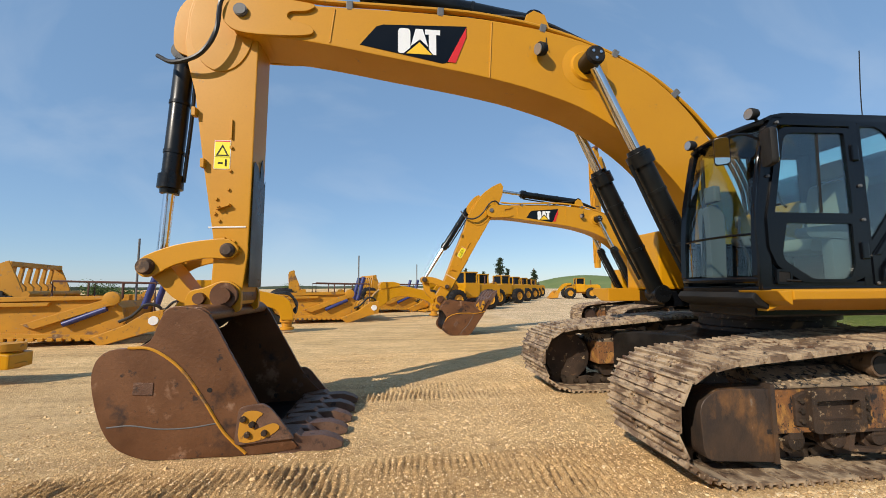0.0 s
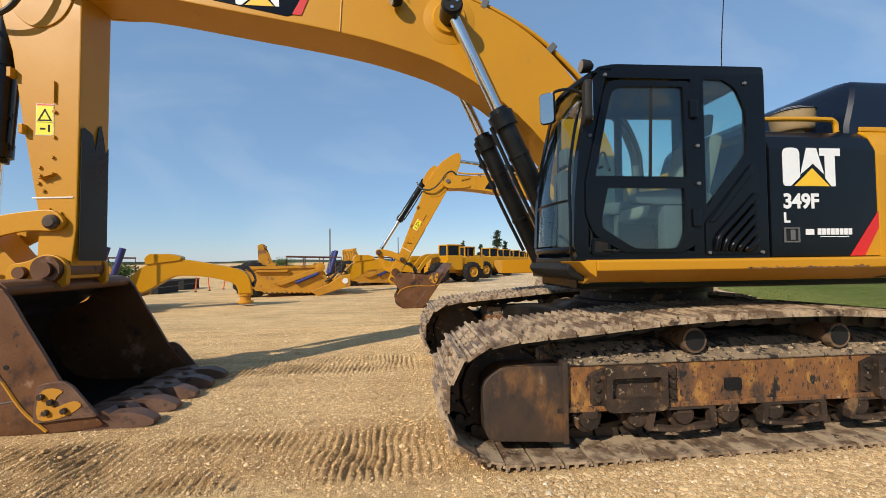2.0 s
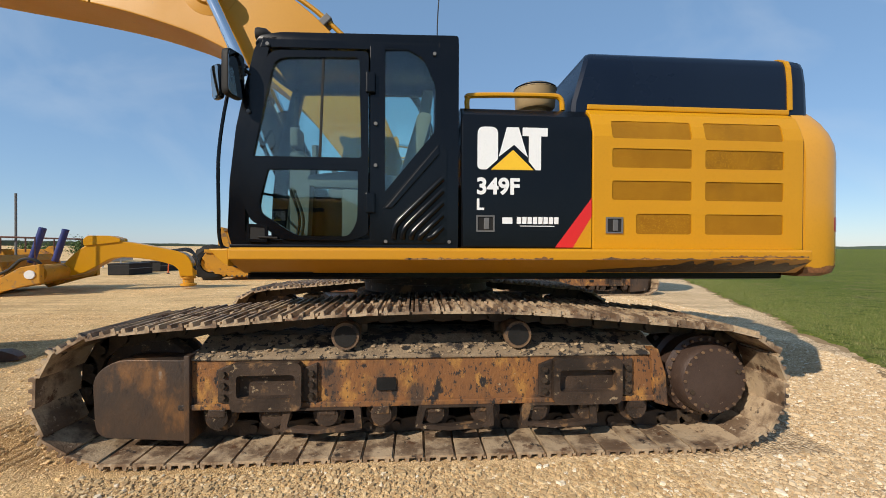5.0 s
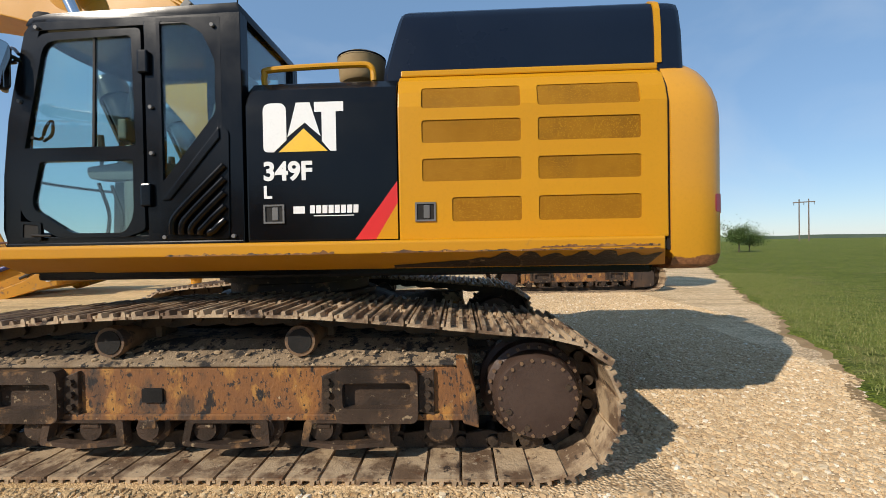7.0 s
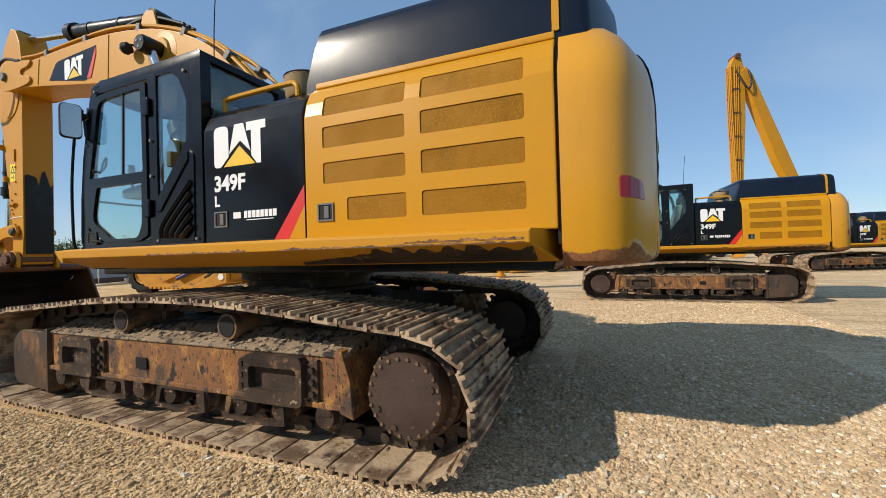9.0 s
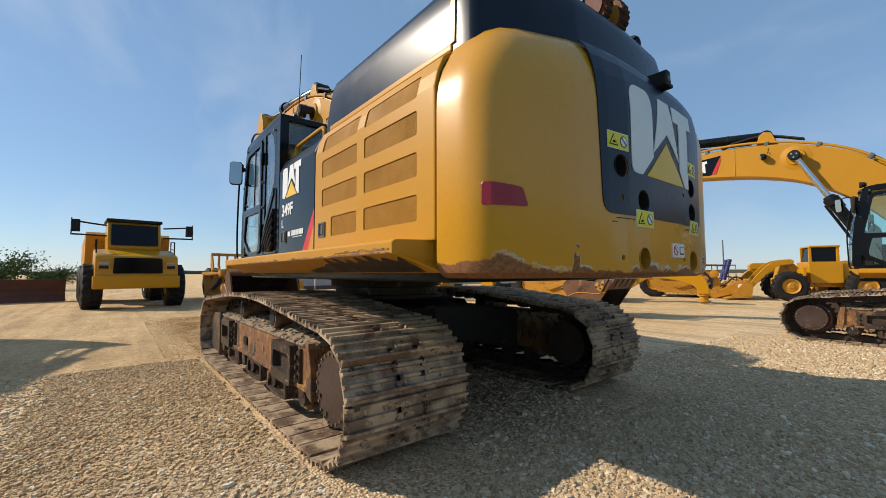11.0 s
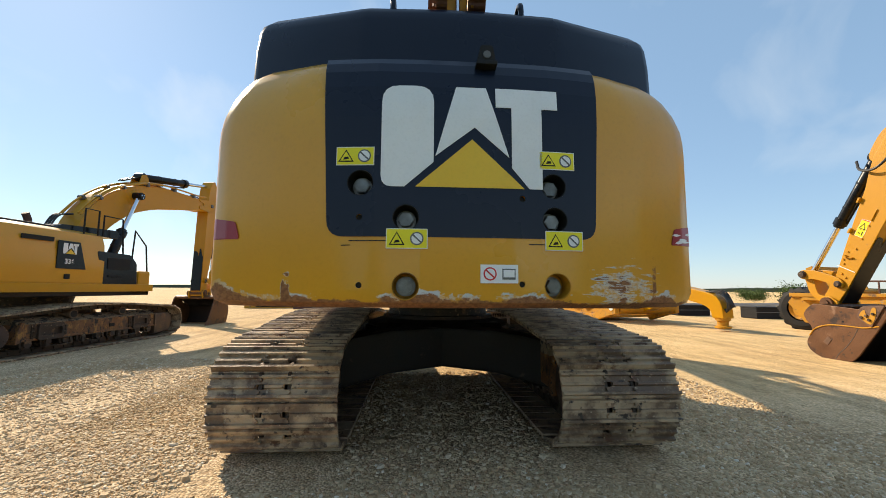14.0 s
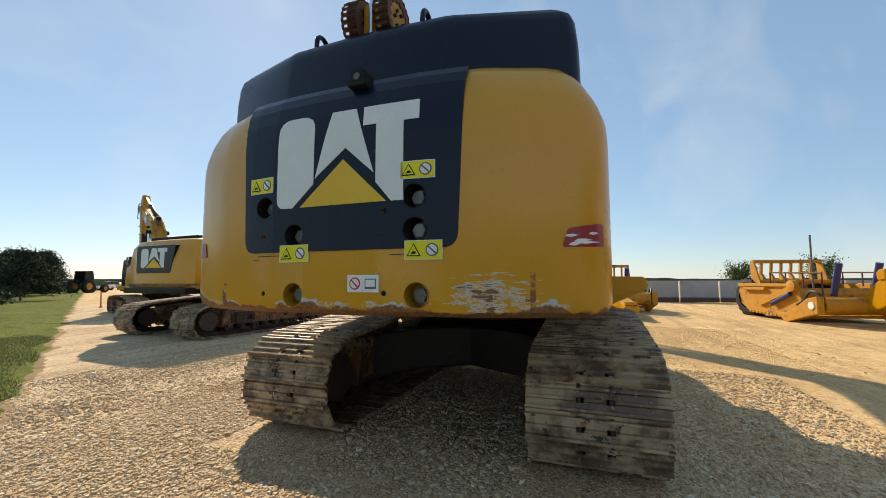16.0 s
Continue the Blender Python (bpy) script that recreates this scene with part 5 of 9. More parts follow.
def arm(ex, db=0.0, ds=0.0, dk=0.0, long=1.0):
    """Boom, stick and bucket, turned from their first pose by degrees about their pins."""
    mb = about(PIN_BOOM, db)
    ms = mb @ about(PIN_STICK, ds)
    stretched = ms @ Matrix.Translation(PIN_STICK) @ Matrix.Diagonal((1, 1, long, 1)) @ Matrix.Translation(-PIN_STICK)
    mt = ms @ Matrix.Translation((0, 0, (PIN_BUCKET.z - PIN_STICK.z) * (long - 1)))
    mk = mt @ about(PIN_BUCKET, dk)
    yc = 0.17

    def boom_mesh():
        bm = BM()
        lower = curve_points([(-6.25, 0, 4.46), (-5.67, 0, 4.41), (-4.75, 0, 4.27), (-3.72, 0, 4.11), (-3.0, 0, 3.95), (-2.28, 0, 3.69), (-1.55, 0, 3.19), (-0.95, 0, 2.50), (-0.50, 0, 1.85)], 4)
        upper_line = curve_points([(-0.12, 0, 1.98), (-0.38, 0, 2.75), (-0.74, 0, 3.47), (-1.26, 0, 4.06), (-1.86, 0, 4.44), (-2.61, 0, 4.70), (-3.63, 0, 4.85), (-4.75, 0, 4.88), (-5.91, 0, 4.87), (-6.30, 0, 4.87)], 4)
        pts = [(p.x, p.z) for p in lower] + [(-0.40, 1.62), (-0.22, 1.60), (-0.12, 1.75)] + [(p.x, p.z) for p in upper_line] + [(-6.52, 4.88), (-6.66, 4.80), (-6.70, 4.66), (-6.62, 4.53), (-6.45, 4.46)]
        prism(bm, pts, yc - 0.34, yc + 0.25, bevel=0.012)
        return bm
    boom = shared("boom", boom_mesh, YELLOW_ARM, ex, mb, "dusty yellow boom with a badge and pipes")

    def seams():
        bm = BM()
        for x0, z0, x1, z1 in ((-5.52, 4.40, -5.47, 4.86), (-3.60, 4.07, -3.56, 4.84)):
            tube(bm, [(x0, yc - 0.342, z0 + 0.02), (x1, yc - 0.342, z1 - 0.02)], 0.010, 6, 0)
        return bm
    shared("weld_seam", seams, YELLOW_ARM, boom, Matrix(), smooth=True, each=True)

    def boss():
        bm = BM()
        lathe(bm, (-2.36, yc - 0.33, 4.30), (-2.36, yc - 0.40, 4.30), [(0, 0.30), (0.012, 0.30), (0.018, 0.27), (0.03, 0.20), (0.06, 0.18)], 32)
        lathe(bm, (-2.36, yc + 0.24, 4.30), (-2.36, yc + 0.31, 4.30), [(0, 0.30), (0.012, 0.30), (0.018, 0.27), (0.03, 0.20), (0.06, 0.18)], 32)
        return bm
    shared("pin_boss", boss, YELLOW_ARM, boom, Matrix(), smooth=True, each=True)

    def tip():
        bm = BM()
        for s in (-1, 1):
            y = yc - 0.34 if s < 0 else yc + 0.25
            prism(bm, smooth_outline([(-6.72, 4.70), (-6.60, 4.90), (-6.35, 4.92), (-5.95, 4.90), (-5.70, 4.86), (-5.78, 4.78), (-5.98, 4.75), (-5.98, 4.66), (-5.75, 4.60), (-5.72, 4.50), (-5.95, 4.46), (-6.45, 4.46), (-6.66, 4.54)], 4), y, y + s * 0.035, bevel=0.006)
        return bm
    shared("tip_plate", tip, YELLOW_ARM, boom, Matrix(), smooth=False, each=True)

    def tip_pin():
        bm = BM()
        rod(bm, (-6.52, yc - 0.42, 4.72), (-6.52, yc + 0.33, 4.72), 0.075, sides=24, bevel=0.01)
        return bm
    shared("boom_pin", tip_pin, GREY, boom, Matrix(), smooth=True)

    def logo_back():
        bm = BM()
        prism(bm, [(-5.17, 4.42), (-4.98, 4.66), (-4.90, 4.69), (-3.88, 4.735), (-4.10, 4.265), (-4.18, 4.24)], yc - 0.341, yc - 0.346)
        return bm
    back = shared("badge_back", logo_back, BLACK, boom, Matrix(), "dark badge panel with a red edge")

    def logo_red():
        bm = BM()
        prism(bm, [(-4.12, 4.262), (-3.885, 4.72), (-3.885, 4.60), (-4.10, 4.262)][:3] + [(-4.02, 4.255)], yc - 0.347, yc - 0.349)
        return bm
    shared("badge_red", logo_red, DECAL_RED, back, Matrix())
    whites, tri = badge(-4.72, -4.21, 4.34, 4.66)
    for k, o in enumerate(whites):
        def shape(o=o):
            bm = BM()
            prism(bm, o, yc - 0.347, yc - 0.350)
            return bm
        shared("badge_shape", shape, WHITE, back, Matrix(), key=str(k))

    def logo_tri():
        bm = BM()
        prism(bm, tri, yc - 0.347, yc - 0.350)
        return bm
    shared("badge_triangle", logo_tri, DECAL_YELLOW, back, Matrix())

    def boom_lamp():
        bm = BM()
        lathe(bm, (-2.90, yc - 0.42, 4.46), (-3.02, yc - 0.46, 4.43), [(0, 0.03), (0.03, 0.075), (0.10, 0.085), (0.115, 0.075)], 18)
        tube(bm, [(-2.93, yc - 0.34, 4.50), (-2.92, yc - 0.40, 4.50), (-2.93, yc - 0.43, 4.47)], 0.016)
        tube(bm, [(-2.86, yc - 0.345, 4.66), (-2.87, yc - 0.36, 4.58), (-2.88, yc - 0.40, 4.52)], 0.006)
        return bm
    lamp = shared("work_lamp", boom_lamp, RUBBER, boom, Matrix(), "round black boom lamp", True)

    def boom_lens():
        bm = BM()
        rod(bm, (-3.012, yc - 0.457, 4.432), (-3.026, yc - 0.4617, 4.4285), 0.066, sides=18)
        return bm
    shared("lamp_lens", boom_lens, LAMP, lamp, Matrix(), smooth=True)

    def pipes(dy, lift):
        bm = BM()
        pts = [(-0.55, 3.42), (-0.95, 3.85), (-1.40, 4.22), (-2.0, 4.53), (-2.8, 4.79), (-3.7, 4.93), (-4.7, 4.95), (-5.6, 4.95), (-6.1, 5.0)]
        tube(bm, [(x, yc + dy, z + lift) for x, z in pts], 0.026)
        return bm
    for k, (dy, lift) in enumerate(((-0.29, 0.02), (-0.22, 0.05), (0.22, 0.05), (0.29, 0.02))):
        shared("boom_pipe", lambda dy=dy, lift=lift: pipes(dy, lift), YELLOW_ARM, boom, Matrix(), smooth=True, key=str(k))

    def clamp(x, z, a):
        bm = BM()
        block(bm, -0.04, 0.04, yc - 0.34, yc - 0.16, -0.04, 0.09, 0.01)
        block(bm, -0.04, 0.04, yc + 0.16, yc + 0.34, -0.04, 0.09, 0.01)
        bm.transform(pose(x, 0, z, 0, a, 0))
        return bm
    for k, (x, z, a) in enumerate(((-1.15, 4.0, 44), (-1.95, 4.48, 25), (-2.9, 4.76, 12), (-4.2, 4.88, 2), (-5.3, 4.88, 0))):
        shared("pipe_clamp", lambda x=x, z=z, a=a: clamp(x, z, a), GREY, boom, Matrix(), key=str(k), each=True)

    def hoses(k):
        bm = BM()
        y = yc - 0.12 + 0.08 * k
        tube(bm, [(-0.60, y, 3.45), (-0.2, y, 3.35), (0.05, y, 2.9), (0.10, y, 2.5)], 0.026)
        tube(bm, [(-2.2, y, 4.78), (-2.9, y, 5.05), (-3.5, y, 5.06), (-3.9, y, 4.98)], 0.024)
        return bm
    for k in range(3):
        shared("boom_hose", lambda k=k: hoses(k), HOSE, boom, Matrix(), smooth=True, key=str(k), each=True)

    def bracket():
        bm = BM()
        for s in (-1, 1):
            prism(bm, [(-3.15, 4.75), (-2.65, 4.65), (-2.80, 5.10), (-2.95, 5.15), (-3.05, 5.08)], yc + s * 0.13, yc + s * 0.17, bevel=0.008)
        return bm
    shared("cylinder_bracket", bracket, YELLOW_ARM, boom, Matrix(), each=True)

    # stick
    def stick_mesh():
        bm = BM()
        pts = [(-6.46, 1.36), (-6.40, 1.9), (-6.385, 3.0), (-6.37, 4.55), (-6.36, 5.0), (-6.42, 5.40), (-6.55, 5.66), (-6.70, 5.72), (-6.80, 5.62), (-6.92, 5.45), (-7.06, 5.18), (-7.16, 4.80), (-7.19, 4.40), (-7.14, 4.12), (-7.05, 3.8), (-6.93, 3.0), (-6.76, 2.0), (-6.78, 1.50), (-6.66, 1.34)]
        prism(bm, pts, yc - 0.21, yc + 0.23, bevel=0.012)
        return bm
    stick = shared("stick", stick_mesh, YELLOW_ARM, ex, stretched, "dusty yellow stick with a warning sticker")

    def wear():
        bm = BM()
        top = [(yc - 0.19 + 0.04 * k, 2.98 + 0.22 * noise.noise((k * 0.37, 2, 5)) + 0.20 * noise.noise((k * 1.3, 8, 1))) for k in range(11)]
        prism(bm, [(yc - 0.19, 1.55), (yc + 0.21, 1.55)] + top[::-1], 0.0, 0.006, "x")
        for v in bm.verts:
            v.co.x += -6.386 + 0.012 * (v.co.z - 1.55) / 1.45
        return bm
    shared("wear_patch", wear, CYLINDER, stick, Matrix(), "black worn patch")

    def round_plate():
        bm = BM()
        o = [(-6.78 + math.cos(a) * 0.36, 4.62 + math.sin(a) * 0.56) for a in (2 * math.pi * k / 40 for k in range(40))]
        prism(bm, o, yc - 0.205, yc - 0.225, bevel=0.006)
        return bm
    shared("side_plate", round_plate, YELLOW_ARM, stick, Matrix())

    def ears():
        bm = BM()
        for s in (-1, 1):
            prism(bm, smooth_outline([(-7.32, 4.80), (-7.16, 5.00), (-7.04, 4.70), (-7.08, 4.30), (-7.22, 4.28), (-7.34, 4.40)], 4), yc + s * 0.12, yc + s * 0.155, bevel=0.005)
        return bm
    shared("cylinder_ear", ears, YELLOW_ARM, stick, Matrix(), each=True)

    def tag():
        bm = BM()
        block(bm, -6.80, -6.635, yc - 0.211, yc - 0.215, 2.90, 3.215)
        return bm
    st = shared("warning_sticker", tag, STICKER, stick, Matrix(), "yellow warning sticker")

    def tag_edge():
        bm = BM()
        block(bm, -6.806, -6.629, yc - 0.2105, yc - 0.213, 2.894, 3.235)
        return bm
    shared("sticker_border", tag_edge, WHITE, st, Matrix())

    def tag_band():
        bm = BM()
        block(bm, -6.80, -6.635, yc - 0.2105, yc - 0.2145, 3.215, 3.23)
        return bm
    shared("sticker_band", tag_band, DECAL_RED, st, Matrix(), "orange warning band")

    def tag_marks():
        bm = BM()
        frame_ring(bm, [(-6.79, 3.05), (-6.645, 3.05), (-6.717, 3.185)], [(-6.765, 3.064), (-6.67, 3.064), (-6.717, 3.155)], yc - 0.2155, yc - 0.217)
        block(bm, -6.80, -6.635, yc - 0.2155, yc - 0.217, 3.035, 3.04)
        block(bm, -6.76, -6.71, yc - 0.2155, yc - 0.217, 2.955, 2.975)
        block(bm, -6.685, -6.665, yc - 0.2155, yc - 0.217, 2.93, 3.01)
        return bm
    shared("sticker_mark", tag_marks, RUBBER, st, Matrix(), each=True)

    def tabs():
        bm = BM()
        for x, z in ((-7.02, 3.55), (-6.90, 2.95)):
            block(bm, x - 0.03, x + 0.01, yc - 0.27, yc - 0.19, z - 0.05, z + 0.05, 0.004)
        block(bm, -6.63, -6.615, yc - 0.235, yc - 0.20, 3.25, 3.48, 0.003)
        prism(bm, [(-6.74, 2.42), (-6.60, 2.47), (-6.60, 2.49), (-6.74, 2.44)], yc - 0.26, yc - 0.20)
        prism(bm, [(-6.75, 2.46), (-6.70, 2.44), (-6.70, 2.46), (-6.75, 2.48)], yc - 0.28, yc - 0.20)
        for x, z in ((-6.62, 3.15), (-6.625, 2.88), (-6.635, 2.66), (-6.76, 2.55), (-6.77, 2.38), (-6.72, 2.30), (-6.66, 2.10), (-6.55, 2.06)):
            rod(bm, (x, yc - 0.205, z), (x, yc - 0.232, z), 0.018, sides=8)
        return bm
    shared("hose_tab", tabs, YELLOW_ARM, stick, Matrix(), each=True)

    def weld():
        bm = BM()
        tube(bm, [(-6.83, yc - 0.212, 2.22), (-6.43, yc - 0.212, 2.23)], 0.009, 6, 0)
        return bm
    shared("weld_seam", weld, WHITE, stick, Matrix(), key="s", each=True)

    def stick_hose():
        bm = BM()
        tube(bm, [(-7.48, yc - 0.20, 4.22), (-7.25, yc - 0.30, 4.10), (-6.95, yc - 0.36, 4.18), (-6.78, yc - 0.38, 4.45), (-6.72, yc - 0.40, 4.85), (-6.55, yc - 0.36, 5.05), (-6.2, yc - 0.3, 4.98)], 0.026)
        return bm
    shared("stick_hose", stick_hose, HOSE, stick, Matrix(), "black hydraulic hose looping over the joint", True)

    # bucket and linkage
    def side_plate(y, s):
        bm = BM()
        o = smooth_outline([(-7.455, 0.69), (-7.43, 0.88), (-7.32, 0.98), (-7.12, 1.005), (-6.98, 1.06), (-6.91, 1.24), (-6.83, 1.36), (-6.66, 1.365), (-6.48, 1.29), (-6.30, 0.98), (-6.14, 0.70), (-5.97, 0.40), (-5.80, 0.20), (-5.64, 0.06), (-5.80, 0.02), (-6.10, 0.0), (-6.50, 0.0), (-6.90, 0.0), (-7.12, 0.06), (-7.27, 0.17), (-7.38, 0.38)], 3)
        prism(bm, o, y, y + s * 0.04, bevel=0.006)
        return bm
    bk = shared("bucket", lambda: side_plate(-0.69, -1), BUCKET, ex, mk, "rust-brown digging bucket with worn teeth")
    shared("bucket_side", lambda: side_plate(0.94, 1), BUCKET, bk, Matrix())

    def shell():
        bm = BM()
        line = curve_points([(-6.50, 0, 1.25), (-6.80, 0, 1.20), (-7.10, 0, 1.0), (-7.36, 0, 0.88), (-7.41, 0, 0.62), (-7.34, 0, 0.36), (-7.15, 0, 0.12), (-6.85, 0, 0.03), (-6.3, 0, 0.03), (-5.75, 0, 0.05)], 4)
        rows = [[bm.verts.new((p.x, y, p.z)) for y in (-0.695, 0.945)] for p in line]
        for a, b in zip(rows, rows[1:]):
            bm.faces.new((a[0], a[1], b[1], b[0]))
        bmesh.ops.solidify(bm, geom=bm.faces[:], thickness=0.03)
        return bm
    shared("bucket_shell", shell, BUCKET_IN, bk, Matrix(), "near-black bucket shell", True)

    def top_bar():
        bm = BM()
        prism(bm, round_corners([(-6.92, 1.30), (-6.50, 1.22), (-6.47, 1.30), (-6.55, 1.36), (-6.85, 1.37)], 0.03, 3), -0.69, 0.94, bevel=0.008)
        return bm
    shared("bucket_lip", top_bar, BUCKET, bk, Matrix())

    def wear_strip():
        bm = BM()
        tube(bm, [(-7.16, -0.733, 1.0), (-6.95, -0.736, 0.98), (-6.70, -0.736, 0.80), (-6.48, -0.736, 0.50), (-6.30, -0.736, 0.22), (-6.10, -0.733, 0.02)], 0.014, 6, 5)
        return bm
    shared("weld_bead", wear_strip, YELLOW_OLD, bk, Matrix(), "ochre weld bead", True)

    def plaque():
        bm = BM()
        prism(bm, [(-7.10, 0.58), (-6.93, 0.57), (-6.925, 0.68), (-7.095, 0.69)], -0.73, -0.738, bevel=0.003)
        return bm
    shared("bucket_plaque", plaque, TOOTH, bk, Matrix())

    def scratch():
        bm = BM()
        tube(bm, [(-7.30, -0.7305, 0.30), (-7.10, -0.7305, 0.31), (-6.85, -0.7305, 0.27), (-6.60, -0.7305, 0.27), (-6.36, -0.7305, 0.30)], 0.006, 5, 4)
        return bm
    shared("bucket_scratch", scratch, GREY, bk, Matrix(), "pale scratch along the bucket side", True)

    def hole_disc():
        bm = BM()
        rod(bm, (-6.44, -0.728, 0.60), (-6.44, -0.7335, 0.60), 0.022, sides=16)
        return bm
    shared("bucket_hole", hole_disc, RUBBER, bk, Matrix())

    def cutter(y, s):
        bm = BM()
        prism(bm, round_corners([(-6.20, 0.10), (-5.88, 0.13), (-5.66, 0.14), (-5.88, 0.42), (-5.96, 0.47), (-6.17, 0.44)], [0.05, 0.02, 0.03, 0.04, 0.03, 0.05], 3), y, y + s * 0.03, bevel=0.008)
        return bm
    ct = shared("side_cutter", lambda: cutter(-0.73, -1), TOOTH, bk, Matrix(), "bolted side cutter with yellow paint left on it")
    shared("side_cutter", lambda: cutter(0.98, 1), TOOTH, bk, Matrix(), key="r")

    def cutter_paint():
        bm = BM()
        prism(bm, smooth_outline([(-6.15, 0.14), (-5.95, 0.15), (-5.80, 0.24), (-5.86, 0.29), (-6.02, 0.24), (-6.0, 0.33), (-5.95, 0.38), (-6.05, 0.41), (-6.14, 0.36)], 3), -0.76, -0.766, bevel=0.002)
        return bm
    shared("cutter_paint", cutter_paint, YELLOW_OLD, ct, Matrix())

    def cutter_bolts():
        bm = BM()
        for x, z in ((-6.08, 0.20), (-6.12, 0.34), (-5.93, 0.21), (-6.04, 0.29)):
            rod(bm, (x, -0.75, z), (x, -0.795, z), 0.028, sides=8, bevel=0.004)
        return bm
    shared("cutter_bolt", cutter_bolts, FRAME_DARK, ct, Matrix(), each=True)

    def far_bolts():
        bm = BM()
        for x, z in ((-6.08, 0.30), (-6.0, 0.24), (-5.95, 0.36)):
            rod(bm, (x, 0.945, z), (x, 0.93, z), 0.03, sides=14)
        return bm
    shared("cutter_bolt", far_bolts, TOOTH, bk, Matrix(), key="r", each=True)

    def tooth(y):
        bm = BM()
        rows = []
        for x, z0, z1, w in ((-5.95, 0.01, 0.13, 0.085), (-5.74, -0.005, 0.165, 0.105), (-5.66, 0.0, 0.17, 0.10), (-5.62, 0.005, 0.135, 0.078), (-5.42, 0.0, 0.14, 0.085), (-5.30, 0.01, 0.10, 0.075), (-5.24, 0.02, 0.06, 0.06)):
            rows.append([(x, y - w, z0), (x, y + w, z0), (x, y + w * 0.85, z1), (x, y - w * 0.85, z1)])
        loft(bm, rows)
        soften(bm, bm.faces[:], 0.012)
        return bm
    for k in range(5):
        y = -0.62 + k * 0.375
        shared("bucket_tooth", lambda y=y: tooth(y), TOOTH, bk, Matrix(), "worn pointed bucket tooth", True, str(k))

    def edge():
        bm = BM()
        prism(bm, [(-6.0, 0.012), (-5.66, 0.03), (-5.60, 0.06), (-5.66, 0.09), (-6.0, 0.07)], -0.69, 0.94, bevel=0.006)
        for k in range(4):
            y = -0.43 + k * 0.375
            prism(bm, [(-5.95, 0.05), (-5.56, 0.04), (-5.52, 0.08), (-5.60, 0.15), (-5.90, 0.15)], y - 0.07, y + 0.07, bevel=0.015)
        return bm
    shared("cutting_edge", edge, TOOTH, bk, Matrix())

    def brackets():
        bm = BM()
        for y in (yc - 0.30, yc + 0.26):
            prism(bm, smooth_outline([(-6.98, 1.33), (-6.96, 1.50), (-6.80, 1.55), (-6.60, 1.62), (-6.44, 1.54), (-6.42, 1.38), (-6.46, 1.28), (-6.73, 1.26)], 4), y, y + 0.055, bevel=0.008)
        return bm
    shared("bucket_bracket", brackets, YELLOW_ARM, bk, Matrix(), "yellow bucket bracket", each=True)

    def pins():
        bm = BM()
        lathe(bm, (-6.58, yc - 0.40, 1.46), (-6.58, yc + 0.36, 1.46), [(0, 0.04), (0, 0.085), (0.04, 0.085), (0.04, 0.14), (0.10, 0.14), (0.66, 0.14), (0.72, 0.14), (0.72, 0.085), (0.76, 0.085)], 24)
        lathe(bm, (-6.84, yc - 0.35, 1.43), (-6.84, yc + 0.33, 1.43), [(0, 0.06), (0.04, 0.065), (0.66, 0.065), (0.68, 0.05)], 20)
        return bm
    shared("bucket_pin", pins, BUCKET, bk, Matrix(), smooth=True, each=True)

    def linkage():
        bm = BM()
        for y in (yc - 0.27, yc + 0.23):
            prism(bm, smooth_outline([(-7.54, 1.78), (-7.44, 1.90), (-7.13, 2.02), (-6.78, 2.08), (-6.58, 2.08), (-6.48, 1.97), (-6.56, 1.87), (-6.83, 1.87), (-7.13, 1.80), (-7.33, 1.69), (-7.46, 1.67)], 3), y, y + 0.05, bevel=0.008)
        prism(bm, smooth_outline([(-7.54, 1.80), (-7.38, 1.92), (-7.24, 1.80), (-6.98, 1.50), (-6.78, 1.50), (-6.74, 1.36), (-6.93, 1.34), (-7.16, 1.42), (-7.36, 1.62)], 4), yc - 0.17, yc + 0.17, bevel=0.01)
        return bm
    lk = shared("bucket_linkage", linkage, YELLOW_ARM, ex, mt, "yellow curved bucket linkage", each=True)

    def link_pins():
        bm = BM()
        lathe(bm, (-6.59, yc - 0.32, 1.96), (-6.59, yc + 0.32, 1.96), [(0, 0.05), (0.02, 0.075), (0.05, 0.08), (0.59, 0.08), (0.62, 0.075), (0.64, 0.05)], 22)
        lathe(bm, (-7.42, yc - 0.34, 1.78), (-7.42, yc + 0.34, 1.78), [(0, 0.07), (0.02, 0.085), (0.06, 0.09), (0.62, 0.09), (0.66, 0.085), (0.68, 0.07)], 22)
        return bm
    shared("link_pin", link_pins, FRAME_DARK, lk, Matrix(), smooth=True, each=True)
    # rams
    for s in (-1, 1):
        side = -0.50 if s < 0 else 0.42
        top = mb @ Vector((-2.36, yc + side, 4.30))
        ram(ex, (-1.02, yc + side, 1.42), top, 0.115, 0.062, 1.95)
        bm = BM()
        lathe(bm, top + Vector((0, s * 0.03, 0)), top + Vector((0, s * 0.15, 0)), [(0, 0.115), (0.09, 0.115), (0.12, 0.10)], 22)
        head = part("ram_head", bm, RUBBER, ex, smooth=True)
        for k in range(3):
            a = 2 * math.pi * (k + 0.2) / 3
            bm = BM()
            c = top + Vector((math.cos(a) * 0.055, s * 0.145, math.sin(a) * 0.055))
            rod(bm, c, c + Vector((0, s * 0.012, 0)), 0.02, sides=6)
            part("bolt", bm, CHROME, head)
    ram(ex, mb @ Vector((-2.92, yc, 5.06)), ms @ Vector((-6.68, yc, 5.60)), 0.125, 0.065, 2.35)
    ram(ex, stretched @ Vector((-7.28, yc, 4.36)), mt @ Vector((-7.42, yc, 1.78)), 0.105, 0.06, 1.72)


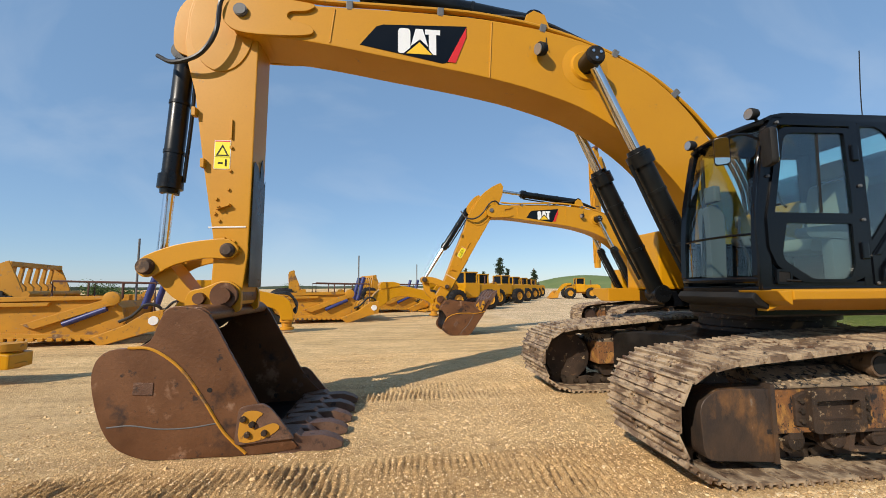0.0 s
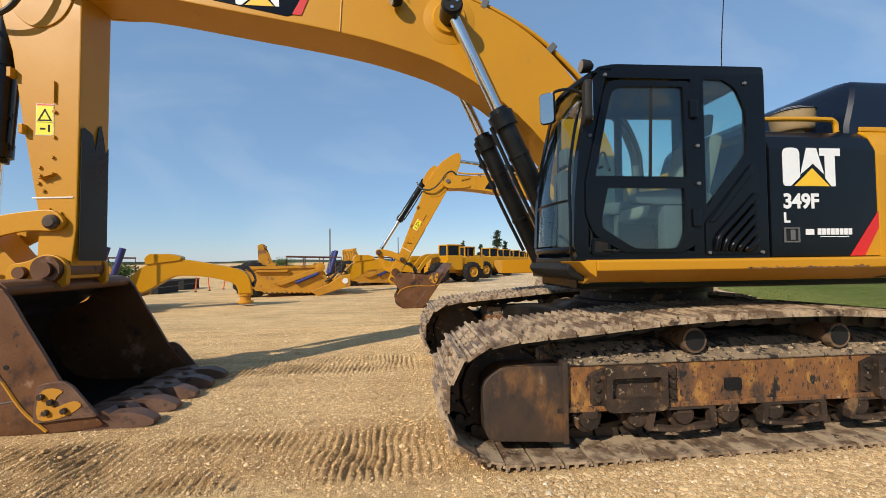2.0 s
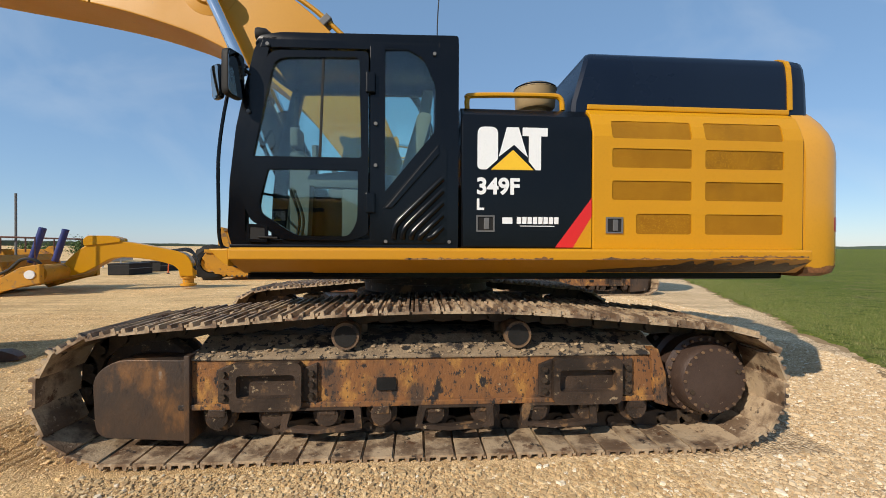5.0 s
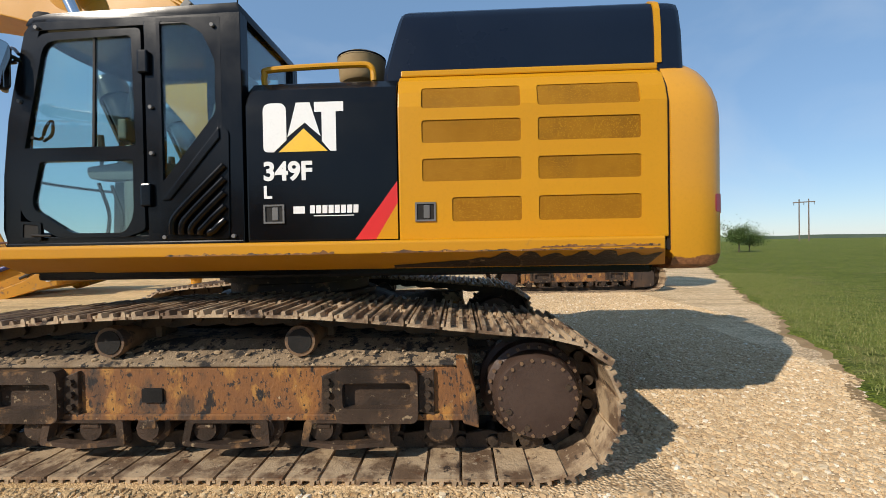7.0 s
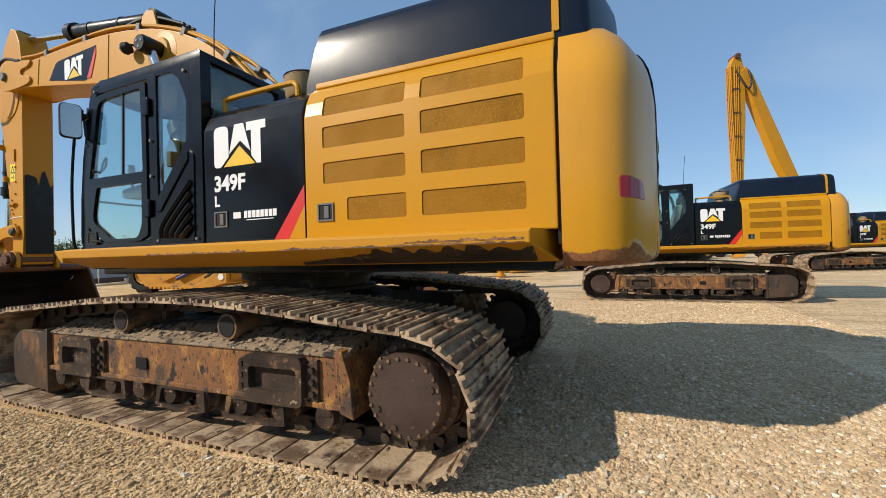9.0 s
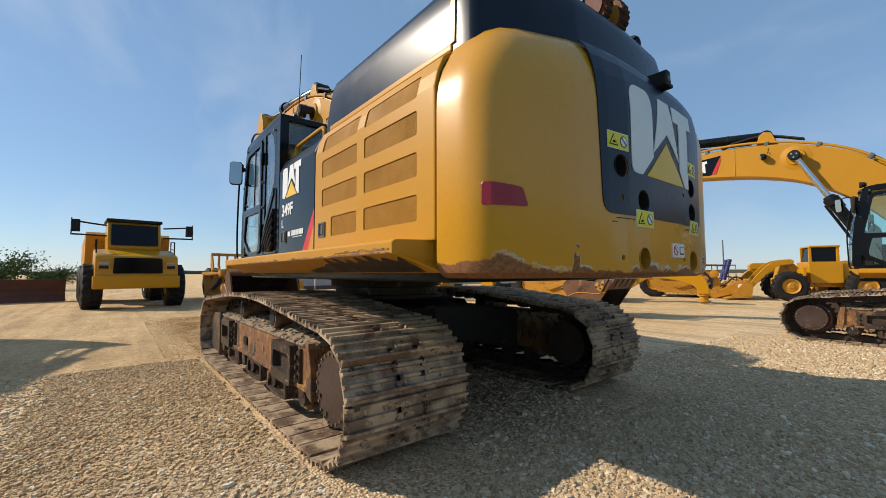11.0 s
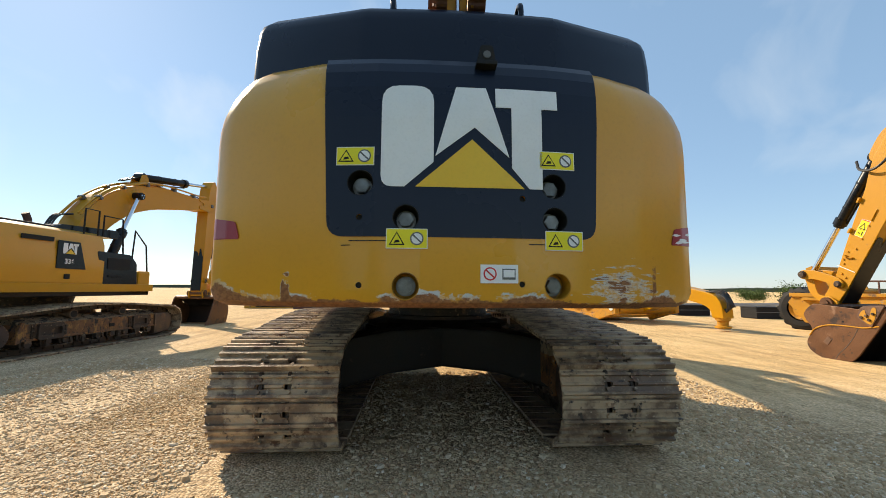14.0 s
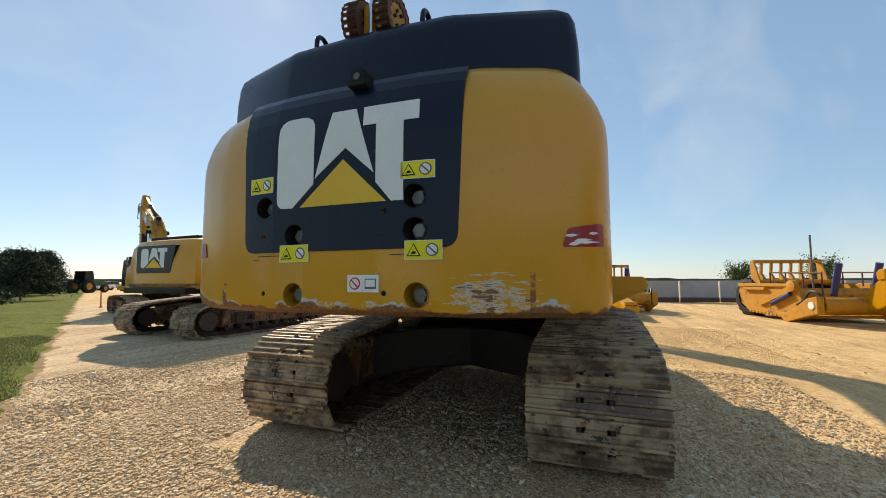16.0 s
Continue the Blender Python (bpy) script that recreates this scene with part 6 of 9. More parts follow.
excavator = thing("excavator", "large yellow tracked excavator with a black cab standing on gravel", "excavator", "excavators in the yard")
track(excavator, -1.40, -1, "track_frame")
track(excavator, 1.36, 1, "track_frame")
upper(excavator)
cab(excavator)


# ---- ground ----
def gravel(name, tint=(1, 1, 1)):
    m = bpy.data.materials.new(name)
    m.use_nodes = True
    n, l = m.node_tree.nodes, m.node_tree.links
    bsdf = n["Principled BSDF"]
    co = n.new("ShaderNodeTexCoord")

    def noise_at(s, d=4):
        t = n.new("ShaderNodeTexNoise")
        t.inputs["Scale"].default_value, t.inputs["Detail"].default_value = s, d
        l.new(co.outputs["Object"], t.inputs["Vector"])
        return t.outputs["Fac"]

    def ramp(v, stops):
        r = n.new("ShaderNodeValToRGB")
        while len(r.color_ramp.elements) < len(stops):
            r.color_ramp.elements.new(0.5)
        for e, (p, c) in zip(r.color_ramp.elements, stops):
            e.position, e.color = p, (c[0] * tint[0], c[1] * tint[1], c[2] * tint[2], 1)
        l.new(v, r.inputs[0])
        return r.outputs[0]

    def mix(f, a, b, how="MIX"):
        x = n.new("ShaderNodeMix")
        x.data_type, x.blend_type = "RGBA", how
        if isinstance(f, float):
            x.inputs[0].default_value = f
        else:
            l.new(f, x.inputs[0])
        l.new(a, x.inputs[6])
        l.new(b, x.inputs[7])
        return x.outputs[2]

    def cells(scale):
        v, sep = n.new("ShaderNodeTexVoronoi"), n.new("ShaderNodeSeparateColor")
        v.inputs["Scale"].default_value = scale
        l.new(co.outputs["Object"], v.inputs["Vector"])
        l.new(v.outputs["Color"], sep.inputs[0])
        return v.outputs["Distance"], sep.outputs[0]

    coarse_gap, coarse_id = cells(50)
    fine_gap, fine_id = cells(120)
    pale = ramp(coarse_id, [(0.0, (0.50, 0.352, 0.205)), (0.35, (0.62, 0.455, 0.272)), (0.7, (0.70, 0.53, 0.33)), (1.0, (0.80, 0.65, 0.45))])
    earth = ramp(fine_id, [(0.0, (0.41, 0.262, 0.114)), (0.4, (0.565, 0.378, 0.175)), (0.8, (0.655, 0.455, 0.228)), (1.0, (0.76, 0.58, 0.345))])
    # shade between the stones painted in: darker brown deep in the cell gaps
    gap_shade = n.new("ShaderNodeMapRange")
    gap_shade.inputs[1].default_value, gap_shade.inputs[2].default_value = 0.48, 0.80
    l.new(coarse_gap, gap_shade.inputs[0])
    pale = mix(gap_shade.outputs[0], pale, ramp(fine_id, [(0.0, (0.28, 0.19, 0.100)), (1.0, (0.38, 0.27, 0.150))]))
    # pale crushed stone on the near side, sandy earth across the yard
    xyz = n.new("ShaderNodeSeparateXYZ")
    l.new(co.outputs["Object"], xyz.inputs[0])
    where = n.new("ShaderNodeMath")
    where.operation = "MULTIPLY_ADD"
    where.inputs[1].default_value, where.inputs[2].default_value = -0.16, 0.30
    l.new(xyz.outputs["X"], where.inputs[0])
    south = n.new("ShaderNodeMapRange")    # the crushed stone runs on along the lawn
    for k, v in zip((1, 2, 3, 4), (-9.0, -3.0, -1.6, 0.0)):
        south.inputs[k].default_value = v
    l.new(xyz.outputs["Y"], south.inputs[0])
    both = n.new("ShaderNodeMath")
    both.operation = "ADD"
    l.new(where.outputs[0], both.inputs[0])
    l.new(south.outputs[0], both.inputs[1])
    wob = n.new("ShaderNodeMath")
    wob.operation = "ADD"
    l.new(both.outputs[0], wob.inputs[0])
    l.new(noise_at(0.35), wob.inputs[1])
    span = n.new("ShaderNodeMapRange")
    span.inputs[1].default_value, span.inputs[2].default_value = 0.45, 1.0
    l.new(wob.outputs[0], span.inputs[0])
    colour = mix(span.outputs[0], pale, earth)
    patches = ramp(noise_at(0.8, 8), [(0.35, (1.06, 1.06, 1.06)), (0.62, (0.88, 0.85, 0.80))])
    crumbs = ramp(noise_at(7.0, 9), [(0.40, (1.05, 1.05, 1.05)), (0.58, (1.0, 0.99, 0.98)), (0.68, (0.80, 0.76, 0.70))])
    colour = mix(1.0, colour, crumbs, "MULTIPLY")
    colour = mix(1.0, colour, patches, "MULTIPLY")
    _, speck = cells(26)
    colour = mix(1.0, colour, ramp(speck, [(0.0, (0.78, 0.75, 0.71)), (0.18, (0.96, 0.95, 0.94)), (0.82, (1.03, 1.03, 1.03)), (1.0, (1.14, 1.14, 1.13))]), "MULTIPLY")
    # churned, browner soil where the tracks have turned
    def band(axis, lo, hi, soft):
        a, b = n.new("ShaderNodeMapRange"), n.new("ShaderNodeMapRange")
        a.inputs[1].default_value, a.inputs[2].default_value = lo - soft, lo + soft
        b.inputs[1].default_value, b.inputs[2].default_value = hi + soft, hi - soft
        both_ends = n.new("ShaderNodeMath")
        both_ends.operation = "MULTIPLY"
        for k, r in enumerate((a, b)):
            l.new(ragged_xyz.outputs[axis], r.inputs[0])
            l.new(r.outputs[0], both_ends.inputs[k])
        return both_ends.outputs[0]

    push, shift, ragged_xyz = n.new("ShaderNodeTexNoise"), n.new("ShaderNodeVectorMath"), n.new("ShaderNodeSeparateXYZ")
    push.inputs["Scale"].default_value, push.inputs["Detail"].default_value = 1.6, 7
    l.new(co.outputs["Object"], push.inputs["Vector"])
    shift.operation = "MULTIPLY_ADD"
    shift.inputs[1].default_value = (1.0, 1.0, 0.0)
    l.new(push.outputs["Color"], shift.inputs[0])
    l.new(co.outputs["Object"], shift.inputs[2])
    l.new(shift.outputs[0], ragged_xyz.inputs[0])
    churned = n.new("ShaderNodeMath")
    churned.operation = "MULTIPLY"
    l.new(band("X", -9.0, -1.9, 0.5), churned.inputs[0])
    l.new(band("Y", -1.45, -0.35, 0.2), churned.inputs[1])
    colour = mix(1.0, colour, ramp(churned.outputs[0], [(0.0, (1.0, 1.0, 1.0)), (1.0, (0.80, 0.73, 0.64))]), "MULTIPLY")
    # paler colour farther across the yard
    far_pale = n.new("ShaderNodeMapRange")
    far_pale.inputs[1].default_value, far_pale.inputs[2].default_value = 1.0, 5.0
    l.new(xyz.outputs["Y"], far_pale.inputs[0])
    colour = mix(1.0, colour, ramp(far_pale.outputs[0], [(0.0, (1.0, 1.0, 1.0)), (1.0, (1.16, 1.16, 1.12))]), "MULTIPLY")
    turn = n.new("ShaderNodeMapping")
    turn.inputs["Rotation"].default_value, turn.inputs["Scale"].default_value = (0, 0, 0.45), (0.12, 1.6, 1)
    l.new(co.outputs["Object"], turn.inputs[0])
    wheel = n.new("ShaderNodeTexNoise")
    wheel.inputs["Scale"].default_value, wheel.inputs["Detail"].default_value = 1.0, 5
    l.new(turn.outputs[0], wheel.inputs["Vector"])
    colour = mix(1.0, colour, ramp(wheel.outputs["Fac"], [(0.36, (0.82, 0.79, 0.75)), (0.50, (1.05, 1.05, 1.04)), (0.58, (1.0, 0.99, 0.98)), (0.64, (0.87, 0.85, 0.82))]), "MULTIPLY")
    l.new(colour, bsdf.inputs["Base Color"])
    bsdf.inputs["Roughness"].default_value = 0.93
    bump = n.new("ShaderNodeBump")
    bump.inputs["Strength"].default_value, bump.inputs["Distance"].default_value = 0.9, 0.014
    gaps = n.new("ShaderNodeMix")
    l.new(span.outputs[0], gaps.inputs[0])
    l.new(coarse_gap, gaps.inputs[2])
    low_gap = n.new("ShaderNodeMath")
    low_gap.operation = "MULTIPLY"
    low_gap.inputs[1].default_value = 0.6
    l.new(fine_gap, low_gap.inputs[0])
    l.new(low_gap.outputs[0], gaps.inputs[3])
    high = n.new("ShaderNodeMath")
    high.operation = "MULTIPLY_ADD"
    high.inputs[1].default_value = -1.0
    l.new(gaps.outputs[0], high.inputs[0])
    l.new(noise_at(9, 8), high.inputs[2])
    l.new(high.outputs[0], bump.inputs["Height"])
    l.new(bump.outputs[0], bsdf.inputs["Normal"])
    return m


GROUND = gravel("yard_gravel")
GRASS = surface("mown_grass", (0.125, 0.155, 0.026), (0.175, 0.195, 0.042), 0.30, 22, (0.85, 0.95), 0.0, 1.0, spots=[((0.20, 0.185, 0.065), 0.7, 0.55, 0.12), ((0.055, 0.078, 0.013), 2.6, 0.55, 0.1), ((0.22, 0.20, 0.085), 9.0, 0.60, 0.06), ((0.045, 0.066, 0.012), 40.0, 0.52, 0.10)], grain=0.06, shine=0.05)
EARTH = surface("bare_brown_earth", (0.25, 0.165, 0.085), (0.38, 0.265, 0.145), 2.0, 30, (0.85, 0.95), 0.0, 0.9, grain=0.03, shine=0.1, spots=[((0.14, 0.16, 0.04), 5.0, 0.60, 0.05)])


def rise(x, y):
    """The height of the ground."""
    low = -0.018 * min(max(y - 2.0, 0.0), 16.0)
    return low


def ground_height(x, y):
    h = rise(x, y)
    near = max(0.0, 1 - math.hypot(x, y) / 25)
    h += 0.018 * near * noise.noise((x * 0.9, y * 0.9, 0.0))
    for y0, y1, x0, x1 in ((-1.93, -0.91, -9.5, -2.40), (0.86, 1.86, -6.8, -2.55)):
        if y0 < y < y1 and x0 < x < x1:
            edge = min(1.0, (y - y0) / 0.15, (y1 - y) / 0.15, (x - x0) / 0.4, (x1 - x) / 0.3)
            wave = math.sin(2 * math.pi * (x / 0.066 + 0.9 * noise.noise((x * 2.1, y * 2.6, 3)) + 0.25 * noise.noise((x * 9, y * 8, 6))))
            h += edge * (0.021 * wave * max(0.1, min(1.2, 0.7 + 1.5 * noise.noise((x * 1.7, y * 1.7, 7)))) + 0.016 * noise.noise((x * 7, y * 7, 1)) + 0.008 * noise.noise((x * 19, y * 19, 4)) - 0.004)
    return h


def steps(lo, hi, fine_lo, fine_hi, fine, coarse=1.2, grow=1.35):
    v = list(np.arange(fine_lo, fine_hi, fine))
    s, x = coarse * 0.25, fine_hi
    while x < hi:
        v.append(x)
        x += s
        s *= grow
    s, x, back = coarse * 0.25, fine_lo, []
    while x > lo:
        s *= grow
        x -= s
        back.append(x)
    return sorted(back + v + [hi])


gx = sorted(set(steps(-2600, 2600, -9.6, -2.2, 0.018)) | set(np.arange(-2.0, 8.0, 0.5)))
gy = sorted(set(steps(-2600, 2600, -2.1, -0.75, 0.06)) | set(np.arange(0.6, 2.5, 0.1)) | set(np.arange(3, 20, 1.5)))
verts = [(float(x), float(y), ground_height(x, y)) for y in gy for x in gx]
nx = len(gx)
faces = [(j * nx + i, j * nx + i + 1, (j + 1) * nx + i + 1, (j + 1) * nx + i) for j in range(len(gy) - 1) for i in range(nx - 1)]
me = bpy.data.meshes.new("ground")
me.from_pydata(verts, [], faces)
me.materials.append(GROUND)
me.shade_smooth()
tagged(new("ground", me), "tan gravel yard with track marks and loose stones", "ground", kind="structure")

# lawn beside the yard, with a bare edge
EDGE_A, EDGE_D = Vector((5.95, -0.1)), Vector((0.475, 0.88)).normalized()
EDGE_N = Vector((EDGE_D.y, -EDGE_D.x))


def strip(name, near, far, z, material, label, category):
    bm = BM()
    rows = []
    ss = [-400, -200, -120, -80] + list(np.arange(-60, -14, 0.4)) + list(np.arange(-14, 16, 0.08)) + list(np.arange(16, 60, 0.4)) + [80, 120, 200, 400, 900]
    for s in ss:
        p = EDGE_A + EDGE_D * float(s)
        w = 0.20 * noise.noise((s * 0.7, near, 0)) + 0.13 * noise.noise((s * 2.9, near, 2)) + 0.06 * noise.noise((s * 9.0, near, 5))
        row = []
        for d in (near + w, near + 0.12 + w, near + 1.5, near + 6, far):
            if d > far:
                d = far
            q = p + EDGE_N * d
            up = z if d > near + w else -0.02
            row.append(bm.verts.new((q.x, q.y, up + rise(q.x, q.y) + (0.012 * max(0, min(d - near, 60)) if far > 50 else 0))))
        rows.append(row)
    for a, b in zip(rows, rows[1:]):
        for k in range(4):
            bm.faces.new((a[k], a[k + 1], b[k + 1], b[k]))
    ob = part(name, bm, material)
    return tagged(ob, label, category, kind="structure")


strip("verge", -0.38, 0.5, 0.008, EARTH, "strip of bare brown earth beside the lawn", "ground")
strip("lawn", -0.25, 900, 0.03, GRASS, "mown green lawn beside the gravel yard", "lawn")


def scatter_stones(name, boxes, count, size, material, seed, label):
    rng = np.random.default_rng(seed)
    ring = [(math.cos(2 * math.pi * k / 5), math.sin(2 * math.pi * k / 5)) for k in range(5)]
    base = np.array([(c, d, -0.25) for c, d in ring] + [(c * 0.66, d * 0.66, 0.62) for c, d in ring])
    tri = np.array([f for k in range(5) for f in ((k, (k + 1) % 5, 5 + (k + 1) % 5), (k, 5 + (k + 1) % 5, 5 + k))] + [(5, 6, 7), (5, 7, 8), (5, 8, 9)])
    areas = np.array([(b[1] - b[0]) * (b[3] - b[2]) for b in boxes])
    vs, fs, off = [], [], 0
    for b, k in zip(boxes, (count * areas / areas.sum()).astype(int)):
        x, y = rng.uniform(b[0], b[1], k), rng.uniform(b[2], b[3], k)
        s = size * rng.lognormal(0, 0.34, k)
        a, sx, sy = rng.uniform(0, 6.28, k), rng.uniform(0.7, 1.3, k), rng.uniform(0.6, 1.0, k)
        jit = 1 + rng.uniform(-0.3, 0.3, (k, 10, 1))
        p = base[None] * jit * s[:, None, None] * np.stack([sx, sy, np.full(k, 0.75)], 1)[:, None]
        c, n = np.cos(a)[:, None], np.sin(a)[:, None]
        q = np.stack([p[..., 0] * c - p[..., 1] * n + x[:, None], p[..., 0] * n + p[..., 1] * c + y[:, None], p[..., 2]], -1)
        z = np.array([ground_height(float(u), float(v)) for u, v in zip(x, y)])
        q[..., 2] += (z + s * 0.10)[:, None]
        vs.append(q.reshape(-1, 3))
        fs.append((tri[None] + (np.arange(k) * 10)[:, None, None] + off).reshape(-1, 3))
        off += k * 10
    me = bpy.data.meshes.new(name)
    me.from_pydata(np.concatenate(vs).tolist(), [], np.concatenate(fs).tolist())
    me.materials.append(material)
    return tagged(new(name, me), label, "gravel", kind="stuff")


def stone_material(name, stops):
    m = bpy.data.materials.new(name)
    m.use_nodes = True
    n, l = m.node_tree.nodes, m.node_tree.links
    geo, r = n.new("ShaderNodeNewGeometry"), n.new("ShaderNodeValToRGB")
    while len(r.color_ramp.elements) < len(stops):
        r.color_ramp.elements.new(0.5)
    for e, (p, c) in zip(r.color_ramp.elements, stops):
        e.position, e.color = p, (*c, 1)
    l.new(geo.outputs["Random Per Island"], r.inputs[0])
    l.new(r.outputs[0], n["Principled BSDF"].inputs["Base Color"])
    n["Principled BSDF"].inputs["Roughness"].default_value = 0.85
    return m


STONE_PALE = stone_material("pale_stones", [(0.0, (0.38, 0.262, 0.142)), (0.25, (0.49, 0.350, 0.198)), (0.75, (0.575, 0.425, 0.252)), (0.95, (0.66, 0.53, 0.355)), (1.0, (0.78, 0.71, 0.58))])
STONE_EARTH = stone_material("sandy_stones", [(0.0, (0.46, 0.285, 0.118)), (0.4, (0.66, 0.43, 0.195)), (0.8, (0.76, 0.53, 0.27)), (1.0, (0.82, 0.66, 0.42))])
STONE_MID = stone_material("brownish_stones", [(0.0, (0.33, 0.215, 0.105)), (0.3, (0.44, 0.30, 0.150)), (0.75, (0.53, 0.375, 0.195)), (0.95, (0.63, 0.47, 0.27)), (1.0, (0.76, 0.68, 0.54))])
scatter_stones("loose_gravel", [(-2.3, 2.1, -3.6, -1.95)], 19000, 0.0125, STONE_MID, 13, "sandy brown gravel beside the track")
scatter_stones("loose_gravel", [(1.7, 5.6, -3.6, -1.95), (3.0, 5.8, -1.95, 3.4)], 58000, 0.0135, STONE_PALE, 3, "pale crushed limestone gravel")
scatter_stones("loose_gravel", [(-2.3, 4.4, -6.4, -3.6), (2.0, 7.0, 3.4, 8.0), (-0.9, 3.0, -0.9, 0.85), (-2.0, 3.0, 1.9, 4.0)], 46000, 0.0150, STONE_PALE, 7, "pale crushed limestone gravel")
scatter_stones("loose_gravel", [(-8.6, -2.3, -2.35, 0.2), (-6.0, -2.3, 0.2, 1.6), (-9.0, -2.3, 1.6, 5.0)], 46000, 0.0066, STONE_EARTH, 5, "sandy loose gravel and clods")
scatter_stones("loose_gravel", [(-9.0, -2.3, -2.3, 6.0)], 1800, 0.013, STONE_EARTH, 11, "scattered sandy clods")


def grass_tufts(name, count, seed):
    rng = np.random.default_rng(seed)
    vs, fs = [], []
    for k in range(count):
        s, d = rng.uniform(-14, 18), abs(rng.normal(0, 1.0)) * 1.5 - 0.12
        q = EDGE_A + EDGE_D * float(s) + EDGE_N * float(d + 0.1 * math.sin(s * 2.1))
        z = rise(q.x, q.y) + 0.02 + 0.012 * d
        for j in range(3):
            a, h, w = rng.uniform(0, 6.28), rng.uniform(0.025, 0.06), 0.005
            lean = rng.uniform(0.01, 0.06)
            ox, oy = rng.normal(0, 0.03, 2)
            i = len(vs)
            vs += [(q.x + ox - w * math.sin(a), q.y + oy + w * math.cos(a), z), (q.x + ox + w * math.sin(a), q.y + oy - w * math.cos(a), z), (q.x + ox + lean * math.cos(a), q.y + oy + lean * math.sin(a), z + h)]
            fs.append((i, i + 1, i + 2))
    me = bpy.data.meshes.new(name)
    me.from_pydata(vs, [], fs)
    me.materials.append(stone_material("grass_blades", [(0, (0.10, 0.135, 0.025)), (0.6, (0.165, 0.19, 0.042)), (1.0, (0.28, 0.26, 0.10))]))
    return tagged(new(name, me), "tufts of green grass along the lawn's edge", "grass", kind="stuff")


grass_tufts("grass", 34000, 9)

# ---- the other machines ----
second = copy_thing(excavator, pose(5.36, 10.0, -0.13, 0, 0, 2.1))
tagged(second, "yellow tracked excavator, black cab, bucket curled on the gravel")
for child in second.children:
    if child.name.startswith("track_frame"):
        child.matrix_local = pose(0, 0, 0, 0, 0, 180)
arm(excavator)
arm(second, -2.1, 31.9, -85.3, 1.16)


def tyre(bm_list, x, y, z, r, w, parent):
    """A lugged tyre with its rim; the axle runs along y."""
    bm = BM()
    h, n = w / 2, 96
    profile = ((0.0, 0.55, 0), (0.0, 0.78, 0), (0.06, 0.90, 0), (0.10, 0.93, 1), (0.30, 0.945, 1), (0.47, 0.945, 1), (0.53, 0.945, 2), (0.70, 0.945, 2), (0.90, 0.93, 2), (0.94, 0.90, 0), (1.0, 0.78, 0), (1.0, 0.55, 0))
    rings = []
    for f, q, lug in profile:
        ring = []
        for k in range(n):
            slant = int(4 * abs(f - 0.5))
            up = lug and ((k + slant + (3 if lug == 2 else 0)) % 6) < 3
            a = 2 * math.pi * k / n
            rr = r * (1.0 if up else q)
            ring.append((x + math.cos(a) * rr, y - h + f * w, z + math.sin(a) * rr))
        rings.append(ring)
    loft(bm, rings, False)
    wheel = part("tyre", bm, RUBBER, parent, "dusty black lugged tyre")
    bm = BM()
    for s in (-1, 1):
        lathe(bm, (x, y, z), (x, y + s * h * 0.9, z), [(0, r * 0.55), (h * 0.5, r * 0.56), (h * 0.9, r * 0.5), (h * 0.7, r * 0.4), (h * 0.75, r * 0.2), (h * 0.9, r * 0.14)], 24)
    part("rim", bm, YELLOW_OLD, wheel, "yellow wheel rim", each=True)
    return wheel


BLUE_PAINT = surface("blue_cylinder_paint", (0.02, 0.03, 0.14), (0.03, 0.04, 0.17), 3.0, 60, (0.35, 0.5), bump=0.05)


RUST_DARK = surface("dark_rusty_steel", (0.09, 0.04, 0.03), (0.13, 0.06, 0.04), 2.0, 30, (0.6, 0.8), 0.1, 0.3)


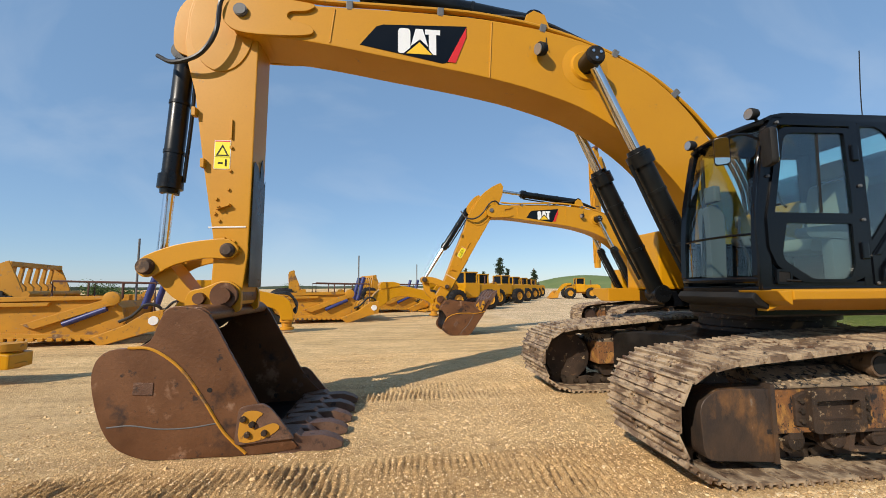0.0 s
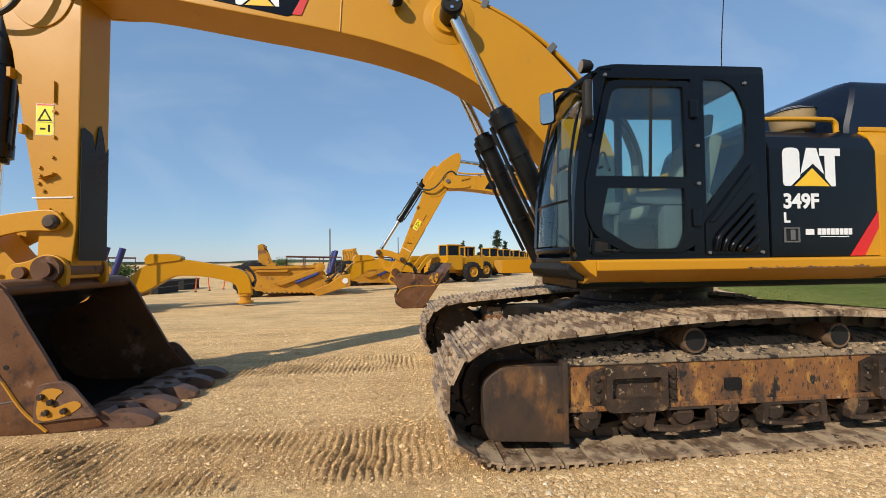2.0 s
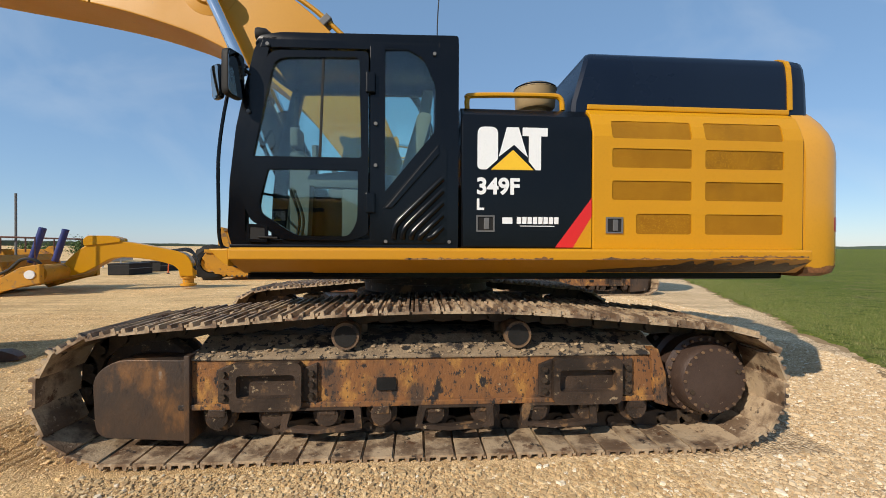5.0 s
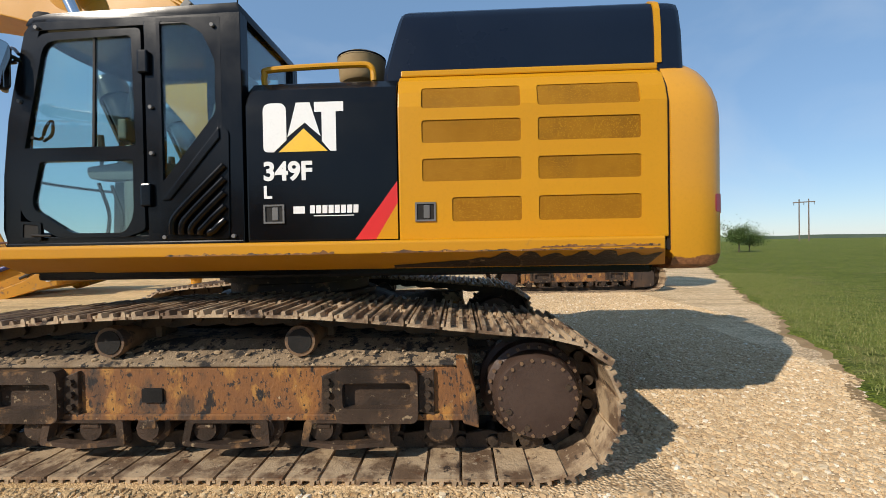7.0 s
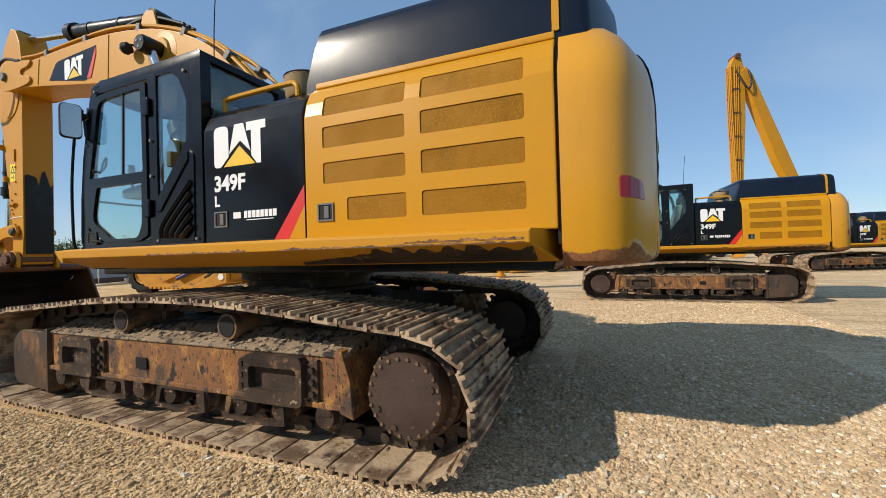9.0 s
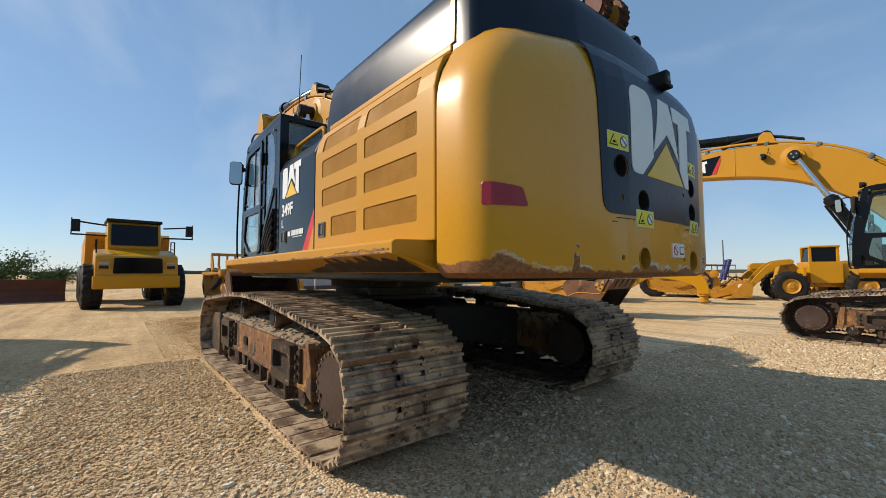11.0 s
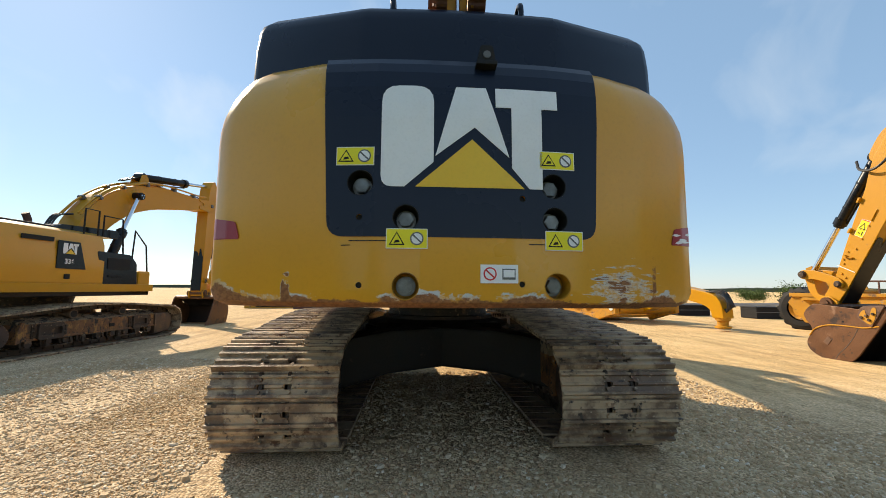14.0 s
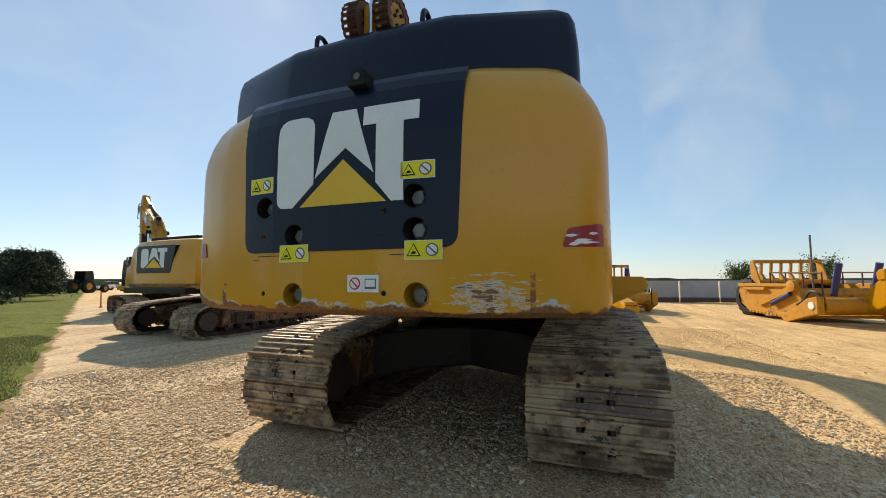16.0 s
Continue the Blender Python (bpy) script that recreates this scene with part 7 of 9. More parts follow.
def scraper(m, label, arch=True):
    """A pull-type scraper: forward is +x, its gooseneck arches to the hitch."""
    sc = thing("scraper", label, "scraper", "pull scrapers", m)
    for s in (-1, 1):
        y = s * 1.45
        bm = BM()
        prism(bm, [(-3.6, 0.30), (-0.75, 0.12), (-0.55, 0.42), (-0.75, 1.05), (-1.2, 1.35), (-3.9, 1.30), (-4.1, 1.0)], y - 0.04, y + 0.04, bevel=0.01)
        wall_part = part("bowl_side", bm, YELLOW_OLD, sc, "weathered yellow bowl side")
        bm = BM()
        prism(bm, [(-2.9, 0.62), (-2.6, 0.50), (-1.0, 1.08), (-1.15, 1.25)], y + s * 0.04, y + s * 0.14, bevel=0.01)
        prism(bm, [(-4.0, 1.22), (-1.0, 1.26), (-1.0, 1.36), (-4.0, 1.36)], y + s * 0.03, y + s * 0.12, bevel=0.01)
        prism(bm, [(-3.4, 0.28), (-0.6, 0.12), (-0.55, 0.24), (-3.4, 0.42)], y + s * 0.03, y + s * 0.13, bevel=0.01)
        part("side_brace", bm, YELLOW_OLD, wall_part, each=True)
        bm = BM()
        lathe(bm, (-0.95, y + s * 0.02, 1.28), (-0.95, y + s * 0.20, 1.28), [(0, 0.20), (0.16, 0.20), (0.18, 0.12)], 20)
        part("pivot_boss", bm, YELLOW_OLD, wall_part, smooth=True)
        bm = BM()
        rod(bm, (-2.0, y + s * 0.12, 0.60), (-1.05, y + s * 0.12, 1.0), 0.075, sides=14)
        part("side_cylinder", bm, BLUE_PAINT, wall_part, "dark blue hydraulic cylinder", smooth=True)
        bm = BM()
        tube(bm, [(-0.75, y + s * 0.12, 0.62), (-0.45, y + s * 0.14, 0.78), (-0.15, y + s * 0.14, 1.08), (0.15, y + s * 0.12, 1.05), (0.3, y + s * 0.05, 0.85)], 0.045)
        part("scraper_hose", bm, HOSE, sc, smooth=True)
        # draft arm down to the cutting edge
        bm = BM()
        prism(bm, [(0.35, 0.95), (0.35, 0.38), (-0.05, 0.30), (-1.1, -0.02), (-1.35, 0.22), (-0.6, 0.52), (-0.1, 0.86)], y + s * 0.10, y + s * 0.32, bevel=0.02)
        a = part("draft_arm", bm, YELLOW_OLD, sc, "yellow draft arm")
        bm = BM()
        rod(bm, (0.12, y + s * 0.25, 0.64), (0.12, y + s * 0.345, 0.64), 0.13, sides=24, bevel=0.01)
        part("arm_hub", bm, WHITE, a, "round pale hub cover")
        tyre(None, -3.75, s * 1.12, 0.78, 0.80, 0.62, sc)
        bm = BM()
        rod(bm, (-0.45, s * 0.62, 0.95), (-0.15, s * 0.62, 2.05), 0.10, sides=14)
        part("lift_cylinder", bm, BLUE_PAINT, sc, "dark blue lift cylinder", smooth=True)
    bm = BM()
    rod(bm, (0.12, -1.5, 0.64), (0.12, 1.5, 0.64), 0.27, sides=24)
    part("cross_tube", bm, YELLOW_OLD, sc, "thick yellow cross tube", smooth=True)
    # bowl floor, front apron and rear blade with open slats
    bm = BM()
    prism(bm, [(-3.6, 0.30), (-0.9, 0.14), (-0.9, 0.20), (-3.4, 0.42), (-3.7, 1.25), (-3.8, 1.25)], -1.42, 1.42, bevel=0.01)
    prism(bm, [(-1.15, 0.25), (-0.85, 0.5), (-0.8, 1.0), (-0.95, 1.2), (-1.05, 0.95), (-1.1, 0.55)], -1.42, 1.42, bevel=0.01)
    part("bowl_floor", bm, YELLOW_OLD, sc)
    for s in (-1, 1):
        bm = BM()
        prism(bm, [(-3.5, 1.30), (-2.95, 1.30), (-3.12, 1.75), (-3.36, 2.34), (-3.55, 2.26)], s * 1.28 - 0.03, s * 1.28 + 0.03, bevel=0.01)
        part("blade_cheek", bm, YELLOW_OLD, sc)
    bm = BM()
    block(bm, -3.45, -3.30, -1.3, 1.3, 2.18, 2.32, 0.01)
    block(bm, -3.55, -3.40, -1.3, 1.3, 1.28, 1.52, 0.01)
    blade = part("ejector_blade", bm, YELLOW_OLD, sc, "rusty yellow ejector blade with open slats")
    for k in range(6):
        y = -0.95 + k * 0.38
        bm = BM()
        prism(bm, [(-3.50, 1.45), (-3.30, 1.45), (-3.30, 1.62), (-3.42, 1.75), (-3.36, 2.22), (-3.44, 2.22), (-3.52, 1.75)], y - 0.045, y + 0.045, bevel=0.008)
        part("blade_slat", bm, YELLOW_OLD, blade)
    bm = BM()
    rod(bm, (-2.9, -1.42, 1.42), (-2.9, 1.42, 1.42), 0.09, sides=14)
    part("bowl_tie", bm, YELLOW_OLD, sc, "yellow cross tube over the bowl", smooth=True)
    bm = BM()
    prism(bm, [(-3.62, 1.10), (-2.35, 1.10), (-2.30, 1.20), (-3.55, 1.20)], -1.62, -1.46, bevel=0.01)
    part("side_step", bm, YELLOW_OLD, sc)
    for k in range(12):
        bm = BM()
        block(bm, -3.3 + k * 0.2, -3.18 + k * 0.2, -1.60, -1.50, 0.20 - 0.008 * k, 0.29 - 0.008 * k, 0.01)
        part("edge_segment", bm, YELLOW_OLD, sc)
    # gooseneck
    bm = BM()
    lower = curve_points([(0.2, 0, 0.45), (0.75, 0, 0.60), (1.15, 0, 0.85), (1.6, 0, 1.08), (2.4, 0, 1.05), (3.1, 0, 0.88), (3.40, 0, 0.70), (3.48, 0, 0.42)], 4)
    upper_line = curve_points([(3.90, 0, 0.42), (3.84, 0, 0.90), (3.58, 0, 1.24), (2.8, 0, 1.45), (1.8, 0, 1.64), (1.1, 0, 1.64), (0.6, 0, 1.36), (0.2, 0, 0.90)], 4)
    if arch:
        prism(bm, [(p.x, p.z) for p in lower] + [(p.x, p.z) for p in upper_line], -0.26, 0.26, bevel=0.03)
    else:
        prism(bm, [(0.2, 0.42), (1.0, 0.36), (3.0, 0.30), (3.45, 0.26), (3.9, 0.26), (3.9, 0.50), (3.4, 0.58), (1.6, 0.78), (0.7, 0.90), (0.2, 0.90)], -0.26, 0.26, bevel=0.03)
    neck = part("gooseneck", bm, YELLOW, sc, "clean yellow gooseneck arching to the hitch" if arch else "low yellow drawbar")
    bm = BM()
    lathe(bm, (3.68, 0, 0.46 if arch else 0.66), (3.68, 0, 0.05 if arch else 0.25), [(0, 0.24), (0.12, 0.24), (0.14, 0.18), (0.30, 0.17), (0.32, 0.26), (0.38, 0.26), (0.41, 0.2)], 20)
    part("hitch", bm, YELLOW_OLD, neck, smooth=True)
    if not arch:
        return sc
    bm = BM()
    for k in range(6):
        y = -0.14 + 0.055 * k
        tube(bm, [(3.2, y, 1.36), (3.72, y, 1.30 + 0.04 * (k % 3)), (4.0, y * 1.3, 1.05 - 0.04 * k), (3.98, y * 1.3, 0.66 + 0.04 * k), (3.88, y, 0.75)], 0.024)
    part("hitch_hose", bm, HOSE, neck, "bundle of black hoses hanging at the hitch", smooth=True, each=True)
    bm = BM()
    prism(bm, round_corners([(0.75, 1.48), (1.75, 1.62), (1.75, 1.74), (1.45, 1.83), (0.85, 1.83), (0.72, 1.70)], 0.05, 3), -0.30, 0.30, bevel=0.03)
    part("valve_cover", bm, YELLOW, neck)
    for y in (-1.3, 1.3):
        bm = BM()
        tube(bm, [(-2.4, y, 1.32), (-2.4, y, 1.78), (0.0, y, 1.72), (0.0, y, 0.9)], 0.03, 6, 0)
        rail_part = part("hand_rail", bm, RUST_DARK, sc, "rusty brown hand rail")
        for x in (-1.6, -0.8):
            bm = BM()
            rod(bm, (x, y, 1.25), (x, y, 1.75), 0.025, sides=6)
            part("rail_upright", bm, RUST_DARK, rail_part)
    bm = BM()
    rod(bm, (-0.5, -1.2, 1.2), (-0.5, -1.2, 3.05), 0.03, sides=10)
    part("marker_post", bm, GREY, sc, "thin grey upright post")
    return sc


base = scraper(pose(-12.81, 10.5, -0.13, 0, 0, 14.5) @ Matrix.Scale(1.08, 4), "weathered yellow pull scraper with a slatted blade and gooseneck")
for x, y, z, a in ((-6.6, 18.9, -0.28, 15), (-3.2, 27.5, -0.28, 22)):
    copy_thing(base, pose(x, y, z, 0, 0, a) @ Matrix.Scale(1.08, 4))

scraper(pose(-14.8, 2.37, 0, 0, 0, 6), "weathered yellow pull scraper with a low drawbar", False)




def rear_machine(m, label, pose_of_arm):
    """A smaller excavator seen from behind, with a rounded yellow body."""
    ex = thing("excavator", label, "excavator", "excavators in the yard", m)
    for child in excavator.children:
        if child.name.startswith("track_frame"):
            o = copy_thing(child, child.matrix_basis.copy())
            o.parent = ex
            o.matrix_local = Matrix.Diagonal((1.10, 1.0, 1.0, 1.0))
    bm = BM()
    lathe(bm, (0, 0, 0.92), (0, 0, 1.30), [(0, 0.78), (0.10, 0.78), (0.11, 0.70), (0.38, 0.76)], 32)
    prism(bm, [(-0.95, 0.55), (0.95, 0.55), (0.80, 0.95), (-0.80, 0.95)], -0.75, 0.70, bevel=0.03)
    part("car_body", bm, FRAME_DARK, ex, each=True)
    bm = BM()
    rings = []
    plan = [(-0.2, 1.50), (1.6, 1.52), (2.38, 1.53), (2.68, 1.50), (2.81, 1.34), (2.88, 0.8), (2.89, 0.0), (2.88, -0.8), (2.81, -1.34), (2.68, -1.50), (2.38, -1.53), (1.6, -1.52), (-0.2, -1.50)]
    for z, f in ((1.38, 0.97), (1.46, 1.0), (2.15, 1.0), (2.55, 0.98), (2.78, 0.93), (2.86, 0.82)):
        rings.append([(x * (1 if x < 0 else f), y * f, z) for x, y in plan])
    loft(bm, rings)
    part("body_shell", bm, YELLOW_CW, ex, "rounded yellow engine body and counterweight", smooth=True)
    bm = BM()
    prism(bm, round_corners([(-0.86, 1.83), (0.72, 1.83), (0.94, 2.62), (-0.88, 2.62)], 0.06, 4), 2.68, 2.895, "x", 0.01)
    back = part("rear_panel", bm, BLACK, ex, "dark rear panel with the maker's badge")
    whites, tri = badge(-0.66, 0.56, 1.98, 2.54)
    for o in whites:
        decal("badge_shape", o, 2.892, WHITE, back, "x", 0.004)
    decal("badge_triangle", tri, 2.892, DECAL_YELLOW, back, "x", 0.004)
    bm = BM()
    for o, lo in ((plan, 1.33),):
        rows = [[bm.verts.new((x * f, y * f, z)) for x, y in o] for z, f in ((1.385, 0.94), (1.47, 1.004), (1.53 , 1.004))]
        for a, b in zip(rows, rows[1:]):
            for k in range(len(o) - 1):
                bm.faces.new((a[k], a[k + 1], b[k + 1], b[k]))
    bmesh.ops.solidify(bm, geom=bm.faces[:], thickness=0.012)
    part("scuffed_edge", bm, SCRAPE, ex, "scraped rusty lower edge")
    bm = BM()
    tube(bm, [(0.9, 0.55, 2.8), (0.9, 0.55, 3.02), (0.98, 0.55, 3.2)], 0.075, 14)
    part("exhaust", bm, RUST_DARK, ex, "rusty exhaust pipe", smooth=True)
    bm = BM()
    prism(bm, round_corners([(-1.0, 2.82), (0.9, 2.82), (0.75, 2.98), (-0.9, 3.04)], 0.05, 3), -0.2, 1.2, bevel=0.03)
    part("top_cover", bm, BLACK, ex, "black hood cover")
    # right side: dark badge, vent, deck rail, black box, hand rails
    bm = BM()
    prism(bm, [(0.35, 1.90), (1.10, 1.90), (1.10, 2.55), (0.55, 2.55)], 1.515, 1.535, bevel=0.004)
    side = part("side_badge", bm, BLACK, ex, "dark side badge")
    whites, tri = badge(0.98, 0.60, 2.25, 2.50)
    for o in whites:
        decal("badge_shape", o, 1.543, WHITE, side)
    decal("badge_triangle", tri, 1.543, DECAL_YELLOW, side)
    lettering("336", 0.16, WHITE, side, pose(0.92, 1.542, 2.02, 90, 0, 180), label="white model number")
    bm = BM()
    block(bm, 1.2, 1.9, 1.51, 1.53, 2.50, 2.60)
    block(bm, 0.75, 0.88, 1.51, 1.54, 1.66, 1.78, 0.01)
    part("side_vent", bm, RUBBER, ex, each=True)
    for s in (-1, 1):
        bm = BM()
        block(bm, -1.9, 2.3, s * 1.52 - 0.05, s * 1.52 + 0.05, 1.36, 1.56, 0.01)
        part("side_rail", bm, YELLOW, ex, "yellow side rail")
    bm = BM()
    block(bm, -1.9, 2.9, -1.45, 1.45, 1.25, 1.42, 0.02)
    part("deck", bm, BLACK, ex)
    bm = BM()
    prism(bm, round_corners([(-1.35, 1.50), (-0.15, 1.50), (0.02, 2.40), (-1.05, 2.38), (-1.3, 2.15)], 0.06, 3), 0.62, 1.5, bevel=0.03)
    box = part("tool_box", bm, BLACK, ex, "black plastic tank cover")
    bm = BM()
    block(bm, -1.05, -0.30, 1.495, 1.515, 1.95, 2.25, 0.006)
    block(bm, -0.75, -0.35, 1.50, 1.52, 1.74, 1.79)
    part("cover_recess", bm, RUBBER, box, each=True)
    bm = BM()
    block(bm, -1.85, -1.40, 0.7, 1.5, 1.5, 1.95, 0.06)
    part("step_box", bm, YELLOW, ex)
    bm = BM()
    prism(bm, round_corners([(-1.6, 1.5), (0.1, 1.5), (0.1, 3.1), (-1.35, 3.1), (-1.7, 2.3)], 0.1, 3), -1.45, -0.55, bevel=0.04)
    part("cab_shell", bm, BLACK, ex, "black cab")
    for pts in ([(-0.2, 1.40, 2.80), (-0.2, 1.40, 3.35), (-0.8, 1.40, 3.35), (-0.9, 1.40, 2.35)], [(0.3, 1.35, 2.80), (0.3, 1.35, 3.45), (-0.1, 1.35, 3.45), (-0.1, 1.35, 2.80)], [(-1.2, 1.42, 2.3), (-1.25, 1.42, 3.1), (-1.7, 1.42, 2.7), (-1.85, 1.42, 1.6)]):
        bm = BM()
        tube(bm, pts, 0.022, 8, 0)
        part("hand_rail", bm, RUBBER, ex, "black hand rail")
    bm = BM()
    block(bm, -0.2, 2.4, -1.1, 1.1, 2.84, 2.93, 0.03)
    part("top_grille", bm, RUBBER, ex)
    arm(ex, *pose_of_arm)
    return ex


third = rear_machine(Matrix.Translation((-4.12, -9.18, 0)) @ Matrix.Rotation(radians(-4.4), 4, "Z") @ Matrix.Scale(0.92, 4), "yellow excavator with rounded body and black tank cover", (1.6, -4.4, 6.9, 1.12))
fourth = rear_machine(Matrix.Translation((-7.5, -18.1, 0)) @ Matrix.Rotation(radians(68), 4, "Z") @ Matrix.Scale(0.80, 4), "yellow excavator with its boom raised, parked along the lawn", (22, -24, -30))


def long_reach(m):
    ex = copy_thing(excavator, m)
    tagged(ex, "yellow long-reach excavator with its slim boom raised high")
    for child in list(ex.children):
        if child.name.split(".")[0] in ("boom", "stick", "bucket", "bucket_linkage", "cylinder_barrel", "ram_head"):
            for o in [*child.children_recursive, child]:
                bpy.data.objects.remove(o)
    bm = BM()
    prism(bm, [(-0.6, 1.8), (-0.1, 1.8), (-3.9, 11.6), (-4.25, 12.1), (-4.55, 11.8), (-2.7, 6.5)], -0.12, 0.45, bevel=0.02)
    b = part("boom", bm, YELLOW_ARM, ex, "slim yellow long-reach boom")
    bm = BM()
    prism(bm, [(-4.30, 11.9), (-4.50, 12.7), (-4.85, 12.8), (-5.10, 12.2), (-5.05, 9.0), (-4.95, 3.2), (-4.70, 3.2), (-4.35, 9.0)], -0.05, 0.38, bevel=0.02)
    s = part("stick", bm, YELLOW_ARM, ex, "slim yellow long-reach stick")
    for y in (-0.09, 0.05, 0.2, 0.34):
        bm = BM()
        tube(bm, [(-5.12, y, 12.2), (-5.12, y, 9.5), (-5.03, y, 6.5), (-5.0, y, 3.6)], 0.03, 6, 3)
        part("stick_pipe", bm, YELLOW_OLD, s, smooth=True)
    for y, x in ((-0.085, -4.95), (-0.085, -4.85), (-0.085, -4.75)):
        bm = BM()
        tube(bm, [(x + 0.05, y, 12.2), (x, y, 9.5), (x - 0.02, y, 6.5), (x - 0.02, y, 3.8)], 0.03, 6, 3)
        part("stick_pipe", bm, YELLOW_OLD, s, smooth=True)
    for z in (10.8, 9.4, 8.0, 6.6, 5.2):
        bm = BM()
        block(bm, -5.04, -4.68, -0.12, -0.05, z - 0.05, z + 0.05, 0.01)
        part("pipe_clamp", bm, RUST_DARK, s)
    bm = BM()
    tube(bm, [(-4.85, -0.1, 11.9), (-4.6, -0.3, 11.1), (-4.3, -0.35, 10.7), (-4.1, -0.25, 11.2), (-4.15, -0.12, 11.9)], 0.05)
    part("boom_hose", bm, HOSE, b, smooth=True)
    bm = BM()
    rod(bm, (-4.72, -0.2, 12.75), (-4.72, 0.53, 12.75), 0.16, sides=16, bevel=0.02)
    part("boom_pin", bm, RUST_DARK, s, smooth=True)
    bm = BM()
    tube(bm, [(-5.0, 0.1, 11.0), (-4.5, 0.1, 10.6), (-4.2, 0.1, 11.2), (-4.0, 0.1, 11.8)], 0.05)
    part("boom_hose", bm, HOSE, b, smooth=True)
    return ex


long_reach(pose(15.8, 26.6, -0.3, 0, 0, 18) @ Matrix.Scale(1.02, 4))


def haul_truck(m, label):
    """An articulated dump truck; its front looks to +x."""
    t = thing("dump_truck", label, "truck", "", m)
    bm = BM()
    prism(bm, round_corners([(0.0, 0.95), (1.75, 0.85), (1.85, 1.2), (1.75, 1.95), (0.4, 2.25), (0.0, 2.2)], 0.12, 4), -1.25, 1.25, bevel=0.08)
    part("truck_hood", bm, YELLOW, t, "yellow truck bonnet", smooth=True)
    bm = BM()
    prism(bm, round_corners([(-0.75, 1.30), (0.75, 1.30), (0.72, 1.88), (-0.72, 1.88)], 0.06, 3), 1.72, 1.86, "x", 0.02)
    part("grille", bm, BLACK, t, "black radiator grille")
    bm = BM()
    block(bm, 1.5, 2.0, -1.3, 1.3, 0.75, 1.22, 0.06)
    part("bumper", bm, YELLOW, t)
    for s in (-1, 1):
        bm = BM()
        block(bm, 1.6, 1.86, s * 1.0 - 0.17, s * 1.0 + 0.17, 1.45, 1.75, 0.03)
        h = part("headlamp_box", bm, YELLOW, t)
        bm = BM()
        block(bm, 1.855, 1.87, s * 1.0 - 0.13, s * 1.0 + 0.13, 1.62, 1.72, 0.004)
        part("headlamp", bm, LAMP, h)
        bm = BM()
        block(bm, 1.855, 1.868, s * 1.0 - 0.13, s * 1.0 + 0.13, 1.48, 1.59, 0.004)
        part("headlamp_mesh", bm, RUBBER, h)
        tyre(None, 0.75, s * 1.28, 0.82, 0.85, 0.62, t)
        tyre(None, -3.6, s * 1.28, 0.82, 0.85, 0.62, t)
        tyre(None, -5.4, s * 1.28, 0.82, 0.85, 0.62, t)
        bm = BM()
        tube(bm, [(0.5, s * 0.9, 3.15), (0.7, s * 1.5, 3.2), (0.75, s * 1.85, 3.25)], 0.03)
        tube(bm, [(0.5, s * 0.9, 2.75), (0.7, s * 1.5, 2.75), (0.75, s * 1.9, 2.75)], 0.03)
        tube(bm, [(0.75, s * 1.9, 2.72), (0.75, s * 1.9, 3.35)], 0.02, smooth_steps=0)
        block(bm, 0.62, 0.80, s * 1.78 - 0.12, s * 1.78 + 0.12, 2.85, 3.3, 0.03)
        part("mirror", bm, RUBBER, t)
        bm = BM()
        tube(bm, [(1.2, s * 1.2, 1.9), (1.2, s * 1.2, 2.55), (0.4, s * 1.2, 2.6), (0.4, s * 1.2, 2.0)], 0.025, 8, 0)
        tube(bm, [(1.2, s * 1.2, 2.25), (0.4, s * 1.2, 2.3)], 0.02, 8, 0)
        part("hand_rail", bm, RUBBER, t)
    bm = BM()
    prism(bm, round_corners([(-1.3, 1.6), (0.35, 2.1), (0.45, 2.3), (0.15, 3.35), (-1.2, 3.35)], 0.1, 3), -0.85, 0.85, bevel=0.05)
    c = part("truck_cab", bm, YELLOW, t, "yellow truck cab")
    bm = BM()
    prism(bm, [(0.46, 2.42), (0.475, 2.42), (0.24, 3.25), (0.225, 3.25)], -0.75, 0.75)
    part("windscreen", bm, BLACK, c, "dark windscreen")
    bm = BM()
    block(bm, -1.3, 0.3, -0.9, 0.9, 3.35, 3.47, 0.04)
    part("cab_roof", bm, RUBBER, c)
    bm = BM()
    prism(bm, [(-6.6, 1.9), (-5.6, 1.35), (-1.9, 1.35), (-1.5, 2.9), (-1.75, 3.05), (-6.9, 2.7)], -1.45, 1.45, bevel=0.04)
    part("dump_body", bm, YELLOW_OLD, t, "worn yellow dump body")
    bm = BM()
    block(bm, -5.8, 0.5, -0.5, 0.5, 0.85, 1.3, 0.04)
    part("truck_chassis", bm, FRAME_DARK, t)
    return t


haul_truck(pose(-15.7, -2.45, 0, 0, 0, 4), "yellow articulated dump truck with a black grille on gravel")


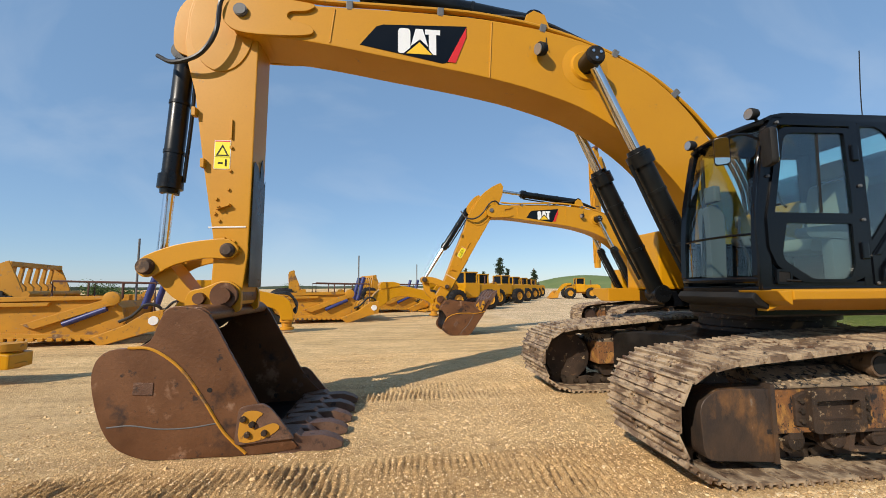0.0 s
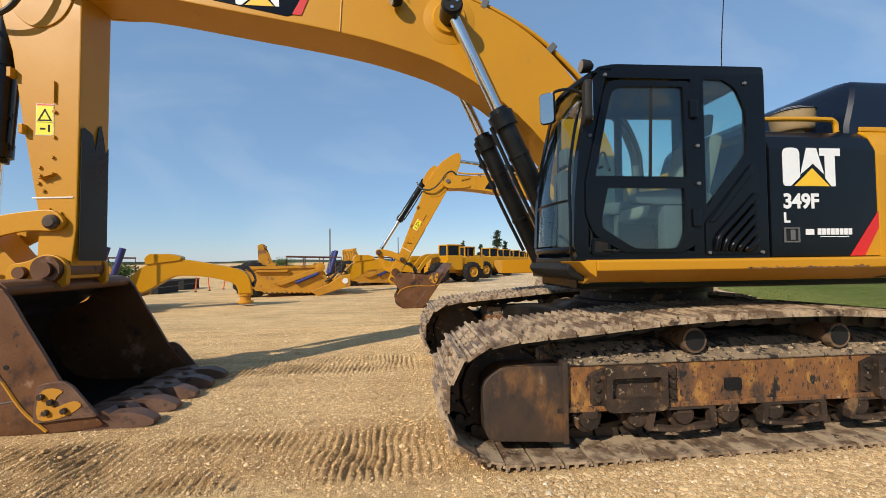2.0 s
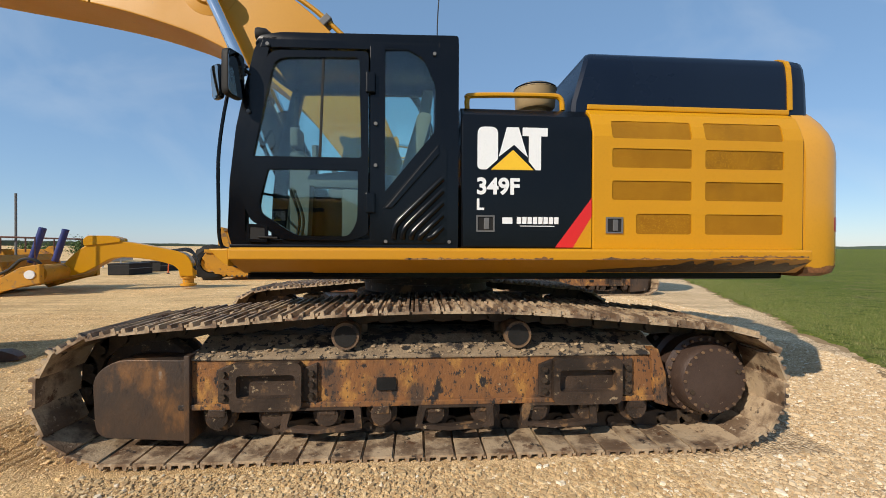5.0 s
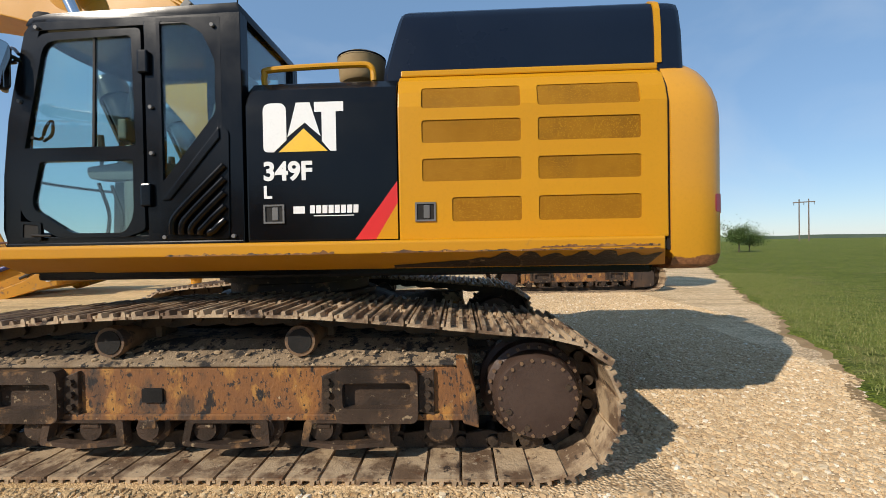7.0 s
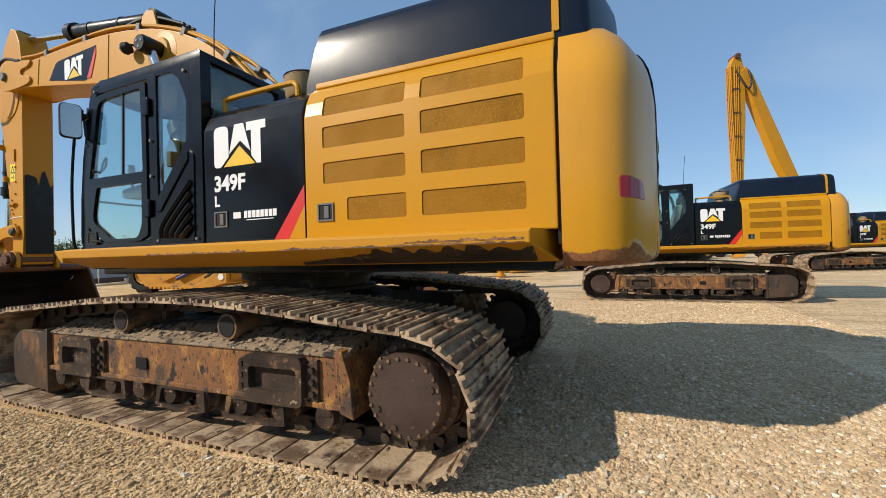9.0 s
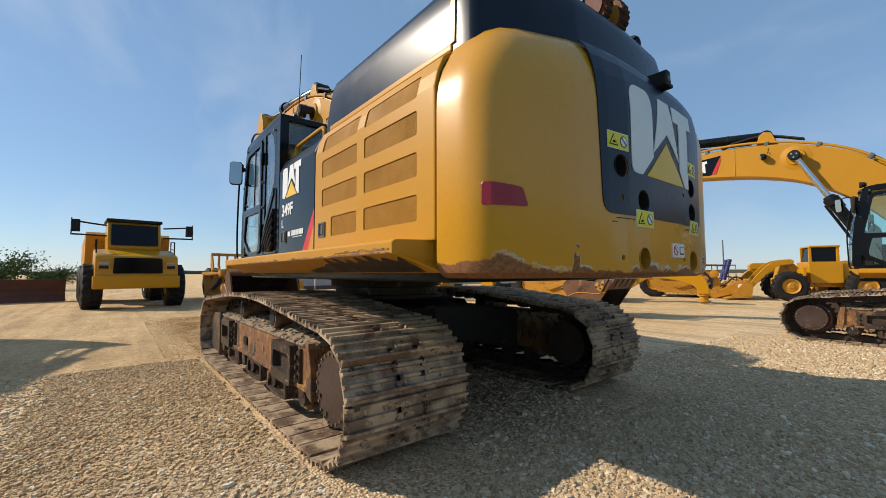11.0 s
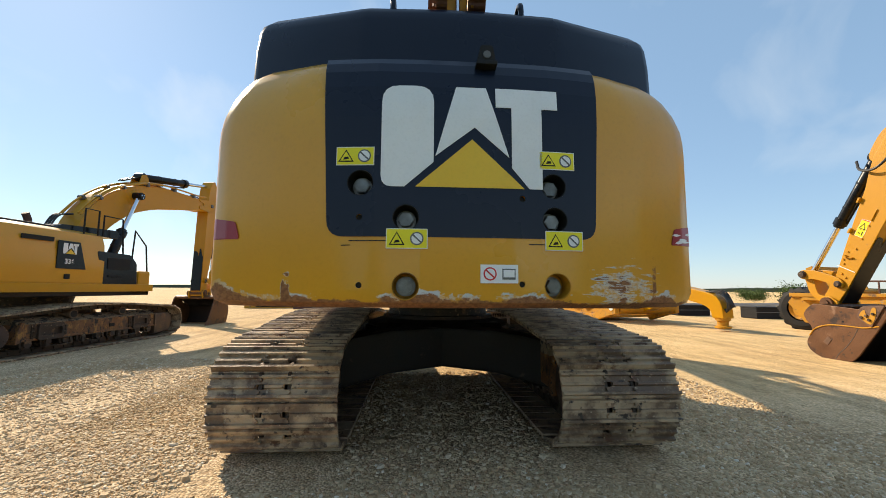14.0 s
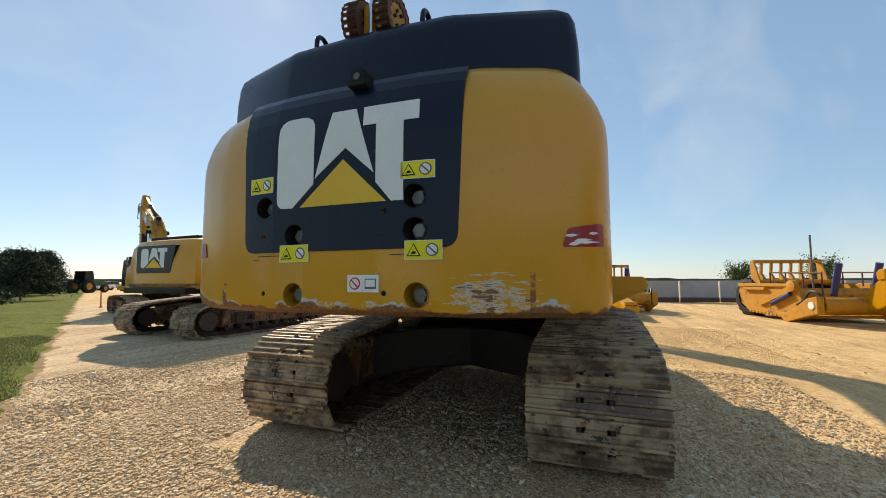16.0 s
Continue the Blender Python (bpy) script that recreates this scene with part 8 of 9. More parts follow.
def bulldozer(m, label):
    d = thing("bulldozer", label, "bulldozer", "", m)
    bm = BM()
    prism(bm, round_corners([(-0.9, 1.0), (1.9, 1.0), (1.9, 1.9), (0.3, 2.05), (-0.9, 2.0)], 0.08, 3), -0.55, 0.55, bevel=0.05)
    part("dozer_body", bm, YELLOW_OLD, d)
    bm = BM()
    for sy in (-1, 1):
        for x in (-1.0, 0.3):
            block(bm, x - 0.05, x + 0.05, sy * 0.7 - 0.05, sy * 0.7 + 0.05, 1.9, 3.1)
    block(bm, -1.1, 0.4, -0.8, 0.8, 3.05, 3.18, 0.03)
    part("dozer_cab", bm, YELLOW_OLD, d, each=True)
    bm = BM()
    block(bm, -0.95, 0.25, -0.65, 0.65, 1.95, 3.05)
    part("cab_glass", bm, GLASS, d)
    for sy in (-1, 1):
        bm = BM()
        prism(bm, round_corners([(-1.9, 0.0), (1.6, 0.0), (1.9, 0.5), (1.6, 0.9), (0.2, 1.25), (-1.6, 0.95), (-2.1, 0.5)], 0.3, 5), sy * 0.75, sy * 1.3, bevel=0.02)
        part("dozer_track", bm, FRAME_DARK, d)
        bm = BM()
        rod(bm, (0.9, sy * 0.4, 1.9), (0.9, sy * 0.4, 2.7), 0.06, sides=10)
        part("exhaust", bm, FRAME_DARK, d)
    bm = BM()
    o = [(2.6, 0.0), (2.45, 0.3), (2.42, 0.7), (2.55, 1.15), (2.62, 1.15), (2.50, 0.7), (2.53, 0.3), (2.68, 0.0)]
    prism(bm, o, -2.2, 2.2, bevel=0.008)
    part("dozer_blade", bm, YELLOW_OLD, d, "wide yellow blade")
    bm = BM()
    prism(bm, [(-3.3, 0.9), (-2.0, 0.9), (-2.0, 1.2), (-2.9, 1.3), (-3.4, 2.3), (-3.6, 2.3)], -0.15, 0.15, bevel=0.02)
    part("ripper", bm, YELLOW_OLD, d)
    return d


bulldozer(pose(-46.9, -18.2, 0.1, 0, 0, 110), "weathered yellow bulldozer behind a wide blade")
for x, y, a, w, mt, lab in ((-21.2, -6.55, 12, 1.75, RUST_DARK, "dark rusty dozer blade standing on the gravel"), (-22.1, -10.0, 12, 1.75, YELLOW_OLD, "wide faded yellow blade standing on the gravel")):
    b = thing("loose_blade", lab, "blade", "loose blades", pose(x, y, 0, 0, 0, a))
    bm = BM()
    o = [(0.1, 0.0), (-0.05, 0.25), (-0.08, 0.5), (0.08, 1.05 if mt is RUST_DARK else 0.68), (0.16, 1.05 if mt is RUST_DARK else 0.68), (0.02, 0.5), (0.05, 0.25), (0.2, 0.0)]
    prism(bm, o, -w, w, bevel=0.008)
    part("blade_plate", bm, mt, b)
    bm = BM()
    for y2 in (-w * 0.5, w * 0.5):
        prism(bm, [(-0.06, 0.2), (-0.5, 0.0), (-0.75, 0.0), (-0.08, 0.9)], y2 - 0.06, y2 + 0.06)
    part("blade_rib", bm, mt, b, each=True)


def wheel_loader(m, label):
    """A wheel loader; its bucket looks to +x."""
    w = thing("wheel_loader", label, "wheel loader", "row of wheel loaders", m)
    for x in (-1.6, 1.5):
        for s in (-1, 1):
            tyre(None, x, s * 1.05, 0.80, 0.82, 0.6, w)
    bm = BM()
    prism(bm, round_corners([(-2.9, 1.0), (-0.7, 1.0), (-0.7, 2.0), (-2.6, 2.05), (-2.95, 1.8)], 0.12, 3), -0.85, 0.85, bevel=0.05)
    part("engine_hood", bm, YELLOW, w, "yellow engine hood")
    bm = BM()
    prism(bm, round_corners([(-0.72, 2.10), (0.50, 2.10), (0.40, 2.95), (-0.68, 2.95)], 0.05, 3), -0.60, 0.60, bevel=0.03)
    c = part("loader_cab", bm, BLACK, w, "dark glazed cab")
    bm = BM()
    prism(bm, round_corners([(-0.78, 1.0), (0.55, 1.0), (0.62, 2.14), (-0.78, 2.14)], 0.06, 3), -0.95, 0.95, bevel=0.04)
    part("cab_base", bm, YELLOW, w, "yellow cab base")
    for x in (-0.70, 0.46):
        for s in (-1, 1):
            bm = BM()
            block(bm, x - 0.06, x + 0.06, s * 0.62 - 0.05, s * 0.62 + 0.05, 2.10, 2.95, 0.01)
            part("cab_pillar", bm, YELLOW, c)
    bm = BM()
    block(bm, 0.85, 1.0, -1.35, 1.35, 1.35, 1.75, 0.03)
    part("front_fender", bm, YELLOW, w)
    bm = BM()
    rod(bm, (-1.7, 0.4, 2.0), (-1.7, 0.4, 2.7), 0.06, sides=10)
    part("exhaust", bm, RUST_DARK, w)
    bm = BM()
    block(bm, -0.8, 0.5, -0.72, 0.72, 2.93, 3.03, 0.04)
    part("cab_roof", bm, YELLOW, c)
    bm = BM()
    block(bm, -2.5, 2.0, -0.45, 0.45, 0.75, 1.25, 0.05)
    prism(bm, [(0.7, 1.2), (1.9, 1.2), (1.7, 2.1), (1.2, 2.2), (0.9, 1.8)], -0.4, 0.4, bevel=0.04)
    part("loader_frame", bm, YELLOW_OLD, w)
    for s in (-1, 1):
        bm = BM()
        prism(bm, smooth_outline([(1.2, 2.05), (2.0, 1.85), (2.9, 0.9), (3.3, 0.35), (3.45, 0.45), (3.05, 1.15), (2.2, 2.1), (1.3, 2.3)], 3), s * 0.55 - 0.06, s * 0.55 + 0.06, bevel=0.01)
        part("lift_arm", bm, YELLOW, w)
    bm = BM()
    o = [(3.3, 0.15), (4.5, 0.05), (4.5, 0.10), (3.5, 0.25), (3.32, 0.6), (3.45, 1.15), (3.4, 1.2), (3.2, 0.8)]
    prism(bm, o, -1.4, 1.4, bevel=0.006)
    for s in (-1, 1):
        prism(bm, [(3.3, 0.2), (4.4, 0.08), (3.5, 1.15), (3.25, 0.7)], s * 1.38 - 0.02, s * 1.38 + 0.02)
    part("loader_bucket", bm, YELLOW_OLD, w)
    return w


loader = wheel_loader(pose(3.0, 33.0, -0.28, 0, 0, -150), "yellow wheel loader parked in a row on gravel")
for x, y, a in ((6.5, 38, -150), (9.5, 44, -148), (12.5, 50, -150), (15.5, 57, -152), (19.5, 66, -150), (0.8, 27.5, -155), (22, 52, 170)):
    copy_thing(loader, pose(x, y, -0.28, 0, 0, a))


# ---- plants, poles, distance ----
BARK = surface("bark", (0.10, 0.07, 0.045), (0.14, 0.10, 0.07), 6.0, 40, (0.85, 0.95), 0.0, 0.8)
LEAF = stone_material("broad_leaves", [(0, (0.035, 0.07, 0.014)), (0.5, (0.06, 0.105, 0.02)), (1.0, (0.10, 0.15, 0.035))])
NEEDLE = stone_material("dark_needles", [(0, (0.012, 0.026, 0.011)), (0.6, (0.022, 0.042, 0.016)), (1.0, (0.04, 0.06, 0.022))])


def tree(m, label, height, width, seed, conifer=False, leaves=2600):
    t = thing("tree", label, "tree", "conifers" if conifer else "broadleaf trees", m)
    rng = np.random.default_rng(seed)
    bm = BM()
    trunk_h = height * (0.95 if conifer else 0.6)
    tube(bm, [(0, 0, -0.1), (0.02 * height, 0, trunk_h * 0.4), (0, 0.01 * height, trunk_h)], 0.02 * height, 7, 3)
    part("trunk", bm, BARK, t, smooth=True)
    tips = []
    bm = BM()
    for k in range(44 if conifer else 22):
        a = rng.uniform(0, 6.28)
        if conifer:
            h = height * rng.uniform(0.06, 0.95)
            r = width / 2 * (1 - h / height) ** 0.8 * rng.uniform(0.7, 1.1) + 0.1
            tip = Vector((math.cos(a) * r, math.sin(a) * r, h - 0.08 * r))
        else:
            h = height * rng.uniform(0.25, 0.6)
            r = width / 2 * rng.uniform(0.35, 1.0)
            tip = Vector((math.cos(a) * r, math.sin(a) * r, min(height, h + height * rng.uniform(0.1, 0.42))))
        tube(bm, [(0, 0, h * 0.8), (tip.x * 0.5, tip.y * 0.5, (h + tip.z) / 2), tuple(tip)], 0.006 * height, 5, 2)
        tips.append((Vector((0, 0, h)), tip))
    part("branchwork", bm, BARK, t)
    vs, fs = [], []
    per = leaves // len(tips)
    size = 0.019 * max(height, width)
    for root, tip in tips:
        spread = (0.05 if conifer else 0.085) * width + 0.05
        for k in range(per):
            f = rng.uniform(0.25, 1.05)
            p = np.array(root.lerp(tip, f)) + rng.normal(0, spread, 3) * (0.5 + 0.6 * f) * np.array([1, 1, 0.7])
            if p[2] < 0.02 * height:
                continue
            d, e = rng.normal(0, 1, 3), rng.normal(0, 1, 3)
            d = d / np.linalg.norm(d) * size * rng.uniform(0.6, 1.4)
            e = np.cross(d, e)
            e = e / np.linalg.norm(e) * np.linalg.norm(d) * 0.55
            i = len(vs)
            vs += [tuple(p - d), tuple(p + e), tuple(p + d), tuple(p - e)]
            fs.append((i, i + 1, i + 2, i + 3))
    me = bpy.data.meshes.new("crown")
    me.from_pydata(vs, [], fs)
    me.materials.append(NEEDLE if conifer else LEAF)
    crown = new("crown", me)
    crown.parent = t
    return t


for k, (x, y, h, w) in enumerate(((12.0, 92, 6.6, 4.6), (16.0, 90, 5.6, 4.0), (19.5, 88, 9.2, 6.5), (22.5, 92, 6.5, 4.2), (30.0, 94, 6.8, 4.6))):
    tree(pose(x, y, -0.3), "dark narrow tree far across the yard", h, w * 0.62, 20 + k, True, 4000)
for k, (x, y, h, w) in enumerate(((36, 46, 3.5, 4.4), (38.3, 47.5, 2.6, 3.6), (-38.8, -9.5, 2.9, 4.6), (-43.3, -12.5, 2.0, 3.6), (-40, -6.8, 2.0, 3.4), (-32.0, 12.6, 3.2, 2.3), (-33.5, 18.2, 3.7, 2.5), (-36.2, 42.4, 2.2, 4.0), (-39.0, 39.4, 1.7, 3.6), (-19.7, 53.3, 2.2, 3.0), (-32.6, 40.4, 1.3, 5.0))):
    tree(pose(x, y, -0.1), "bushy green tree at the edge of the yard", h, w, 40 + k, leaves=4500)
for k in range(9):
    x, y = -4.3 - k * 2.6, -28.6 - k * 4.6
    tree(pose(x + 1.6 * math.sin(k * 2.3), y, 0.2), "dark spreading conifer beyond the lawn", 3.9 + 0.6 * math.sin(k * 1.7), 5.0, 60 + k, True, 9000)

POLE = surface("weathered_pole_wood", (0.12, 0.09, 0.07), (0.16, 0.125, 0.10), 4.0, 40, (0.85, 0.95), 0.0, 0.3)
pylon = thing("power_pole", "pair of weathered power poles joined by a crossarm", "power pole", "", pose(176, 204, 0, 0, 0, -40))
for x in (-1.8, 1.8):
    bm = BM()
    rod(bm, (x, 0, 0), (x, 0, 21.0), 0.30, 0.22, 10)
    part("pole", bm, POLE, pylon)
bm = BM()
block(bm, -4.2, 4.2, -0.2, 0.2, 19.2, 19.7)
part("crossarm", bm, POLE, pylon)
for x in (-3.8, 0, 3.8):
    bm = BM()
    rod(bm, (x, 0, 18.0), (x, 0, 19.2), 0.14, sides=8)
    part("insulator", bm, GREY, pylon)

CROP = surface("crop_field", (0.10, 0.15, 0.035), (0.16, 0.19, 0.06), 0.03, 0.6, (0.9, 0.95), 0.0, 0.0)
WOODS = surface("far_woods", (0.05, 0.075, 0.055), (0.075, 0.10, 0.075), 0.02, 0.3, (0.9, 0.95), 0.0, 0.0)
bm = BM()
rows = []
for i in range(25):
    for_row = []
    for j in range(25):
        u, v = i / 24 * 2 - 1, j / 24 * 2 - 1
        h = max(0.0, 1 - (u * u + v * v)) ** 1.2
        for_row.append(bm.verts.new((172 + u * 62, 361 + v * 90, -0.6 + 12.5 * h)))
    rows.append(for_row)
for a, b in zip(rows, rows[1:]):
    for k in range(24):
        bm.faces.new((a[k], a[k + 1], b[k + 1], b[k]))
hill = part("hill", bm, CROP, smooth=True)
tagged(hill, "low green hill planted with crops", "hill", kind="structure")
bm = BM()
prev = None
for k in range(241):
    a = 2 * math.pi * k / 240
    h = 5.5 + 3.0 * noise.noise((math.cos(a) * 6, math.sin(a) * 6, 0)) + 1.6 * noise.noise((math.cos(a) * 40, math.sin(a) * 40, 0))
    r = 900
    cur = (bm.verts.new((r * math.cos(a), r * math.sin(a), -1)), bm.verts.new((r * math.cos(a), r * math.sin(a), max(1.5, h))))
    if prev:
        bm.faces.new((prev[0], cur[0], cur[1], prev[1]))
    prev = cur
far = part("backdrop", bm, WOODS)
tagged(far, "low band of distant woods on the horizon", "woods", kind="structure")

# a low grey wall behind the scrapers and a tractor far along the lawn
CONCRETE = surface("grey_sheet_wall", (0.30, 0.31, 0.32), (0.36, 0.37, 0.38), 1.0, 30, (0.7, 0.85), 0.0, 0.2)
for k in range(7):
    b = thing("wall_panel", "low grey panel wall behind the scrapers", "wall panel", "grey wall panels", pose(-27 - k * 0.6, 6 + k * 2.6, -0.1, 0, 0, 103))
    bm = BM()
    block(bm, -1.28, 1.28, -0.08, 0.08, 0.0, 1.55, 0.02)
    part("panel_plate", bm, CONCRETE, b)
    bm = BM()
    block(bm, -1.28, 1.28, -0.12, 0.12, 0.0, 0.35, 0.02)
    part("panel_foot", bm, RUST_DARK, b)
tr = thing("tractor", "green tractor with yellow wheels parked far off", "tractor", "", pose(-27.0, -60.0, 0, 0, 0, 200))
GREEN = surface("green_paint", (0.02, 0.09, 0.02), (0.025, 0.11, 0.025), 2.0, 40, (0.4, 0.6), bump=0.05)
bm = BM()
prism(bm, round_corners([(0.0, 0.9), (2.2, 0.9), (2.3, 1.5), (0.0, 1.75)], 0.1, 3), -0.45, 0.45, bevel=0.05)
part("tractor_hood", bm, GREEN, tr)
bm = BM()
prism(bm, round_corners([(-1.2, 1.2), (0.1, 1.2), (0.2, 2.0), (0.0, 2.8), (-1.1, 2.8)], 0.08, 3), -0.7, 0.7, bevel=0.04)
part("tractor_cab", bm, BLACK, tr)
for s in (-1, 1):
    tyre(None, -0.9, s * 0.95, 0.85, 0.87, 0.5, tr)
    tyre(None, 1.7, s * 0.85, 0.55, 0.56, 0.4, tr)


def parked_car(m, paint, label):
    c = thing("car", label, "car", "parked cars", m)
    bm = BM()
    o = round_corners([(-2.15, 0.35), (2.15, 0.35), (2.2, 0.62), (2.0, 0.82), (1.05, 0.92), (-2.0, 0.95), (-2.2, 0.7)], 0.1, 3)
    prism(bm, o, -0.85, 0.85, bevel=0.06)
    part("car_body", bm, paint, c)
    bm = BM()
    prism(bm, round_corners([(-1.7, 0.92), (0.95, 0.90), (0.25, 1.42), (-1.2, 1.44)], 0.1, 3), -0.70, 0.70, bevel=0.06)
    cabin = part("car_cabin", bm, BLACK, c, "dark glazed cabin")
    bm = BM()
    block(bm, -1.15, 0.2, -0.66, 0.66, 1.42, 1.47, 0.02)
    part("car_roof", bm, paint, cabin)
    for x in (-1.35, 1.35):
        for s in (-1, 1):
            bm = BM()
            lathe(bm, (x, s * 0.62, 0.33), (x, s * 0.87, 0.33), [(0, 0.2), (0, 0.31), (0.03, 0.33), (0.20, 0.33), (0.24, 0.30), (0.25, 0.2), (0.22, 0.1)], 18)
            part("wheel", bm, RUBBER, c, smooth=True)
    return c


CAR_WHITE = surface("white_car_paint", (0.70, 0.71, 0.72), (0.66, 0.67, 0.68), 2.0, 40, (0.2, 0.3), bump=0.0)
CAR_SILVER = surface("silver_car_paint", (0.30, 0.31, 0.33), (0.26, 0.27, 0.29), 2.0, 40, (0.2, 0.3), 0.6, 0.0)
for k, (x, y, a) in enumerate(((-36.2, -73.5, 30), (-39.0, -76.5, 28), (-35.4, -80.5, 24), (-41.5, -84.0, 26), (-38.5, -90.0, 27))):
    parked_car(pose(x, y, 0, 0, 0, a), CAR_SILVER if k % 2 else CAR_WHITE, "silver car parked far along the lawn" if k % 2 else "white car parked far along the lawn")

# ---- the roller left on the hood ----
RUST_ROLL = surface("rusty_roller_steel", (0.12, 0.045, 0.028), (0.19, 0.085, 0.05), 5.0, 60, (0.6, 0.85), 0.1, 0.4)
roller = thing("toothed_roller", "rusty twin toothed roller with a yellow hub on the hood", "roller", m=pose(3.27, 0, 3.345) @ Matrix.Diagonal((0.63, 1, 0.63, 1)))
for y0 in (-0.255, 0.0):
    bm = BM()
    rows = []
    for k in range(72):
        a = 2 * math.pi * k / 72
        r = 0.30 if k % 3 else 0.285
        rows.append([bm.verts.new((math.cos(a) * r, y0 + 0.12 * j / 5, math.sin(a) * r)) for j in range(6)])
    for k in range(72):
        for j in range(5):
            if k % 3 == 1 and j in (1, 3):
                continue
            bm.faces.new((rows[k][j], rows[(k + 1) % 72][j], rows[(k + 1) % 72][j + 1], rows[k][j + 1]))
    bmesh.ops.solidify(bm, geom=bm.faces[:], thickness=0.02)
    rim = part("roller_rim", bm, RUST_ROLL, roller, "rusty rim pierced with square holes")
    bm = BM()
    o = [(math.cos(2 * math.pi * k / 48) * 0.285, math.sin(2 * math.pi * k / 48) * 0.285) for k in range(48)]
    i = [(math.cos(2 * math.pi * k / 48) * (0.20 + 0.02 * math.sin(k * 1.7)), math.sin(2 * math.pi * k / 48) * (0.20 + 0.02 * math.sin(k * 1.7))) for k in range(48)]
    frame_ring(bm, o, i, y0 + 0.045, y0 + 0.115)
    part("roller_web", bm, RUST_ROLL, rim)
    bm = BM()
    rod(bm, (0, y0 + 0.03, 0), (0, y0 + 0.105, 0), 0.23, sides=32)
    disc = part("roller_disc", bm, YELLOW_OLD if y0 == 0 else RUST_ROLL, rim, "worn roller disc")
    for k in range(6):
        a = 2 * math.pi * k / 6
        bm = BM()
        rod(bm, (math.cos(a) * 0.10, y0 + 0.10, math.sin(a) * 0.10), (math.cos(a) * 0.10, y0 + 0.125, math.sin(a) * 0.10), 0.02, sides=6)
        part("bolt", bm, FRAME_DARK, disc)
bm = BM()
block(bm, -0.12, 0.12, -0.14, 0.005, -0.17, 0.20, 0.02)
part("roller_hub", bm, YELLOW_OLD, roller, "yellow hub between the wheels")
bm = BM()
rod(bm, (0.16, -0.06, -0.26), (0.16, -0.06, 0.20), 0.016, sides=14)
part("roller_rod", bm, CHROME, roller, "bright rod", smooth=True)

# ---- black tanks, a rail and marker posts at the back of the yard ----
ORANGE = surface("orange_plastic", (0.75, 0.13, 0.02), (0.68, 0.11, 0.02), 3.0, 40, (0.5, 0.7), bump=0.05)
for x, y, w in ((-17.6, 21.1, 1.05), (-18.0, 24.6, 1.0), (-20.2, 18.0, 1.1)):
    b = thing("water_tank", "low black plastic tank on the gravel", "tank", "black tanks", pose(x, y, -0.28, 0, 0, 90))
    bm = BM()
    prism(bm, round_corners([(-w, 0.0), (w, 0.0), (w, 0.62), (-w, 0.62)], 0.05, 3), -0.6, 0.6, bevel=0.04)
    part("tank_body", bm, RUBBER, b)
    bm = BM()
    block(bm, -w - 0.03, w + 0.03, -0.63, 0.63, 0.62, 0.70, 0.02)
    part("tank_lid", bm, RUBBER, b)
    bm = BM()
    block(bm, -w - 0.006, w + 0.006, -0.606, -0.602, 0.36, 0.40)
    part("tank_band", bm, GREY, b)
for x, y, lean in ((-15.6, 21.4, 3), (-15.2, 22.3, -6), (-14.9, 23.6, 8), (-8.9, -24.7, 2), (22.5, 33.4, 1)):
    b = thing("marker_post", "thin orange plastic marker post in the ground", "post", "orange marker posts", pose(x, y, -0.28 if y > 0 else 0, 0, lean, 0))
    bm = BM()
    rod(bm, (0, 0, 0), (0, 0, 0.95), 0.035, 0.03, 10)
    part("post_tube", bm, ORANGE, b, smooth=True)
    bm = BM()
    rod(bm, (0, 0, 0), (0, 0, 0.05), 0.10, 0.06, 10)
    part("post_base", bm, RUBBER, b)
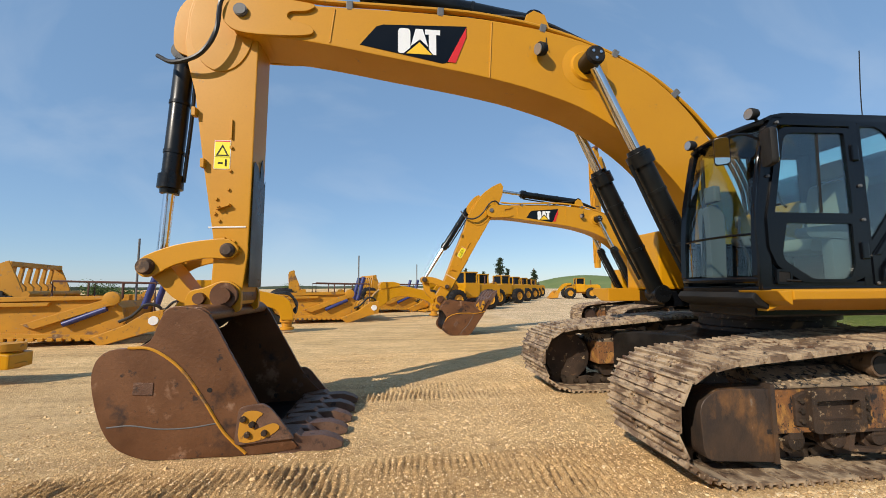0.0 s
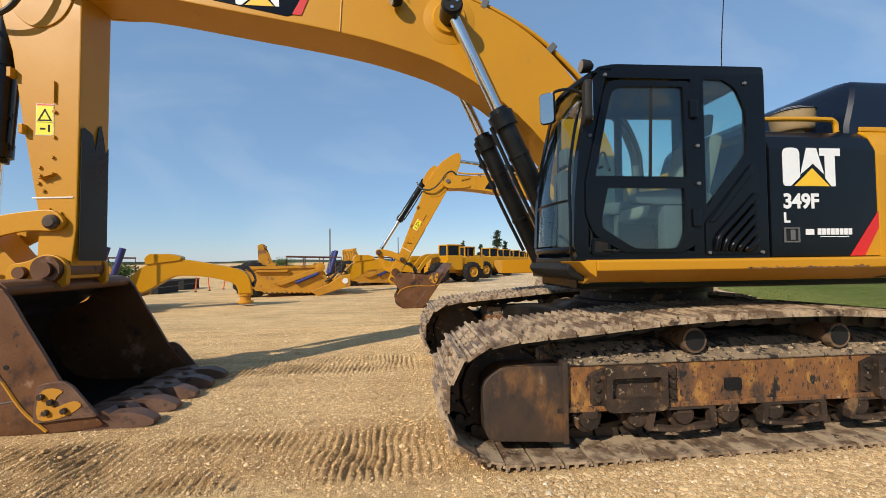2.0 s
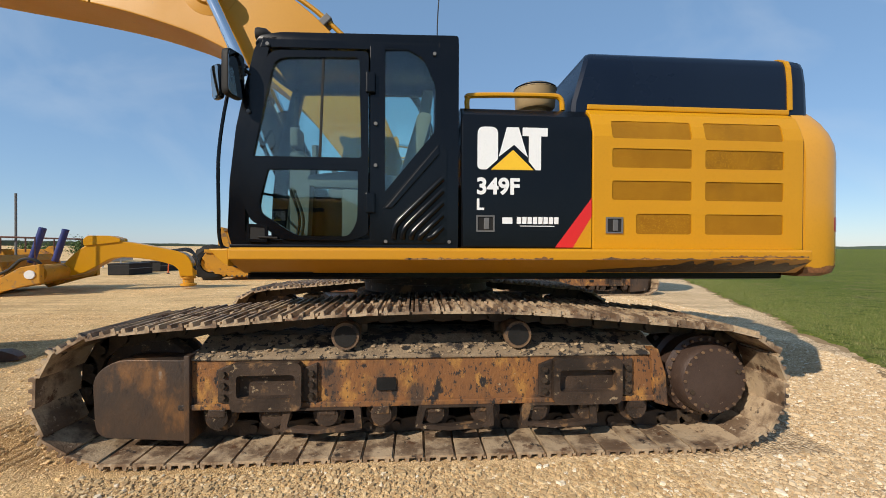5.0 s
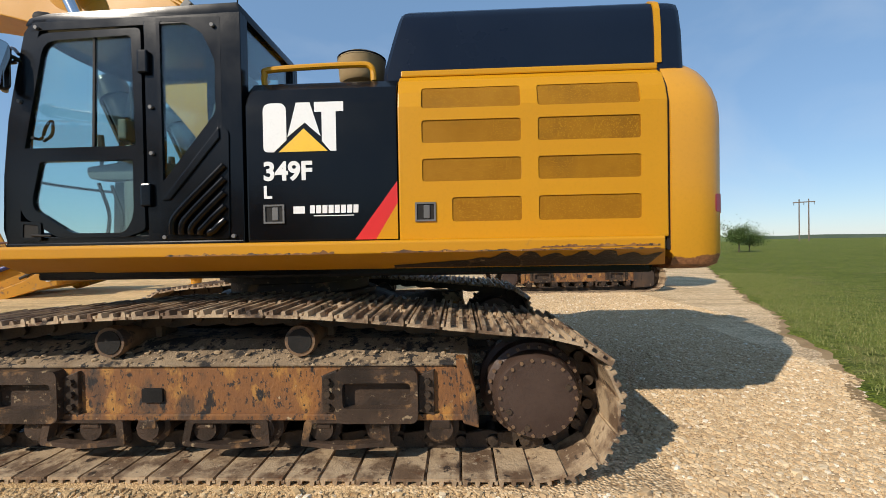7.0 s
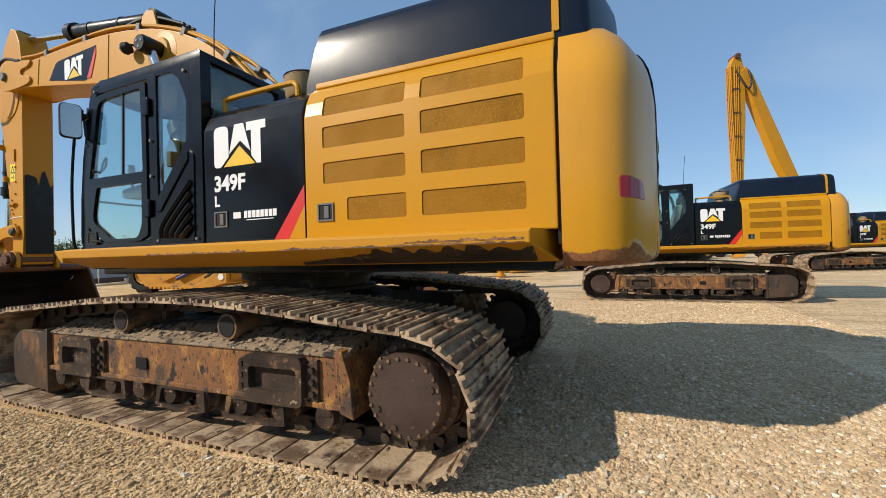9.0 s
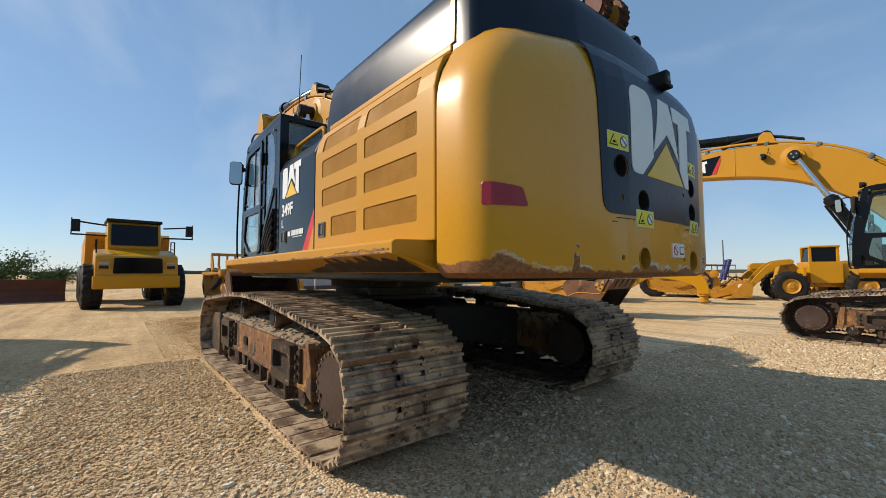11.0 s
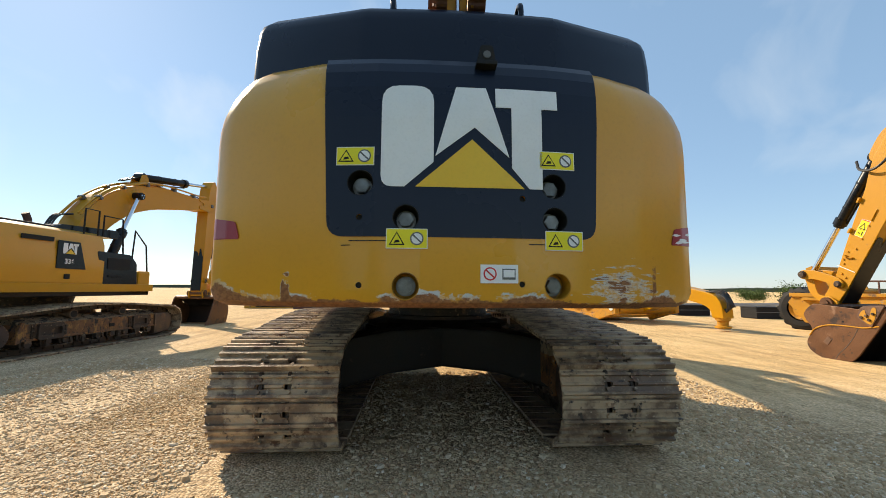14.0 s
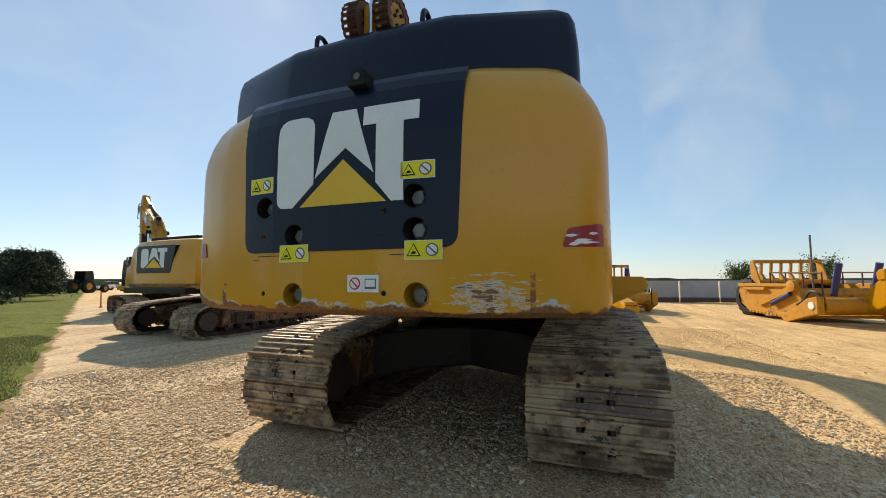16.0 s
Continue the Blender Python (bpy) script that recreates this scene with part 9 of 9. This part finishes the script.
rail = thing("guard_rail", "long pale steel guard rail behind the tanks", "guard rail", m=pose(-23, 19, -0.28, 0, 0, 100))
bm = BM()
prism(bm, [(-0.04, 0.45), (0.02, 0.48), (-0.02, 0.58), (0.02, 0.68), (-0.04, 0.71), (-0.06, 0.58)], -9, 14, "x")
part("rail_beam", bm, CONCRETE, rail)
for k in range(9):
    bm = BM()
    block(bm, -8.6 + k * 2.6, -8.5 + k * 2.6, 0.0, 0.1, 0.0, 0.7)
    part("rail_post", bm, CONCRETE, rail)

# white gate by the lawn
PAINT = surface("white_paint", (0.78, 0.78, 0.76), (0.70, 0.70, 0.68), 3.0, 40, (0.5, 0.7), bump=0.05)
gate = thing("gate", "white painted rail gate at the end of the gravel", "gate", m=pose(33.0, 51.0, -0.28, 0, 0, 20))
for x in (-2.2, 0.0, 2.2):
    bm = BM()
    block(bm, x - 0.08, x + 0.08, -0.08, 0.08, 0.0, 1.25, 0.01)
    part("gate_post", bm, PAINT, gate)
for z in (0.55, 1.05):
    bm = BM()
    block(bm, -2.3, 2.3, -0.12, -0.085, z - 0.07, z + 0.07, 0.005)
    part("gate_rail", bm, PAINT, gate)

def clods(name, spots, material, seed, label):
    """Small lumps of dried mud lying on the track frames."""
    rng = np.random.default_rng(seed)
    for x0, x1, y0, y1, z0, z1, count in spots:
        for k in range(count):
            u, v = rng.uniform(), rng.uniform()
            x, y, z, r = x0 + (x1 - x0) * u, y0 + (y1 - y0) * v, z0 + (z1 - z0) * v, rng.uniform(0.010, 0.026)
            bm = BM()
            bmesh.ops.create_icosphere(bm, subdivisions=1, radius=r)
            for p in bm.verts:
                p.co *= rng.uniform(0.7, 1.2)
                p.co.z *= 0.6
                p.co += Vector((x, y, z + r * 0.2))
            part(name, bm, material, excavator, label)


CLOD = surface("dried_mud", (0.30, 0.22, 0.14), (0.40, 0.30, 0.19), 6.0, 40, (0.85, 0.95), 0.0, 0.6, shine=0.1)
clods("mud_clod", [(-1.6, 1.65, -1.748, -1.60, 0.712, 0.775, 90)], CLOD, 31, "lump of dried mud")
